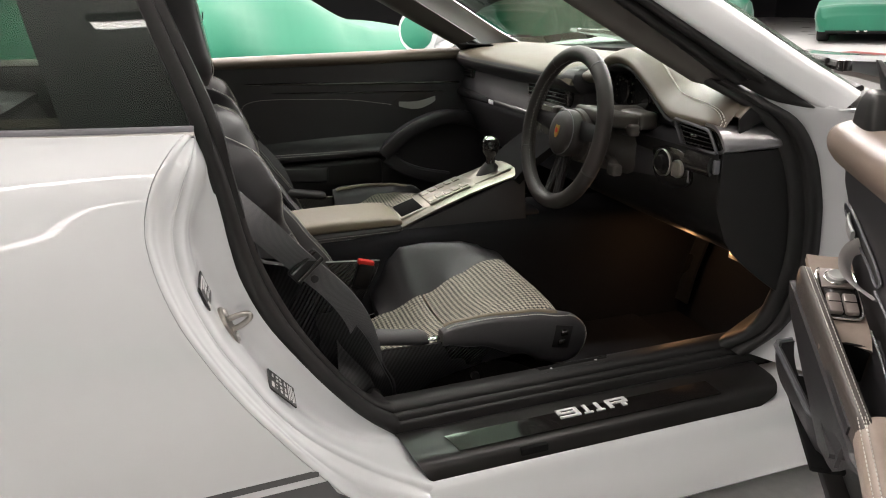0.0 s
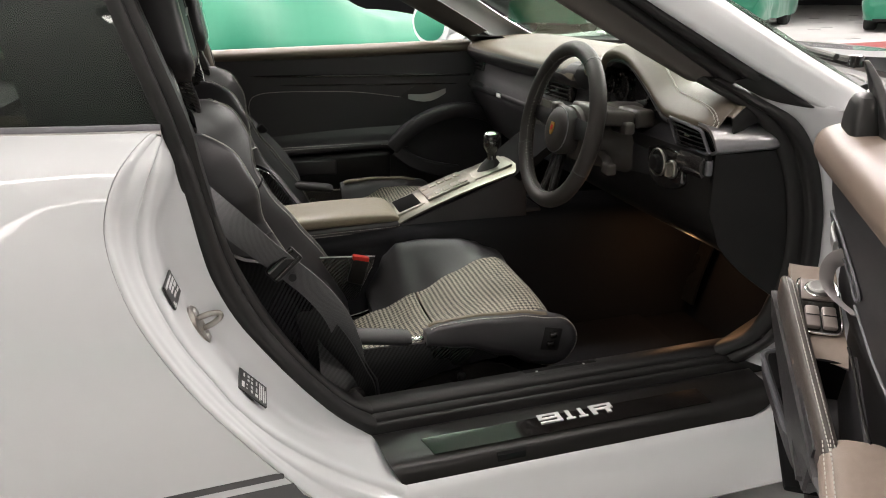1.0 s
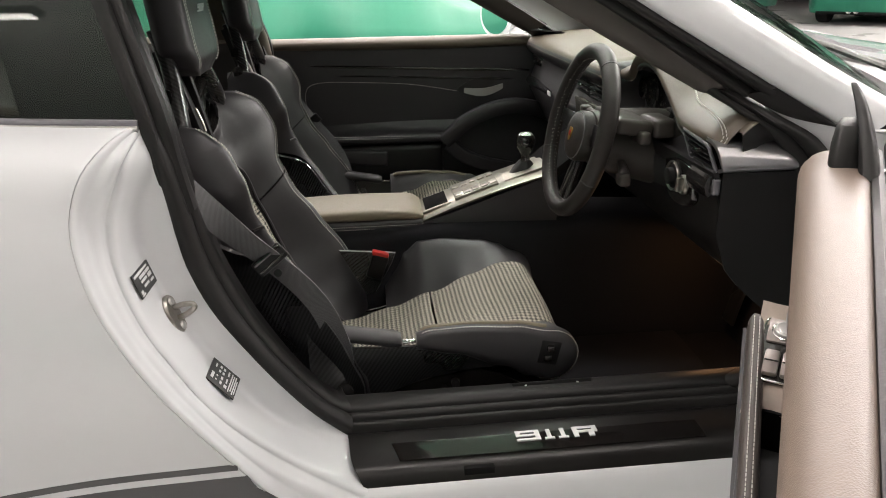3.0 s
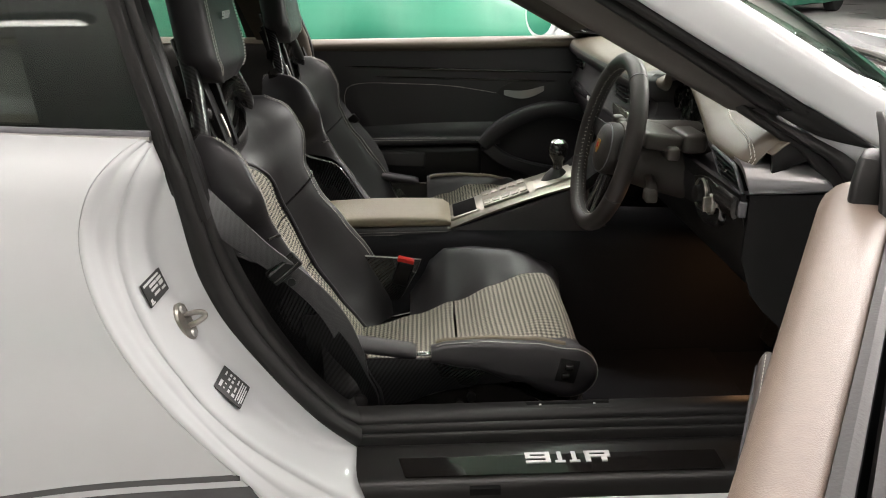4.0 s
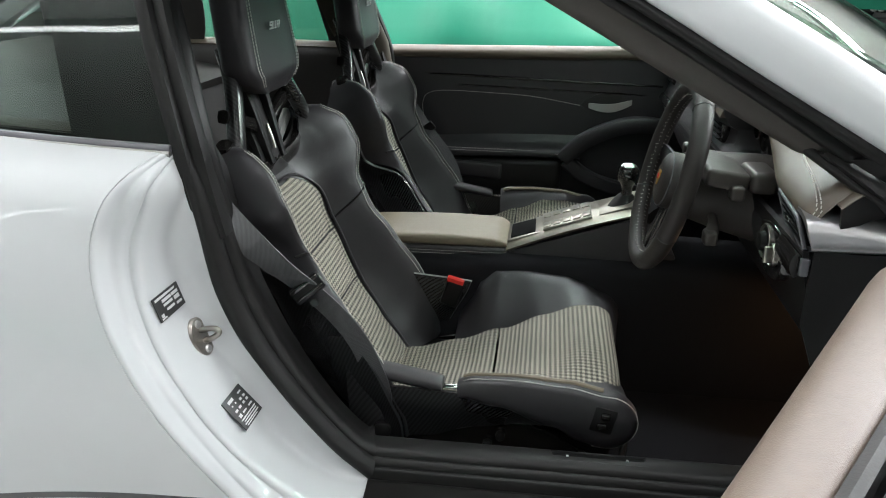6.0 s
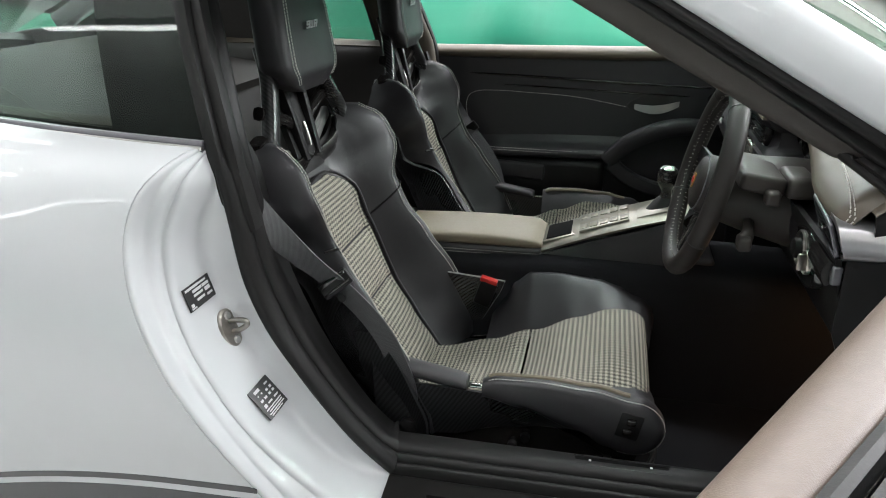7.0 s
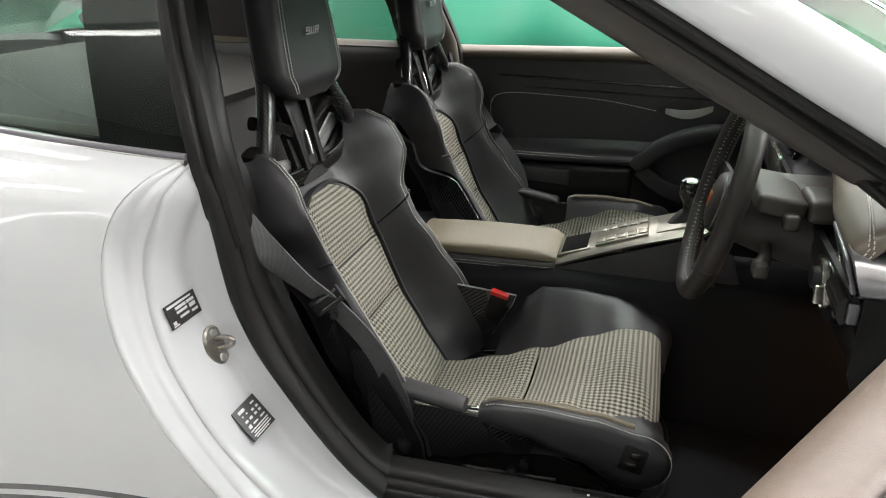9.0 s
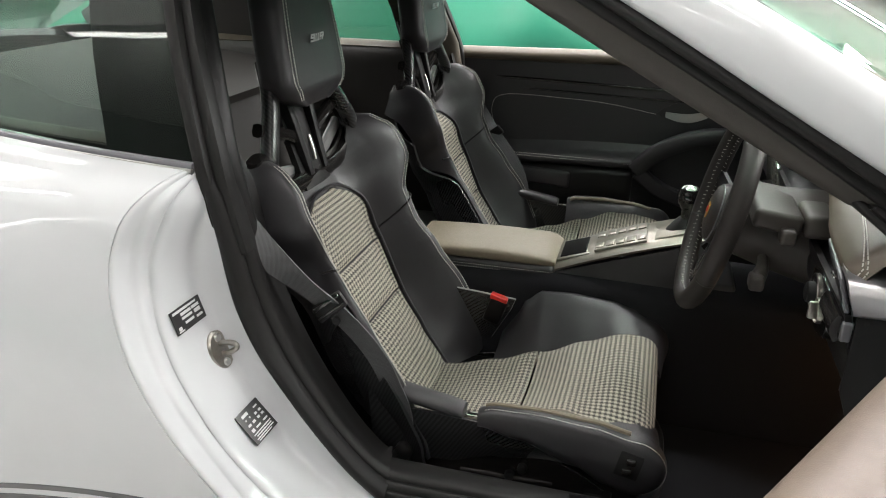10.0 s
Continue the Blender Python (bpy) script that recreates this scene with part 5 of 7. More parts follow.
part("handle_bowl", slab(cup, 0.002, True), LABELBLACK, far_door)
ledge = [[Vector((0.68 + 0.60 * f, *p)) for p in [tuple(q)[1:] for q in catmull([(0, 0.692, 0.645), (0, 0.675, 0.620), (0, 0.650, 0.603), (0, 0.644, 0.59), (0, 0.655, 0.575), (0, 0.690, 0.568)], 14)]] for f in [k / 12 for k in range(13)]]
part("armrest", slab(ledge, 0.006), LEATHER, far_door, "padded leather armrest")
for zz in (0.601, 0.608):
    stitch("armrest_stitching", [(0.70, 0.6445 + (zz - 0.601) * 0.5, zz), (1.24, 0.6445 + (zz - 0.601) * 0.5, zz - 0.01)], far_door)
part("door_pocket", rbox(0.97, 0.672, 0.50, 0.50, 0.05, 0.14, 0.02, 3), PLASTIC, far_door, "black door pocket")
part("pocket_flap", rbox(0.90, 0.650, 0.535, 0.26, 0.02, 0.055, 0.01, 3, m=pose(0, 0, 0, 0, 4, 0)), LEATHER, far_door)
grab = catmull([(1.225, 0.655, 0.575), (1.29, 0.645, 0.638), (1.38, 0.645, 0.680), (1.47, 0.650, 0.692), (1.56, 0.665, 0.672), (1.62, 0.68, 0.64)], 24)
part("grab_handle", tube(grab, 0.02, 12, flat=(0.022, 0.026), side=(0, 1, 0)), LEATHER, far_door, "curved leather-covered pull handle")
part("grab_lower", tube(catmull([(1.235, 0.655, 0.57), (1.29, 0.655, 0.525), (1.36, 0.655, 0.495), (1.46, 0.66, 0.47)], 14), 0.02, 10, flat=(0.018, 0.024), side=(0, 1, 0)), LEATHER, far_door)
part("lock_button", rbox(1.45, 0.684, 0.703, 0.07, 0.01, 0.012, 0.003, m=pose(0, 0, 0, 0, -8, 0)), GLOSSBLACK, far_door)
outer_far = [[Vector((0.60 + 1.18 * f, p[1] + 0.0, p[2])) for p in catmull([(0, 0.745, 0.905), (0, 0.79, 0.88), (0, 0.83, 0.80), (0, 0.845, 0.68), (0, 0.84, 0.52), (0, 0.83, 0.36)], 16)] for f in [k / 12 for k in range(13)]]
part("door_skin", slab(outer_far, 0.006, True), PAINT, far_door, "white outer door skin")

# ---- seats ----
BX, BZ, REC = 0.935, 0.405, radians(27.5)
UPV, FWD = Vector((-math.sin(REC), 0, math.cos(REC))), Vector((math.cos(REC), 0, math.sin(REC)))


def lerp_list(table, x):
    for (a, b), (c, d) in zip(table, table[1:]):
        if x <= c:
            f = (x - a) / (c - a)
            f = f * f * (3 - 2 * f)
            return b + (d - b) * f
    return table[-1][1]


WIDTH = [(-0.06, 0.222), (0.0, 0.228), (0.12, 0.240), (0.22, 0.224), (0.30, 0.216), (0.36, 0.222), (0.44, 0.260), (0.50, 0.252), (0.54, 0.230), (0.575, 0.198)]
CREST_Y = [(-0.06, 0.205), (0.0, 0.212), (0.12, 0.212), (0.22, 0.203), (0.30, 0.194), (0.36, 0.200), (0.44, 0.240), (0.50, 0.231), (0.535, 0.213), (0.575, 0.178)]
CENTRE_D = [(-0.06, -0.060), (0.0, -0.078), (0.09, -0.100), (0.177, -0.112), (0.298, -0.104), (0.437, -0.080), (0.51, -0.064), (0.58, -0.05)]
CREST_D = [(-0.06, -0.02), (0.0, 0.0), (0.11, 0.010), (0.22, 0.000), (0.30, -0.010), (0.36, -0.008), (0.44, 0.020), (0.50, 0.027), (0.535, 0.021), (0.58, -0.010)]
INSERT_W = [(-0.06, 0.085), (0.0, 0.098), (0.10, 0.122), (0.20, 0.134), (0.30, 0.134), (0.46, 0.128)]
HOLLOW_W = [(-0.06, 0.08), (0.0, 0.09), (0.10, 0.112), (0.20, 0.123), (0.34, 0.120), (0.44, 0.090), (0.56, 0.040)]
TOP_H = [(0.0, 0.480), (0.25, 0.484), (0.40, 0.500), (0.50, 0.530), (0.58, 0.556), (0.66, 0.568), (0.78, 0.571), (0.87, 0.564), (0.94, 0.546), (1.0, 0.518)]


def cushion_z(x):
    return lerp_list([(0.84, 0.352), (0.90, 0.364), (1.0, 0.388), (1.09, 0.416), (1.18, 0.446), (1.26, 0.468), (1.30, 0.466)], x)



def waist(h):
    """0 below the seat's waist, 1 above it."""
    f = max(0.0, min(1.0, (h - 0.27) / 0.09))
    return f * f * (3 - 2 * f)


def make_seat(SY, K):
    """A bucket seat about the plane y = SY; K: +1 with its belt buckle to the left, -1 to the right."""

    def back_point(h, y, d):
        """A point on the backrest: h along it, y across from its middle, d ahead of its plane."""
        return Vector((BX, SY + y, BZ)) + UPV * h + FWD * d


    def valley(h, y):
        """Depth of the leather's face at h and y, from the centre's hollow up to the bolsters' crests."""
        c, b = lerp_list(CENTRE_D, h), lerp_list(CREST_D, h)
        y0, y1 = lerp_list(HOLLOW_W, h), lerp_list(CREST_Y, h)
        g = max(0.0, min(1.0, (abs(y) - y0) / (y1 - y0)))
        return c + (b - c) * g * g * (3 - 2 * g)


    seat = thing("bucket_seat", (1.05, SY, 0.225), "black leather racing bucket seat with houndstooth cloth centre", "car seat", "front seats")
    # Backrest: leather over the side bolsters, its top edge dipping in the middle.
    rows = []
    NH, NY = 44, 57
    for i in range(NH):
        row = []
        for j in range(NY):
            v = 2 * j / (NY - 1) - 1
            a = abs(v)
            top_h = lerp_list(TOP_H, a)
            h = -0.05 + (top_h + 0.05) * i / (NH - 1)
            w, cy = lerp_list(WIDTH, h), lerp_list(CREST_Y, h)
            if a < 0.72:
                y = cy * v / 0.72
                d = valley(h, y)
            else:
                g = (a - 0.72) / 0.28 * (0.5 + 0.8 * waist(h))
                y = math.copysign(cy + (w - cy) * math.sin(min(g, 1.57)) - 0.03 * max(0, g - 1.57), v)
                d = lerp_list(CREST_D, h) - (0.055 + 0.050 * waist(h)) * (1 - math.cos(g))
            edge = (i - (NH - 10)) / 9 if i > NH - 10 else 0
            row.append(back_point(h, y, d - (0.014 + 0.034 * min(1, a / 0.55) ** 3) * edge**2.4))
        rows.append(row)
    part("backrest", slab(rows, 0.012), LEATHER, seat, "black leather backrest with side bolsters")
    back_rows = rows


    def on_back(h, y):
        """The leather's face at h and y."""
        return back_point(h, y, valley(h, y))


    # Houndstooth centre of the backrest in three pads.
    for h0, h1 in ((-0.045, 0.174), (0.179, 0.296), (0.301, 0.446)):
        rows = []
        for i in range(17):
            f = i / 16
            h = h0 + (h1 - h0) * f
            row = []
            for j in range(19):
                v = 2 * j / 18 - 1
                w = lerp_list(INSERT_W, h)
                if h1 > 0.44:
                    w *= math.sqrt(max(0.10, 1 - max(0, (f - 0.40) / 0.60) ** 2.2))
                puff = 0.010 * (1 - abs(v) ** 4) * (1 - abs(2 * f - 1) ** 6)
                row.append(on_back(h, w * v) + FWD * (0.004 + puff))
            rows.append(row)
        part("back_pad", slab(rows, 0.01), PEPITA, seat, "black and off-white houndstooth cloth pad")
    sides = [(-0.04 + 0.40 * k / 12) for k in range(13)]
    pipe = [on_back(h, y) + FWD * 0.006 for h, y in [(h, -lerp_list(INSERT_W, h) - 0.004) for h in sides] + [(0.36 + 0.096 * math.sin(t), -0.134 * math.cos(t)) for t in [math.pi * k / 16 for k in range(1, 16)]] + [(h, lerp_list(INSERT_W, h) + 0.004) for h in sides[::-1]]]
    part("back_piping", tube(pipe, 0.0035, 6), LEATHER, seat)
    # Seam across the bolster at the waist and stitching along its edges.
    for s in (-1, 1):
        part("waist_seam", tube([on_back(0.315 + 0.030 * k / 10, s * (0.137 + 0.072 * k / 10)) for k in range(11)] + [back_point(0.350, s * 0.226, lerp_list(CREST_D, 0.35) - 0.012)], 0.0024, 6), PLASTIC, seat)
        for col in (0.715, 0.68):
            c = round((NY - 1) / 2 * (1 + s * col))
            stitch("bolster_stitching", [back_rows[i][c] + FWD * 0.0016 for i in range(4, NH - 2)], seat, 0.0058, 0.0008, 0.0040)

    # Carbon shell behind and under, with the head frame.
    rows = []
    for i in range(24):
        row = []
        for j in range(25):
            v = 2 * j / 24 - 1
            h = -0.06 + (0.575 - 0.10 * abs(v) ** 4) * i / 23
            tw, cy = waist(h), lerp_list(CREST_Y, h)
            w = (cy + 0.62 * (lerp_list(WIDTH, h) - cy)) * (1 - tw) + (lerp_list(WIDTH, h) + 0.003) * tw
            row.append(back_point(h, w * v, lerp_list(CENTRE_D, h) - 0.045 + (lerp_list(CREST_D, h) - 0.010 - 0.062 * tw - lerp_list(CENTRE_D, h) + 0.045) * abs(v) ** 6))
        rows.append(row)
    part("shell_back", slab(rows, 0.006), CARBON, seat, "gloss carbon fibre seat shell")
    for s in (-1, 1):
        rows = []
        for i in range(26):
            f = i / 25
            x = 0.83 + 0.47 * f
            zt = lerp_list([(0.83, 0.50), (0.90, 0.462), (1.02, 0.458), (1.15, 0.44), (1.30, 0.42)], x)
            zb = lerp_list([(0.83, 0.372), (0.90, 0.352), (0.97, 0.356), (1.06, 0.384), (1.15, 0.398), (1.30, 0.394)], x)
            rows.append([Vector((x, SY + s * (0.214 - 0.012 * k / 6 + 0.004 * math.sin(3 * k / 6)), zt + (zb - zt) * k / 6)) for k in range(7)])
        part("shell_side", slab(rows, 0.006, s < 0), CARBON, seat, "carbon fibre side of the seat shell")
        # side bolster of the cushion: an upholstered block with a round nose, rising from the cushion to its crest
        near = s * K < 0
        x0 = 1.032 if near else 0.985
        tops = [(0.985, 0.402), (1.008, 0.436), (1.040, 0.486), (1.070, 0.508), (1.13, 0.511), (1.22, 0.504), (1.265, 0.492), (1.295, 0.474)] if not near else [(1.032, 0.482), (1.06, 0.490), (1.13, 0.492), (1.22, 0.486), (1.295, 0.472)]
        lows = [(0.955, 0.38), (1.032, 0.452 if near else 0.41), (1.10, 0.437), (1.20, 0.402), (1.25, 0.376), (1.284, 0.366)]
        side_line = [(x0 + (1.295 - x0) * k / 26, 1.0) for k in range(27)]
        nose_line = [(1.293 + 0.054 * math.sin(a), 0.419 + 0.0535 * math.cos(a)) for a in [math.pi * 1.06 * k / 16 for k in range(1, 17)]]
        under_line = [(1.284 + (x0 - 1.284) * k / 26, -1.0) for k in range(1, 27)]
        rings = []
        near_roll = ((0.203, 0.03, 1.02), (0.186, 0.45, 1.03), (0.166, 0.86, 1.0), (0.146, 1.02, 0.99), (0.120, 1.10, 0.98))
        far_roll = ((0.203, 0.03, 1.02), (0.186, 0.22, 1.03), (0.166, 0.42, 1.0), (0.146, 0.62, 0.99), (0.124, 0.82, 0.98), (0.100, 0.99, 0.97), (0.080, 1.10, 0.96))
        for off, drop, fit in ((0.2300, 0.0, 0.06), (0.2300, 0.0, 0.45), (0.2285, 0.0, 0.76), (0.2250, 0.0, 0.91), (0.2190, 0.0, 0.985), (0.2120, 0.0, 1.01)) + (near_roll if near else far_roll):
            ring = []
            for x, side_ in side_line:
                zt, zl = lerp_list(tops, x), lerp_list(lows, x)
                zt = (zl + zt) / 2 + (zt - zl) / 2 * fit
                ring.append(Vector((x, SY + s * off, zt + (min(zt, cushion_z(min(x, 1.30)) - 0.006) - zt) * drop)))
            for x, z in nose_line:
                ring.append(Vector((1.293 + (x - 1.293) * fit - 0.010 * drop, SY + s * off, 0.419 + (z - 0.419) * fit - (0.012 * drop if z > 0.42 else 0))))
            for x, side_ in under_line:
                zt, zl = lerp_list(tops, x), lerp_list(lows, x)
                z = (zl + zt) / 2 - (zt - zl) / 2 * min(fit, 1.0)
                ring.append(Vector((x, SY + s * off, z + (min(z, cushion_z(min(x, 1.30)) - 0.035) - z) * min(1.0, drop * 1.5))))
            rings.append(ring)
        part("thigh_bolster", loft(rings), LEATHER, seat, "black leather thigh bolster with pale stitching", 50)
        if near:
            # Pale bead added along the crest to draw light caught by the black leather.
            part("lit_edge_bead", tube([q + Vector((0, 0, 0.0002)) for q in rings[6][1:26]], 0.0050, 8), LID, seat, "added pale bead for the light along the bolster's top edge")
        stitch("thigh_stitching", [q + Vector((0.0006, s * 0.0012, 0.0006)) for q in rings[4][1:44]], seat, 0.0060, 0.0007, 0.0040)
        if near:
            rings = []
            for i in range(12):
                f = i / 11
                x = 0.872 + 0.132 * f
                z = 0.492 - 0.024 * f
                rings.append([Vector((x, SY + s * (0.207 + 0.021 * math.cos(a)), z + 0.015 * (1 if 0 < i < 11 else 0.7) * math.sin(a))) for a in [2 * math.pi * k / 14 for k in range(14)]])
            part("hip_pad", loft(rings), LEATHER, seat, "short black leather hip pad")
            part("pad_clip", rbox(1.018, SY + s * 0.207, 0.463, 0.026, 0.012, 0.006, 0.002), CHROME, seat, "small metal clip between the pads")
    # Cushion centre in two houndstooth pads.
    for x0, x1 in ((0.865, 1.083), (1.088, 1.338)):
        rows = []
        for i in range(22):
            f = i / 21
            row = []
            for j in range(15):
                v = 2 * j / 14 - 1
                x = x0 + (x1 - x0) * f
                if x1 > 1.3:
                    # roll over the front edge
                    arc = f
                    x = x0 + (1.288 - x0) * min(1, arc / 0.72)
                    z = cushion_z(min(x, 1.295))
                    if arc > 0.72:
                        a = (arc - 0.72) / 0.28 * 1.75
                        x, z = 1.284 + 0.042 * math.sin(a), cushion_z(1.288) - 0.042 * (1 - math.cos(a)) - 0.02 * max(0, a - 1.2)
                else:
                    z = cushion_z(x)
                w = lerp_list([(0.86, 0.098), (0.95, 0.104), (1.09, 0.114), (1.25, 0.132), (1.34, 0.134)], x)
                puff = 0.009 * (1 - abs(v) ** 4) * (1 - (abs(2 * f - 1) ** 6 if x1 < 1.3 else max(0, 1 - 2 * f) ** 6))
                door_side = v * K < 0
                wide = w + 0.036 if door_side else lerp_list([(0.86, 0.078), (0.95, 0.082), (1.09, 0.094), (1.25, 0.124), (1.34, 0.132)], x)
                row.append(Vector((x, SY + wide * v, z + puff + ((0.010 + 0.016 * max(0.0, min(1.0, (1.26 - x) / 0.10))) * max(0.0, min(1.0, (1.33 - x) / 0.12)) - 0.012 * max(0.0, min(1.0, (x - 1.18) / 0.08)) if door_side else 0.010) * v * v)))
            rows.append(row)
        part("cushion_pad", slab(rows, 0.015, True), PEPITA, seat, "black and off-white houndstooth seat cushion")
    part("cushion_base", rbox(1.10, SY, 0.325, 0.42, 0.36, 0.05, 0.02, 3), HOLLOWBLACK, seat, "black seat base")
    part("front_valance", rbox(1.305, SY, 0.385, 0.03, 0.30, 0.06, 0.014, 3), LEATHER, seat)
    # Buckle box and red button on the inner side.
    pocket = [[Vector((a + (b - a) * g, SY + K * (0.203 - 0.008 * (1 - g)), z + (q - z) * g)) for g in [k / 8 for k in range(9)]] for a, z, b, q in ((0.872, 0.502, 1.012, 0.486), (0.880, 0.470, 1.002, 0.460), (0.890, 0.430, 0.982, 0.425), (0.900, 0.380, 0.960, 0.385))]
    part("buckle_box", slab(pocket, 0.006, K < 0), CARBON, seat, "dark carbon buckle pocket")
    part("pocket_rim", tube([q + Vector((0, -K * 0.003, 0.001)) for q in pocket[0]] + [r[-1] + Vector((0, -K * 0.003, 0)) for r in pocket[1:]], 0.0020, 6), SATIN, seat, "thin grey rim of the buckle pocket")
    buckle = part("belt_buckle", rbox(0.969, SY + K * 0.192, 0.457, 0.040, 0.018, 0.065, 0.006, 3, m=pose(0, 0, 0, 0, 20, 0)), PLASTIC, seat, "black belt buckle")
    part("release_button", rbox(0.977, SY + K * 0.193, 0.4885, 0.040, 0.019, 0.012, 0.003, 2, m=pose(0, 0, 0, 0, 16, 0)), RED, buckle, "red release button")
    part("bolt_cap", lathe([(0.0, 0.004), (0.006, 0.003), (0.007, 0)], pose(0.922, SY + K * 0.198, 0.378, -90 * K, 0, 0), 10), CHROME, seat)
    # Switch on the side of the bolster.
    sw_ob = part("seat_switch", rbox(1.287, SY - K * 0.228, 0.430, 0.040, 0.006, 0.050, 0.004, 2, m=pose(0, 0, 0, 0, 12, 0)), PLASTIC, seat, "black seat height switch")
    part("rocker", rbox(1.290, SY - K * 0.232, 0.440, 0.016, 0.006, 0.014, 0.003), GLOSSBLACK, sw_ob)
    part("rocker", rbox(1.284, SY - K * 0.232, 0.420, 0.016, 0.006, 0.014, 0.003), GLOSSBLACK, sw_ob)
    # Runners and side plates.
    for s in (-1, 1):
        y = SY + s * 0.190
        plate = [[Vector((x, y, z0 + (z1 - z0) * g)) for g in (0, 0.5, 1)] for x, z0, z1 in ((0.90, 0.322, 0.332), (0.97, 0.322, 0.346), (1.04, 0.322, 0.366), (1.10, 0.322, 0.383), (1.16, 0.322, 0.383), (1.20, 0.322, 0.368), (1.25, 0.322, 0.338))]
        sp = part("side_plate", slab(plate, 0.005, s > 0), GLOSSBLACK, seat, "black metal side plate")
        part("plate_edge", tube([Vector((r[2].x, y + s * 0.002, r[2].z)) for r in plate], 0.0022, 6), CHROME, sp)
        for bx, bz in ((1.108, 0.360), (1.085, 0.340)):
            part("bolt", lathe([(0.009, 0.0), (0.009, 0.012), (0.006, 0.014), (0, 0.014)], pose(bx, y - 0.003, bz, 90, 0, 0) if s < 0 else pose(bx, y + 0.003, bz, -90, 0, 0), 12), PLASTIC, sp, "black hex bolt")
        part("runner", rbox(1.06, y, 0.262, 0.46, 0.035, 0.03, 0.004), PLASTIC, seat, "black seat runner")
        part("runner_rod", tube([(0.99, y - s * 0.004 + s * 0.022, 0.318), (1.16, y + s * 0.018, 0.322)], 0.004, 8), CHROME, seat, "metal adjuster rod")
        part("runner_foot", rbox(0.88, y, 0.285, 0.05, 0.04, 0.09, 0.006), PLASTIC, seat)
        part("runner_foot", rbox(1.24, y, 0.285, 0.05, 0.04, 0.09, 0.006), PLASTIC, seat)
    part("front_bar", tube(catmull([(1.31, SY - 0.17, 0.28), (1.345, SY - 0.10, 0.275), (1.35, SY, 0.275), (1.345, SY + 0.10, 0.275), (1.31, SY + 0.17, 0.28)], 20), 0.006, 8), PLASTIC, seat, "black adjuster bar")
    part("shell_knob", lathe([(0.016, 0), (0.016, 0.02), (0.010, 0.024), (0, 0.024)], pose(0.893, SY - K * 0.205, 0.368, 90 * K, 0, 0), 16), PLASTIC, seat, "black pivot knob")

    # Head frame: flat black ring on each side of a middle spine, with a slanting brace, under the headrest.
    for s in (-1, 1):
        post = catmull([back_point(0.520, s * 0.178, -0.050), back_point(0.555, s * 0.168, -0.034), back_point(0.59, s * 0.146, -0.024), back_point(0.63, s * 0.120, -0.014), back_point(0.665, s * 0.100, -0.008), back_point(0.705, s * 0.085, -0.004)], 24)
        part("head_post", tube(post, 0.012, 12, flat=(0.0145, 0.014), side=(0, 1, 0)), CARBON, seat, "gloss carbon head frame post")
        low = catmull([back_point(0.566, s * 0.194, -0.040), back_point(0.526, s * 0.178, -0.060), back_point(0.500, s * 0.13, -0.072), back_point(0.492, s * 0.07, -0.076), back_point(0.492, s * 0.0, -0.076)], 24)
        part("frame_edge", tube(low, 0.012, 10, flat=(0.018, 0.014), side=(0, 0, 1)), GLOSSBLACK, seat, "black lower edge of the head frame")
        part("spine", tube(catmull([back_point(0.495, s * 0.030, -0.066), back_point(0.56, s * 0.034, -0.050), back_point(0.62, s * 0.040, -0.036), back_point(0.68, s * 0.045, -0.03)], 14), 0.009, 8, flat=(0.010, 0.012), side=(0, 1, 0)), PLASTIC, seat, "black spine")
        part("brace", tube(catmull([back_point(0.566, s * 0.036, -0.052), back_point(0.582, s * 0.075, -0.044), back_point(0.606, s * 0.165, -0.030)], 10), 0.009, 8, flat=(0.012, 0.010), side=(0, 0, 1)), GLOSSBLACK, seat, "black slanting brace")
        part("rear_brace", tube(catmull([back_point(0.515, s * 0.050, -0.085), back_point(0.528, s * 0.11, -0.086), back_point(0.560, s * 0.178, -0.072)], 10), 0.009, 8, flat=(0.014, 0.008), side=(0, 0, 1)), SATIN, seat, "grey rear brace of the frame")
    fill = [[back_point(0.47 + 0.20 * f, 0.052 * v, -0.064 + 0.035 * f - 0.008 * v * v) for v in (-1, -0.5, 0, 0.5, 1)] for f in [k / 5 for k in range(6)]]
    part("spine_plate", slab(fill, 0.014), RUBBER, seat, "black middle plate of the head frame")
    part("spine_clip", tube(catmull([back_point(0.560, 0.006, -0.046), back_point(0.535, 0.0, -0.048), back_point(0.515, -0.004, -0.052)], 8), 0.0028, 8), PEWTER, seat, "bright metal clip on the spine")
    # Headrest
    rings = []
    for i in range(28):
        f = i / 27
        z = 0.948 + 0.222 * f
        w = 0.072 + 0.054 * min(1, f / 0.22) ** 0.6 if f < 0.22 else 0.126 - 0.024 * ((f - 0.22) / 0.78) ** 1.6
        w *= math.sqrt(max(0.02, 1 - max(0, (f - 0.90) / 0.10) ** 2))
        if f < 0.08:
            w *= 0.75 + 0.25 * f / 0.08
        t = 0.036 * min(1, 0.55 + f / 0.3) * math.sqrt(max(0.05, 1 - max(0, (f - 0.88) / 0.12) ** 2))
        xc = 0.629 - 0.028 * (f - 0.5)
        ring = []
        for k in range(40):
            a = 2 * math.pi * k / 40
            cy, cx = math.copysign(abs(math.cos(a)) ** 0.55, math.cos(a)), math.copysign(abs(math.sin(a)) ** 0.7, math.sin(a))
            wing = 0.012 * max(0, abs(cy) - 0.6) / 0.4 if cx > 0 else 0
            ring.append(Vector((xc + t * cx + wing, SY + w * cy, z)))
        rings.append(ring)
    part("headrest", loft(rings), LEATHER, seat, "black leather headrest")
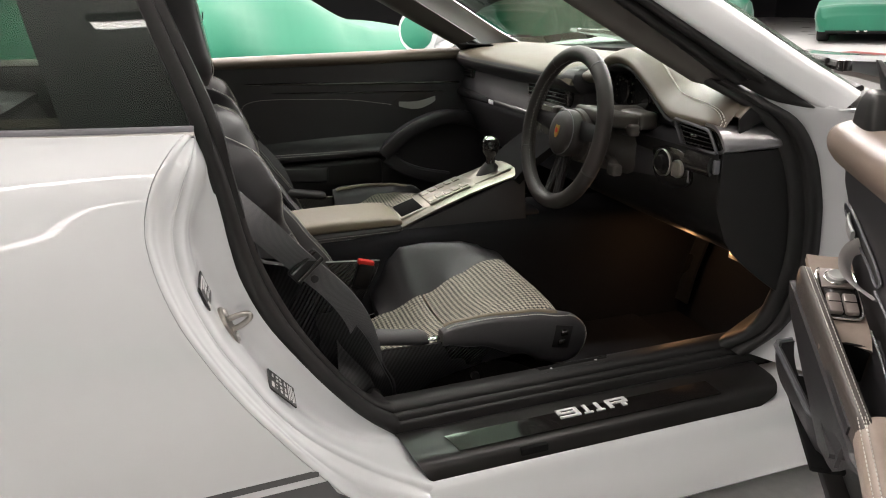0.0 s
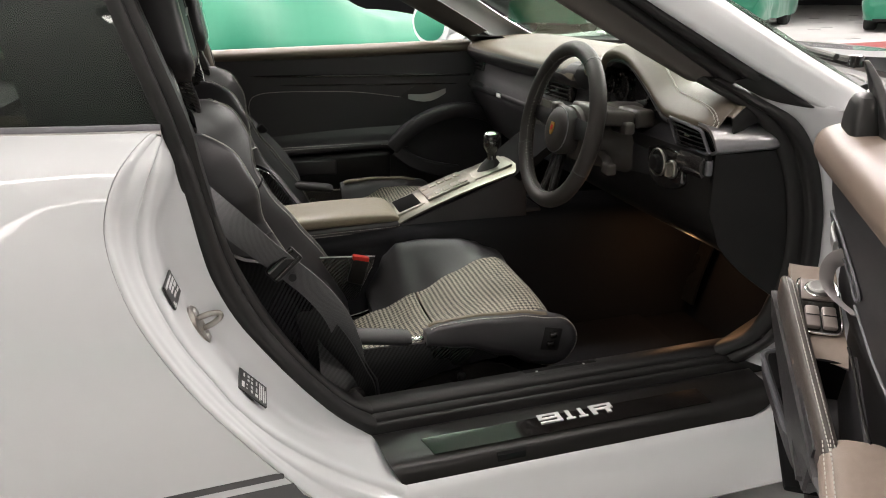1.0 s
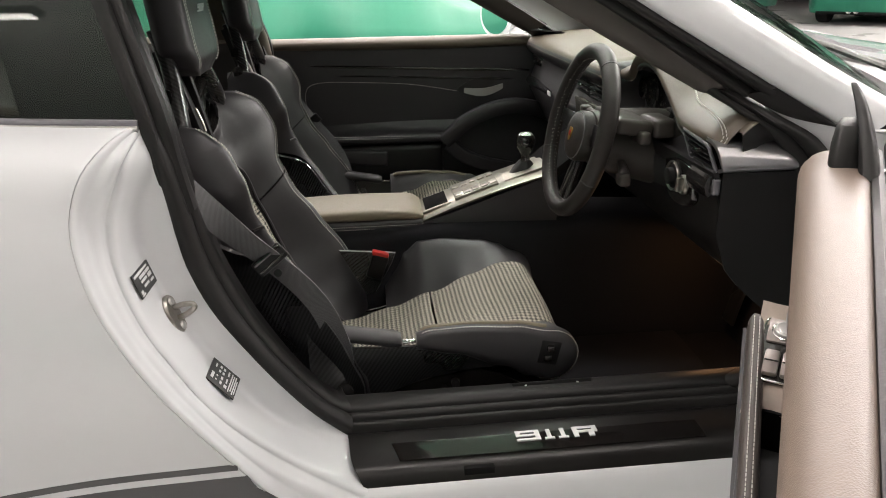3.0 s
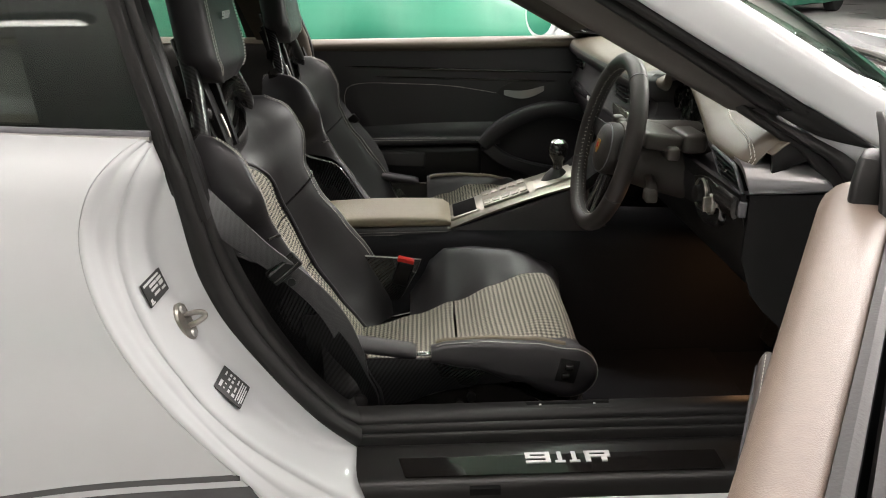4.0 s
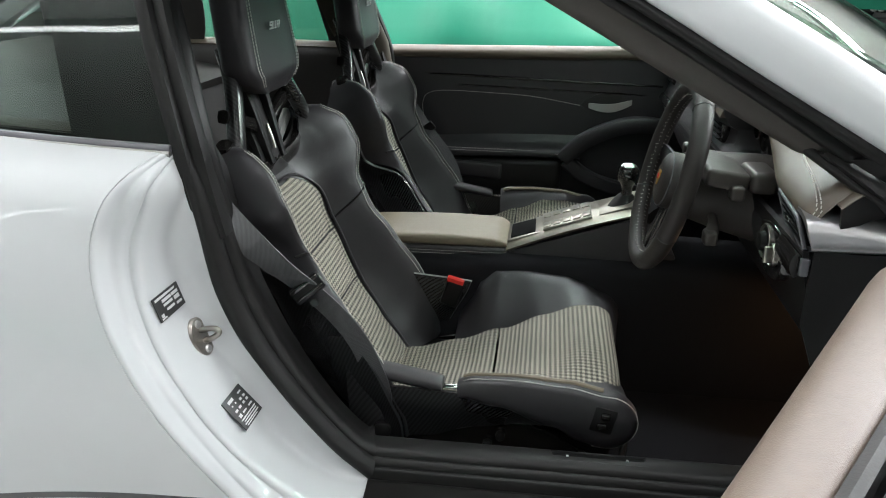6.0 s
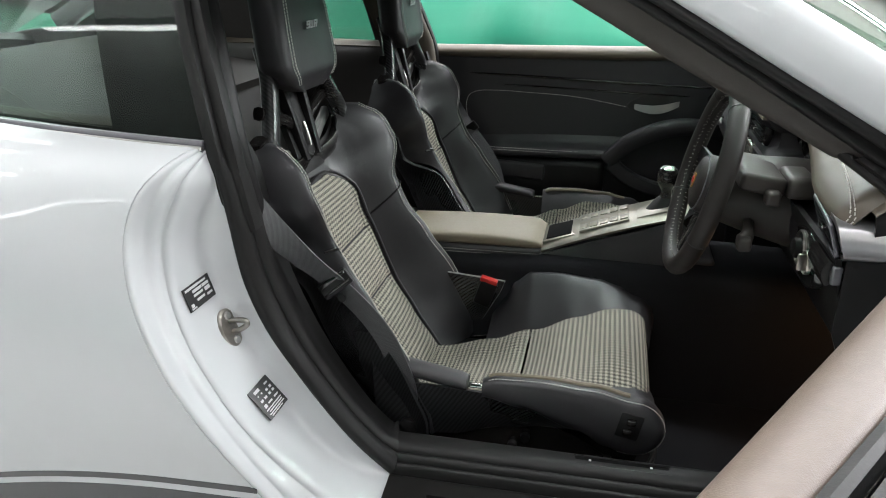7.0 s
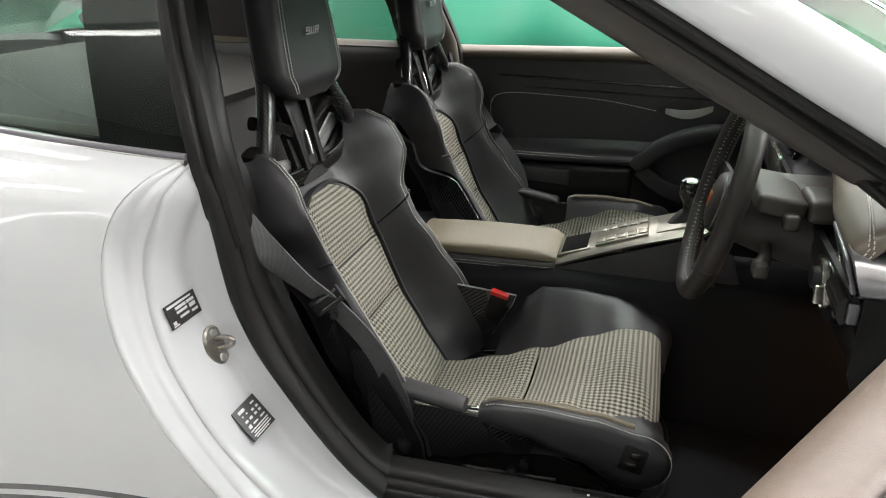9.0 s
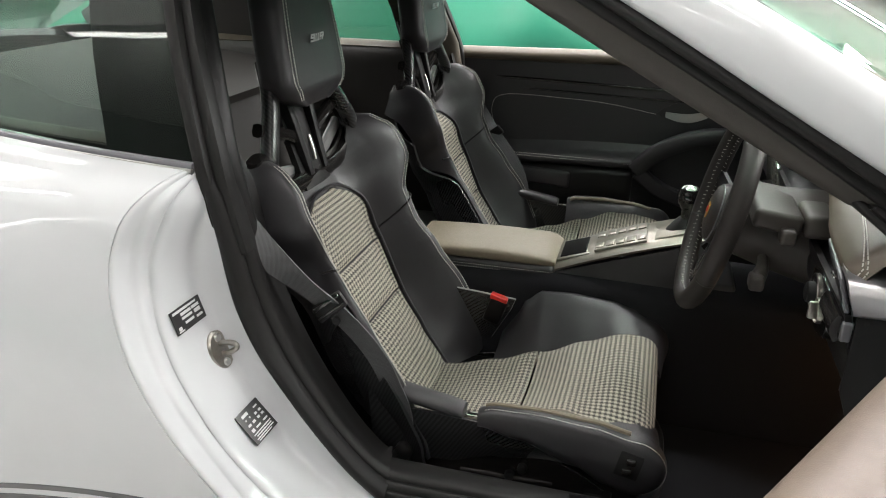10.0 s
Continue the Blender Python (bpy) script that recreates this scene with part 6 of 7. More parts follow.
    for s in (-1, 1):
        for off in (0.0, 0.010):
            stitch("headrest_stitching", [min(r, key=lambda p: abs(p.y - (SY + s * (max(q.y for q in r) - SY) * (0.80 - off * 5))) + (10 if p.x < 0.62 else 0)) + Vector((0.0025, 0, 0)) for r in rings[2:26]], seat, 0.006, 0.0009, 0.004)
    mk = Matrix.Translation((0.6705, SY, 1.064)) @ Matrix(((0, 0.12, 0.99, 0), (1, 0, 0, 0), (0, 0.99, -0.12, 0), (0, 0, 0, 1)))
    marks(mk, 0.050, 0.0135, 0.0012, seat, "embroidered pale grey character")
    # Belt: webbing from the pillar over the near bolster to the hip, with its tongue.
    o = -K * 0.238
    belt_pts = catmull([(0.600, SY + o - K * 0.066, 0.905), (0.650, SY + o - K * 0.064, 0.840), (0.697, SY + o - K * 0.058, 0.772), (0.742, SY + o - K * 0.036, 0.712), (0.785, SY + o - K * 0.010, 0.658), (0.830, SY + o, 0.605), (0.862, SY + o + K * 0.004, 0.555), (0.880, SY + o + K * 0.008, 0.505), (0.890, SY + o + K * 0.02, 0.45), (0.890, SY + o + K * 0.03, 0.38)], 60)
    ribbon = []
    for i, p in enumerate(belt_pts):
        f = max(0.0, min(1.0, (i - 4) / 20))
        run = (belt_pts[min(i + 1, 59)] - belt_pts[max(i - 1, 0)]).normalized()
        across = Vector((0.30, 0.95 * K, 0.20)).lerp(Vector((0.80, -0.25 * K, 0.57)), f * f * (3 - 2 * f))
        across = (across - run * across.dot(run)).normalized()
        ribbon.append([p + across * 0.0225 * g for g in (-1, -0.9, -0.4, 0.4, 0.9, 1)])
    part("belt_webbing", slab(ribbon, 0.0022), WEB, seat, "grey-black seat belt webbing")
    bt = facing((0.783, SY + o - K * 0.012, 0.662), (0.62, 0, -0.78), (0.05, -K, 0.15))
    def belt_box(name, x, y, z, sx, sy, sz, bev, mat, owner, label=""):
        b = rbox(x, y, z, sx, sy, sz, bev, 2)
        b.transform(bt)
        return part(name, b, mat, owner, label)
    tongue = belt_box("belt_tongue", 0, 0, 0.003, 0.062, 0.030, 0.010, 0.004, PLASTIC, seat, "black belt tongue with slider")
    belt_box("tongue_bar", 0, -0.009, 0.009, 0.056, 0.007, 0.004, 0.0015, GLOSSBLACK, tongue)
    belt_box("tongue_bar", 0, 0.007, 0.009, 0.056, 0.004, 0.004, 0.0015, GLOSSBLACK, tongue)
    part("belt_stop", lathe([(0.007, 0), (0.007, 0.004), (0, 0.005)], bt @ Matrix.Translation((0.006 * K, 0.026, 0.002)), 12), PLASTIC, tongue)
    # Slotted guide on the shell's shoulder
    part("shoulder_guide", tube(catmull([back_point(0.490, -0.262 * K, -0.045), back_point(0.475, -0.266 * K, -0.052), back_point(0.455, -0.268 * K, -0.050)], 10), 0.006, 8), CHROME, seat, "metal shoulder belt guide")
    return seat


make_seat(-0.338, 1)
make_seat(0.387, -1)

# ---- open driver's door ----
D0, DA = Vector((1.665, -0.715, 0)), radians(55)
DS, DN = Vector((-math.cos(DA), -math.sin(DA), 0)), Vector((-math.sin(DA), math.cos(DA), 0))


def dp(s, w, z):
    """A point of the open door: s along it from the hinge, w into the cabin side, z up."""
    return D0 + DS * s + DN * w + Vector((0, 0, z))


DM = Matrix.Translation(D0) @ Matrix(((DS.x, DN.x, 0, 0), (DS.y, DN.y, 0, 0), (0, 0, 1, 0), (0, 0, 0, 1)))


def dbox(s, w, z, ls, lw, lz, bev=0.004, seg=2, m=None):
    b = rbox(0, 0, 0, ls, lw, lz, bev, seg, m)
    b.transform(DM @ Matrix.Translation((s, w, z)))
    return b


def card_w(s, z):
    """Depth of the door card at s and z: full under the shoulder, hollowed lower down."""
    front = max(0.0, 1 - (s - 0.285) / 0.05)
    return -0.012 - 0.10 * max(0, s - 0.34) ** 2 - 0.030 * max(0.0, min(1.0, (0.84 - z) / 0.10)) - 0.024 * max(0.0, min(1.0, (0.70 - z) / 0.06)) - 0.05 * front**2


card = [[dp(0.285 + 0.845 * f, card_w(0.285 + 0.845 * f, z), z) for z in (0.880, 0.86, 0.83, 0.80, 0.77, 0.74, 0.70, 0.67, 0.64, 0.58, 0.52, 0.46)] for f in [k / 24 for k in range(25)]]
door = part("open_door", slab(card, 0.015), LEATHER, car, "open door with black leather panel")
def door_bow(s):
    """How far the door's inner shoulder curves away from the cabin towards its rear."""
    return -0.004 + 0.055 * max(0, s - 0.34)


SH = [(-0.060, 0.845), (-0.020, 0.856), (-0.004, 0.872), (0.0, 0.886), (-0.006, 0.899), (-0.026, 0.907), (-0.050, 0.909), (-0.058, 0.903)]
rows = []
for i in range(40):
    f = i / 39
    s = 0.272 + 0.868 * f
    nose = math.sqrt(max(0.0, 1 - max(0.0, 1 - (s - 0.272) / 0.030) ** 2))
    rows.append([dp(s, (p[1] - door_bow(s) * max(0, (p[1] + 0.058) / 0.058)) * nose - 0.050 * (1 - nose), 0.884 + (p[2] - 0.884) * (0.35 + 0.65 * nose)) for p in catmull([(0, *q) for q in SH], 24)])
part("door_shoulder", slab(rows, 0.006), DOORTOP, door, "leather door shoulder with pale stitching")
for off in (0.0, 0.009):
    stitch("shoulder_stitching", [dp(s, 0.0014 - off * 0.2 - door_bow(s), 0.890 - off) for s in [0.292 + 0.845 * k / 40 for k in range(41)]], door, 0.006, 0.0009, 0.0042)
# glass slot and outer belt
part("slot_seal", tube([dp(0.28 + 0.86 * k / 10, -0.067, 0.903) for k in range(11)], 0.01, 8, flat=(0.007, 0.012), side=(DN.x, DN.y, 0)), RUBBER, door, "black glass channel seal")
part("slot_seal", tube([dp(0.20 + 0.94 * k / 10, -0.086, 0.901) for k in range(11)], 0.01, 8, flat=(0.008, 0.010), side=(DN.x, DN.y, 0)), RUBBER, door, "black outer belt seal")
part("belt_trim", tube([dp(0.20 + 0.94 * k / 10, -0.102, 0.899) for k in range(11)], 0.01, 8, flat=(0.006, 0.008), side=(DN.x, DN.y, 0)), ALU, door, "satin trim under the window")
skin = [[dp(-0.02 + 1.16 * f, p[1], p[2]) for p in catmull([(0, -0.115, 0.895), (0, -0.145, 0.87), (0, -0.170, 0.78), (0, -0.178, 0.66), (0, -0.168, 0.50), (0, -0.150, 0.37)], 16)] for f in [k / 14 for k in range(15)]]
part("door_skin", slab(skin, 0.005), PAINT, door, "white outer door skin")
endp = [[dp(1.135 + 0.008 * math.sin(math.pi * g), -0.05 - 0.11 * g, z) for g in [k / 6 for k in range(7)]] for z in (0.88, 0.78, 0.66, 0.52, 0.38)]
part("door_end", slab(endp, 0.004, True), PAINT, door, "white door edge")
part("door_front_frame", slab([[dp(0.15 + 0.13 * g, -0.115 + 0.055 * g, z) for g in (0, 0.3, 0.7, 1)] for z in (0.875, 0.78, 0.66, 0.52, 0.38)], 0.006), PAINT, door, "white door frame ahead of the panel")
part("door_bottom", dbox(0.62, -0.10, 0.365, 1.0, 0.11, 0.02, 0.006), RUBBER, door)


# mirror triangle: a padded inner cover and the slim blade of the window guide behind it
def wedge(table):
    rings = []
    for z, s0, s1, w0, w1 in table:
        ring = []
        for k in range(24):
            a = 2 * math.pi * k / 24
            ring.append(dp((s0 + s1) / 2 + (s1 - s0) / 2 * math.copysign(abs(math.cos(a)) ** 0.5, math.cos(a)), (w0 + w1) / 2 + (w0 - w1) / 2 * math.copysign(abs(math.sin(a)) ** 0.5, math.sin(a)), z))
        rings.append(ring)
    return loft(rings)


part("mirror_triangle", wedge(((0.888, 0.284, 0.400, -0.018, -0.060), (0.905, 0.288, 0.398, -0.018, -0.058), (0.930, 0.302, 0.390, -0.018, -0.054), (0.948, 0.317, 0.385, -0.020, -0.050), (0.957, 0.330, 0.380, -0.023, -0.046), (0.960, 0.340, 0.372, -0.027, -0.042))), RUBBER, door, "black triangular mirror panel")
part("window_guide", wedge(((0.890, 0.295, 0.440, -0.050, -0.074), (0.920, 0.312, 0.420, -0.047, -0.068), (0.950, 0.326, 0.395, -0.042, -0.058), (0.978, 0.334, 0.368, -0.034, -0.046), (0.994, 0.337, 0.352, -0.028, -0.036), (0.998, 0.339, 0.346, -0.027, -0.033))), RUBBER, door, "black rubber window guide")

# Armrest: it falls towards the rear; RM is its frame, along, across and up.
FALL = math.atan(0.33)
RM = DM @ Matrix.Translation((0.39, 0, 0.718)) @ Matrix.Rotation(FALL, 4, "Y")


def rbx(a, w, n, la, lw, ln, bev=0.004, seg=2):
    b = rbox(0, 0, 0, la, lw, ln, bev, seg)
    b.transform(RM @ Matrix.Translation((a, w, n)))
    return b


def rp(a, w, n):
    return RM @ Vector((a, w, n))


pad_rings = []
for i in range(24):
    f = i / 23
    a = -0.010 + 0.305 * f
    w = 0.028 - 0.036 * f
    e = 0.55 if i in (0, 23) else (0.9 if i in (1, 22) else 1)
    pad_rings.append([rp(a, w + e * 0.0105 * math.copysign(abs(math.cos(q)) ** 0.7, math.cos(q)), -0.012 - 0.006 * f + e * (0.020 + 0.012 * (math.sin(q) < 0)) * math.copysign(abs(math.sin(q)) ** 0.7, math.sin(q))) for q in [2 * math.pi * k / 20 for k in range(20)]])
part("armrest_pad", loft(pad_rings), ARMDARK, door, "narrow leather armrest edge")
for off in (-0.0030, 0.0030):
    stitch("armrest_stitching", [rp(0.004 + 0.282 * k / 20, 0.028 - 0.036 * (0.014 + 0.282 * k / 20) / 0.305 + off, 0.0082 - 0.006 * k / 20) for k in range(21)], door, 0.0055, 0.0006, 0.0034)
# switch panel with bezel, knob and two window switches
plate = [[rp(-0.026 + 0.156 * g + 0.010 * v * v * (g - 0.3), -0.008 + 0.028 * v + 0.004 * (1 - g), -0.004 - 0.010 * max(0, g - 0.9) * 10 * (g > 0.9) + 0.010 * (1 - g) ** 3) for v in (-1, -0.9, -0.5, 0, 0.5, 0.9, 1)] for g in [k / 14 for k in range(15)]]
part("switch_panel", slab(plate, 0.012), ARMSKIN, door, "leather-covered window switch panel")


def squircle(a0, w0, ra, rw, n, power=0.35, k=44):
    return [rp(a0 + ra * math.copysign(abs(math.cos(q)) ** power, math.cos(q)), w0 + rw * math.copysign(abs(math.sin(q)) ** power, math.sin(q)), n) for q in [2 * math.pi * i / k for i in range(k)]]


bezel = part("switch_frame", loft([squircle(0.045, -0.008, 0.052, 0.0235, -0.003), squircle(0.045, -0.008, 0.052, 0.0235, 0.0005), squircle(0.045, -0.008, 0.049, 0.0205, 0.001)]), GLOSSBLACK, door, "gloss frame of the switches")
part("switch_rim", tube(squircle(0.045, -0.008, 0.0525, 0.0240, 0.001), 0.0016, 6, closed=True), CHROME, door, "thin chrome rim round the switches")
part("knob_plate", rbx(0.017, -0.008, 0.002, 0.040, 0.040, 0.004, 0.002), SWITCH, door)
part("mirror_knob", lathe([(0.0125, 0.0), (0.0125, 0.006), (0.010, 0.008), (0.006, 0.0065), (0, 0.0065)], RM @ Matrix.Translation((0.018, -0.008, 0.003)), 22), SATIN, door, "round mirror control")
part("knob_ring", tube([rp(0.018 + 0.0145 * math.cos(q), -0.008 + 0.0145 * math.sin(q), 0.0045) for q in [2 * math.pi * i / 28 for i in range(28)]], 0.0014, 6, closed=True), CHROME, door)
for w in (-0.0175, 0.0015):
    sw_key = part("window_switch", rbx(0.072, w, 0.004, 0.038, 0.0165, 0.008, 0.003), SWITCH, door, "window switch")
    part("switch_seam", rbx(0.072, w, 0.0083, 0.0016, 0.0150, 0.0006, 0), GLOSSBLACK, sw_key)
# grab well behind the switches, its walls, and the padded end of the armrest
part("arm_well", slab([[rp(0.130 + 0.125 * g, -0.010 + 0.026 * v, -0.075 - 0.012 * math.sin(math.pi * g)) for v in (-1, -0.5, 0, 0.5, 1)] for g in [k / 6 for k in range(7)]], 0.006), LEATHER, door, "dark grab recess")
part("well_wall", slab([[rp(0.126 + 0.135 * g, -0.038, -0.004 - 0.085 * h) for h in (0, 0.2, 0.6, 1)] for g in [k / 6 for k in range(7)]], 0.006), LEATHER, door)
part("well_wall", slab([[rp(0.126, -0.036 + 0.050 * g, -0.012 - 0.075 * h) for h in (0, 0.3, 1)] for g in [k / 4 for k in range(5)]], 0.005), HOLLOWBLACK, door)
part("well_wall", slab([[rp(0.126 + 0.135 * g, 0.016 - 0.012 * g, -0.016 - 0.075 * h) for h in (0, 0.3, 1)] for g in [k / 4 for k in range(5)]], 0.005, True), LEATHER, door)
part("well_rim", tube(catmull([rp(0.115, -0.035, 0.0), rp(0.15, -0.0385, -0.002), rp(0.21, -0.040, -0.004), rp(0.262, -0.044, -0.004), rp(0.40, -0.052, -0.006)], 18), 0.0020, 6), GLOSSBLACK, door)
end_pad = []
for i in range(22):
    f = i / 21
    a = 0.252 + 0.42 * f
    e = math.sqrt(max(0.0, 1 - max(0.0, 1 - f / 0.06) ** 2)) * 0.4 + 0.6
    end_pad.append([rp(a, -0.036 + 0.041 * e * math.copysign(abs(math.cos(q)) ** 0.45, math.cos(q)), -0.016 - 0.02 * f + 0.022 * e * math.copysign(abs(math.sin(q)) ** 0.6, math.sin(q))) for q in [2 * math.pi * (k + 0.5) / 24 for k in range(24)]])
part("arm_lower_pad", loft(end_pad), ARMSKIN, door, "padded leather armrest end")
for off in (0.0, 0.007):
    stitch("pad_stitching", [rp(0.262 + 0.36 * k / 14, 0.0035 - off, 0.0022 - 0.018 * k / 14 + off * 0.4) for k in range(15)], door, 0.0055, 0.0006, 0.0034)
carrier = []
for i in range(17):
    f = i / 16
    a = -0.012 + 0.34 * f
    s0 = 0.39 + 0.95 * a
    top_c, low = rp(a, 0.034 - 0.038 * f, -0.030), lerp_list([(0.37, 0.590), (0.45, 0.545), (0.50, 0.512), (0.55, 0.512), (0.62, 0.560), (0.71, 0.600)], s0)
    low_c = dp(s0, 0.006 - 0.03 * f, low)
    carrier.append([top_c.lerp(low_c, g / 6) + DN * 0.006 * math.sin(math.pi * g / 6) for g in range(7)])
part("arm_carrier", slab(carrier, 0.008, True), LEATHER, door, "black leather side of the armrest")
# storage pocket: a bowed lip below the armrest, closing in on the panel at its rear end
pk = []
for i in range(19):
    f = i / 18
    s0 = 0.248 + 0.275 * f
    w0 = 0.033 - 0.080 * (s0 - 0.248) - 0.045 * max(0.0, (f - 0.82) / 0.18) ** 2 - 0.030 * max(0.0, (0.10 - f) / 0.10) ** 2
    pk.append([dp(s0, w0 - 0.016 * (1 - g) ** 2, 0.476 + 0.014 * f + (0.069 - 0.014 * f) * g) for g in [k / 8 for k in range(9)]])
part("door_pocket", slab(pk, 0.007, True), LEATHER, door, "black door storage pocket")
part("pocket_lip", tube([r[-1] for r in pk], 0.0040, 8), TRIMGREY, door, "grey lip of the pocket")
part("pocket_floor", dbox(0.385, -0.012, 0.480, 0.26, 0.045, 0.010, 0.004), HOLLOWBLACK, door)
part("lower_panel", dbox(0.64, -0.088, 0.45, 0.85, 0.05, 0.13, 0.02, 3), PLASTIC, door, "black lower door panel")
# release bowl, lever and pull strap
bowl = [(0.330, 0.792), (0.352, 0.806), (0.390, 0.800), (0.430, 0.780), (0.466, 0.757), (0.480, 0.738), (0.462, 0.730), (0.420, 0.744), (0.370, 0.766), (0.338, 0.780)]
bowl_line = catmull([(s, 0, z) for s, z in bowl] + [(bowl[0][0], 0, bowl[0][1])], 41)[:-1]
part("handle_recess", loft([[dp(0.405 + (p.x - 0.405) * k, card_w(p.x, p.z) + d, 0.770 + (p.z - 0.770) * k) for p in bowl_line] for k, d in ((1.0, 0.0005), (0.96, 0.003), (0.80, 0.0015))]), LABELBLACK, door, "dark recess of the door release")
part("recess_rim", tube([dp(p.x, card_w(p.x, p.z) + 0.003, p.z) for p in bowl_line], 0.0022, 6, closed=True), TRIMGREY, door, "thin grey rim of the release recess")
part("release_lever", tube(catmull([dp(0.345, -0.030, 0.790), dp(0.370, -0.020, 0.784), dp(0.395, -0.022, 0.772)], 10), 0.006, 8, flat=(0.010, 0.003), side=(0, 0, 1)), SATIN, door, "satin metal door release lever")
strap = catmull([rp(-0.010, -0.034, 0.040), rp(-0.004, -0.022, 0.036), rp(0.006, -0.016, 0.026), rp(0.024, -0.016, 0.018), rp(0.048, -0.024, 0.017), rp(0.078, -0.044, 0.018)], 24)
part("pull_strap", tube(strap, 0.02, 8, flat=(0.0125, 0.0009), side=(0, 0, 1)), STRAP, door, "grey fabric door pull strap")
part("card_trim", tube(catmull([dp(a, card_w(a, z) + 0.0015, z) for a, z in ((0.46, 0.720), (0.60, 0.690), (0.80, 0.650), (1.05, 0.600))], 20), 0.0022, 6), TRIMGREY, door, "thin bright trim line of the door card")

# ---- covered cars and the hall's furniture ----
def covered_car(x, y, turn, group="covered cars"):
    """A parked car under a draped cloth cover, tyres showing below."""
    c = thing("covered_car", (x, y, 0), "parked car under a green fabric dust cover", "covered car", group)
    L, W = 4.5, 1.86
    prof = [(0.0, 0.55), (0.05, 0.78), (0.16, 0.92), (0.30, 1.12), (0.44, 1.27), (0.56, 1.28), (0.66, 1.16), (0.76, 0.97), (0.90, 0.86), (0.97, 0.72), (1.0, 0.50)]
    rows = []
    NX, NS = 90, 60
    m = Matrix.Translation((x, y, 0)) @ Euler((0, 0, radians(turn))).to_matrix().to_4x4()
    for i in range(NX):
        f = i / (NX - 1)
        top_z = lerp_list(prof, f)
        cx = (f - 0.5) * L
        round_end = (1 - abs(2 * f - 1) ** 7) ** 0.5 if abs(2 * f - 1) < 1 else 0.0
        hw = W / 2 * (0.72 + 0.28 * round_end) * (1 - 0.05 * math.sin(math.pi * f * 2) ** 2)
        row = []
        for j in range(NS):
            v = 2 * j / (NS - 1) - 1
            a = abs(v)
            roof_w = (0.58 if top_z > 1.0 else 0.74) * hw / 0.93
            belt = min(top_z, 0.90)
            if a < 0.35:
                yy, zz = roof_w * a / 0.35, top_z - 0.03 * (a / 0.35) ** 3
            elif a < 0.55:
                g = (a - 0.35) / 0.20
                yy, zz = roof_w + (hw - roof_w) * g, (top_z - 0.03) + (belt - 0.06 - top_z + 0.03) * g**1.2
            else:
                g = (a - 0.55) / 0.45
                yy, zz = hw + 0.035 * math.sin(math.pi * g * 0.9), belt - 0.06 + (0.24 - belt + 0.06) * g
            nz = noise.noise(Vector((cx * 2.2 + x, v * 2.0, y)))
            fold = 0.034 * nz + 0.020 * noise.noise(Vector((cx * 1.1 + 2.0 * v, a * 4.0, 9.0 + x))) + 0.008 * math.sin(14 * v + 6 * noise.noise(Vector((cx * 0.8, v, x)))) + 0.012 * noise.noise(Vector((cx * 5.0 + 3 * v, v * 3.5 + x, 4.0))) + 0.010 * math.sin(9 * cx + 4 * noise.noise(Vector((cx, v * 3, 2 + x)))) * max(0, a - 0.4)
            bump = 0.0
            for mx in (0.42,):
                bump += 0.13 * math.exp(-(((cx - mx) / 0.16) ** 2) - (((a - 0.50) / 0.09) ** 2))
            hem = 0.03 * noise.noise(Vector((cx * 1.5, 7.0 * (1 if v > 0 else -1), x))) * max(0, a - 0.9) * 10
            row.append(m @ Vector((cx, math.copysign(yy + fold + bump, v), zz + 0.012 * nz * (1 - a) + hem + 0.25 * bump)))
        rows.append(row)
    rows = [[Vector((p.x, p.y, min(p.z, 0.27))) for p in rows[0]]] + rows + [[Vector((p.x, p.y, min(p.z, 0.27))) for p in rows[-1]]]
    part("cover", slab(rows, 0.004, True), CLOTH, c, "draped green cloth cover", 60)
    for wx in (-1.28, 1.25):
        for s in (-1, 1):
            w = part("tyre", lathe([(0.20, 0.10), (0.30, 0.115), (0.325, 0.08), (0.325, -0.08), (0.30, -0.115), (0.20, -0.10)], m @ pose(wx, s * 0.76, 0.325, 90, 0, 0), 28), TYRE, c, "black tyre")
    part("underside", loft([[m @ Vector((sx * 1.95, sy * 0.72, z)) for sx, sy in ((-1, -1), (1, -1), (1, 1), (-1, 1))] for z in (0.20, 0.32)]), PLASTIC, c, "dark underside")
    for s in (-0.07, 0.07):
        part("exhaust", lathe([(0.0, 0.0), (0.03, 0.0), (0.04, 0.03), (0.045, 0.10)], m @ pose(-2.22, s, 0.27, 0, 90, 0), 14), CHROME, c, "round exhaust tip")
    return c


covered_car(0.35, 2.55, 0)
covered_car(-4.9, 2.7, 0)
covered_car(12.3, 13.6, 40)
covered_car(15.2, 11.4, 40)
covered_car(9.0, 15.2, 40)
covered_car(-1.0, -5.6, 15)
covered_car(4.8, -5.9, 15)
for ly in (-3.4, -1.25, 0.9, 3.2, 5.6):
    for lx in (-2.6, 1.1, 4.8):
        if (lx, ly) == (-2.6, 0.9):
            continue
        fx = thing("ceiling_light", (lx, ly, 3.1), "white ceiling strip light fitting", "ceiling light", "ceiling lights")
        part("housing", rbox(lx, ly, 3.03, 2.66, 0.20, 0.14, 0.01), WALL, fx)
        part("diffuser", rbox(lx, ly, 2.945, 2.6, 0.16, 0.02, 0.004), LIGHTFACE, fx)
    fx = thing("ceiling_light", (8.5, ly, 3.1), "white ceiling strip light fitting", "ceiling light", "ceiling lights")
    part("housing", rbox(8.5, ly, 3.03, 2.66, 0.20, 0.14, 0.01), WALL, fx)
    part("diffuser", rbox(8.5, ly, 2.945, 2.6, 0.16, 0.02, 0.004), LIGHTFACE, fx)

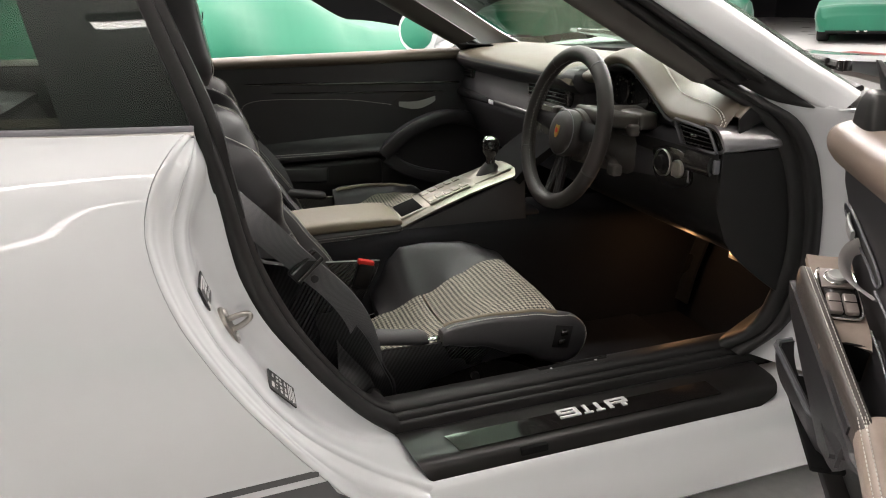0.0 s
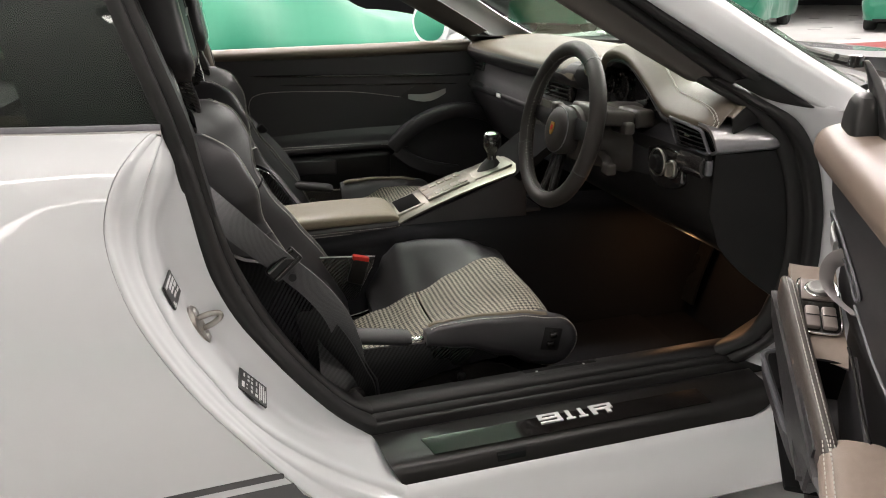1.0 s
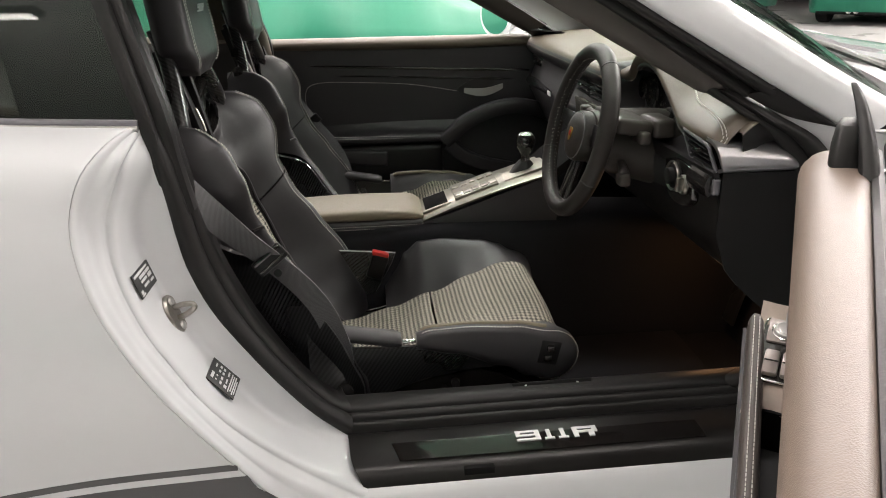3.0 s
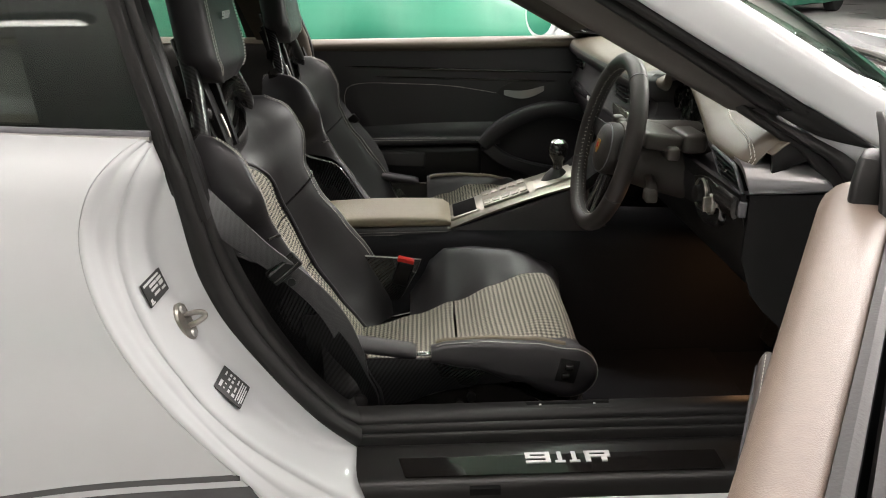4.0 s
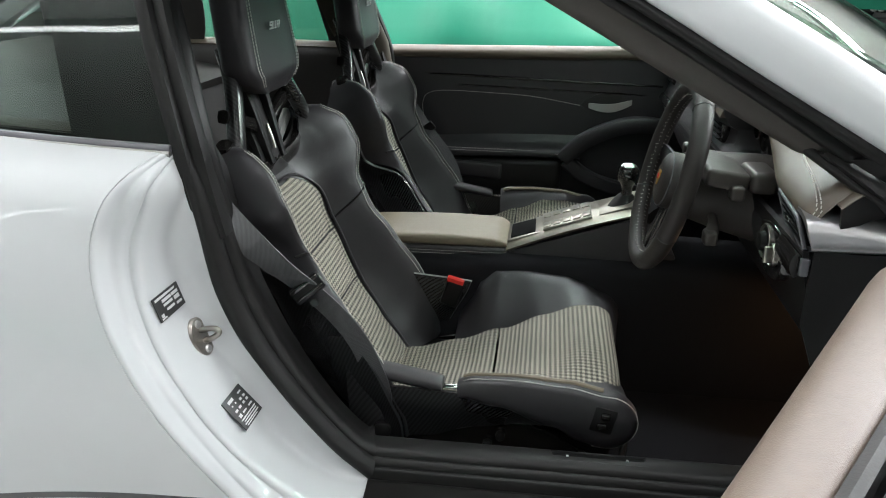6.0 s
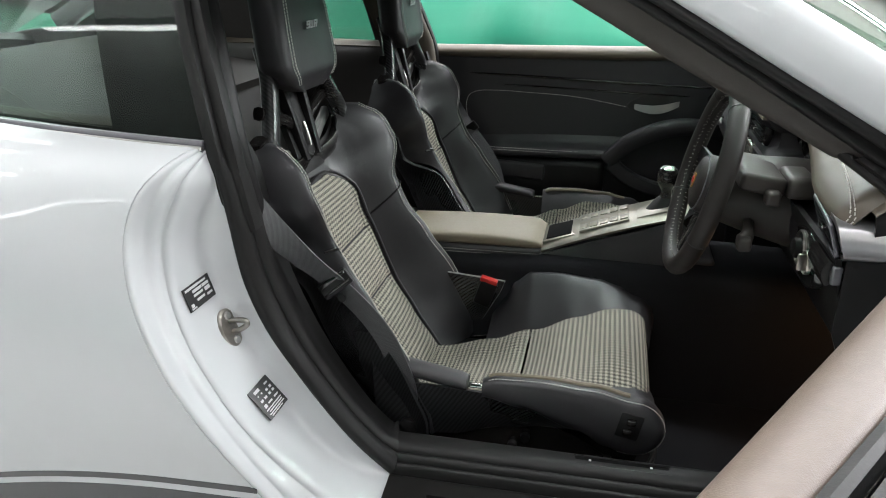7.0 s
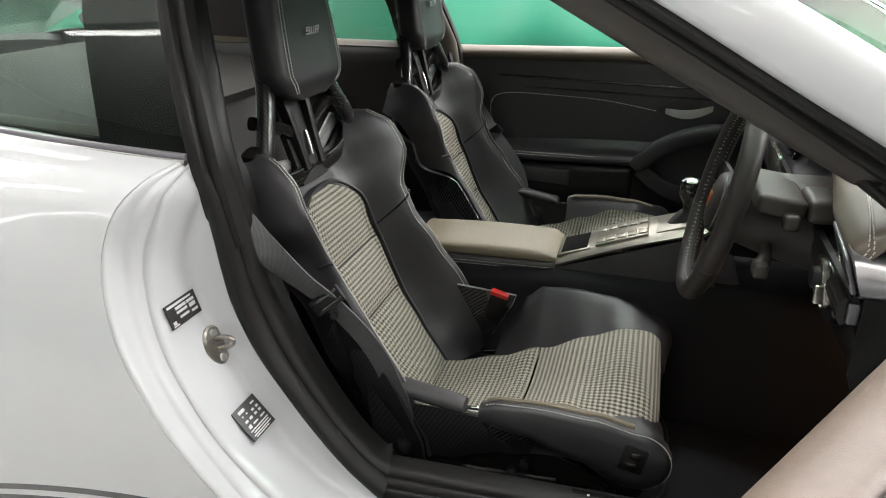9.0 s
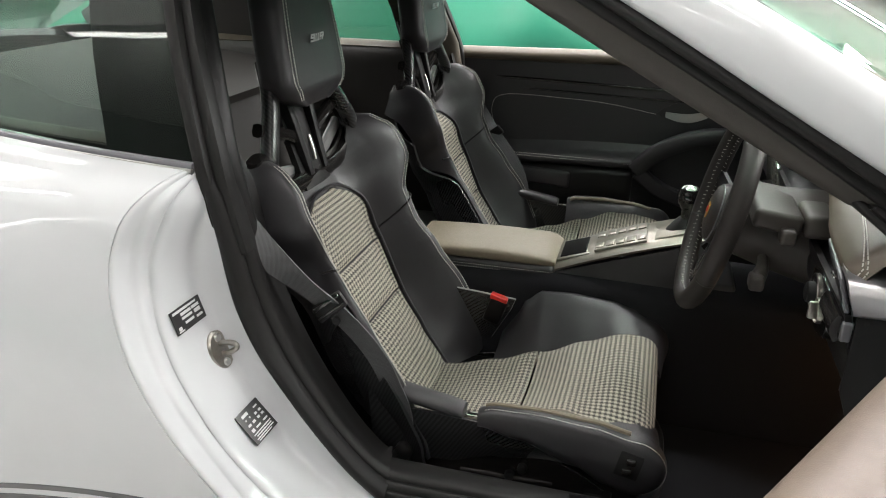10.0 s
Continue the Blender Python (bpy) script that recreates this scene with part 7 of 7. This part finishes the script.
for lx, ly in ((9.0, 2.6), (10.5, 7.5), (13.5, 11.5)):
    fx = thing("ceiling_light", (lx, ly, 3.1), "long white ceiling strip light fitting", "ceiling light", "ceiling lights")
    part("housing", rbox(lx, ly, 3.03, 4.66, 0.34, 0.14, 0.01), WALL, fx)
    part("diffuser", rbox(lx, ly, 2.945, 4.6, 0.30, 0.02, 0.004), LIGHTFACE, fx)
panel_fx = thing("ceiling_light_panel", (-2.75, 0.95, 3.1), "large white luminous ceiling panel", "ceiling light", "ceiling lights")
part("housing", rbox(-2.75, 0.95, 3.02, 2.58, 3.48, 0.16, 0.01), WALL, panel_fx)
part("diffuser", rbox(-2.75, 0.95, 2.93, 2.5, 3.4, 0.02, 0.004), LIGHTFACE, panel_fx)
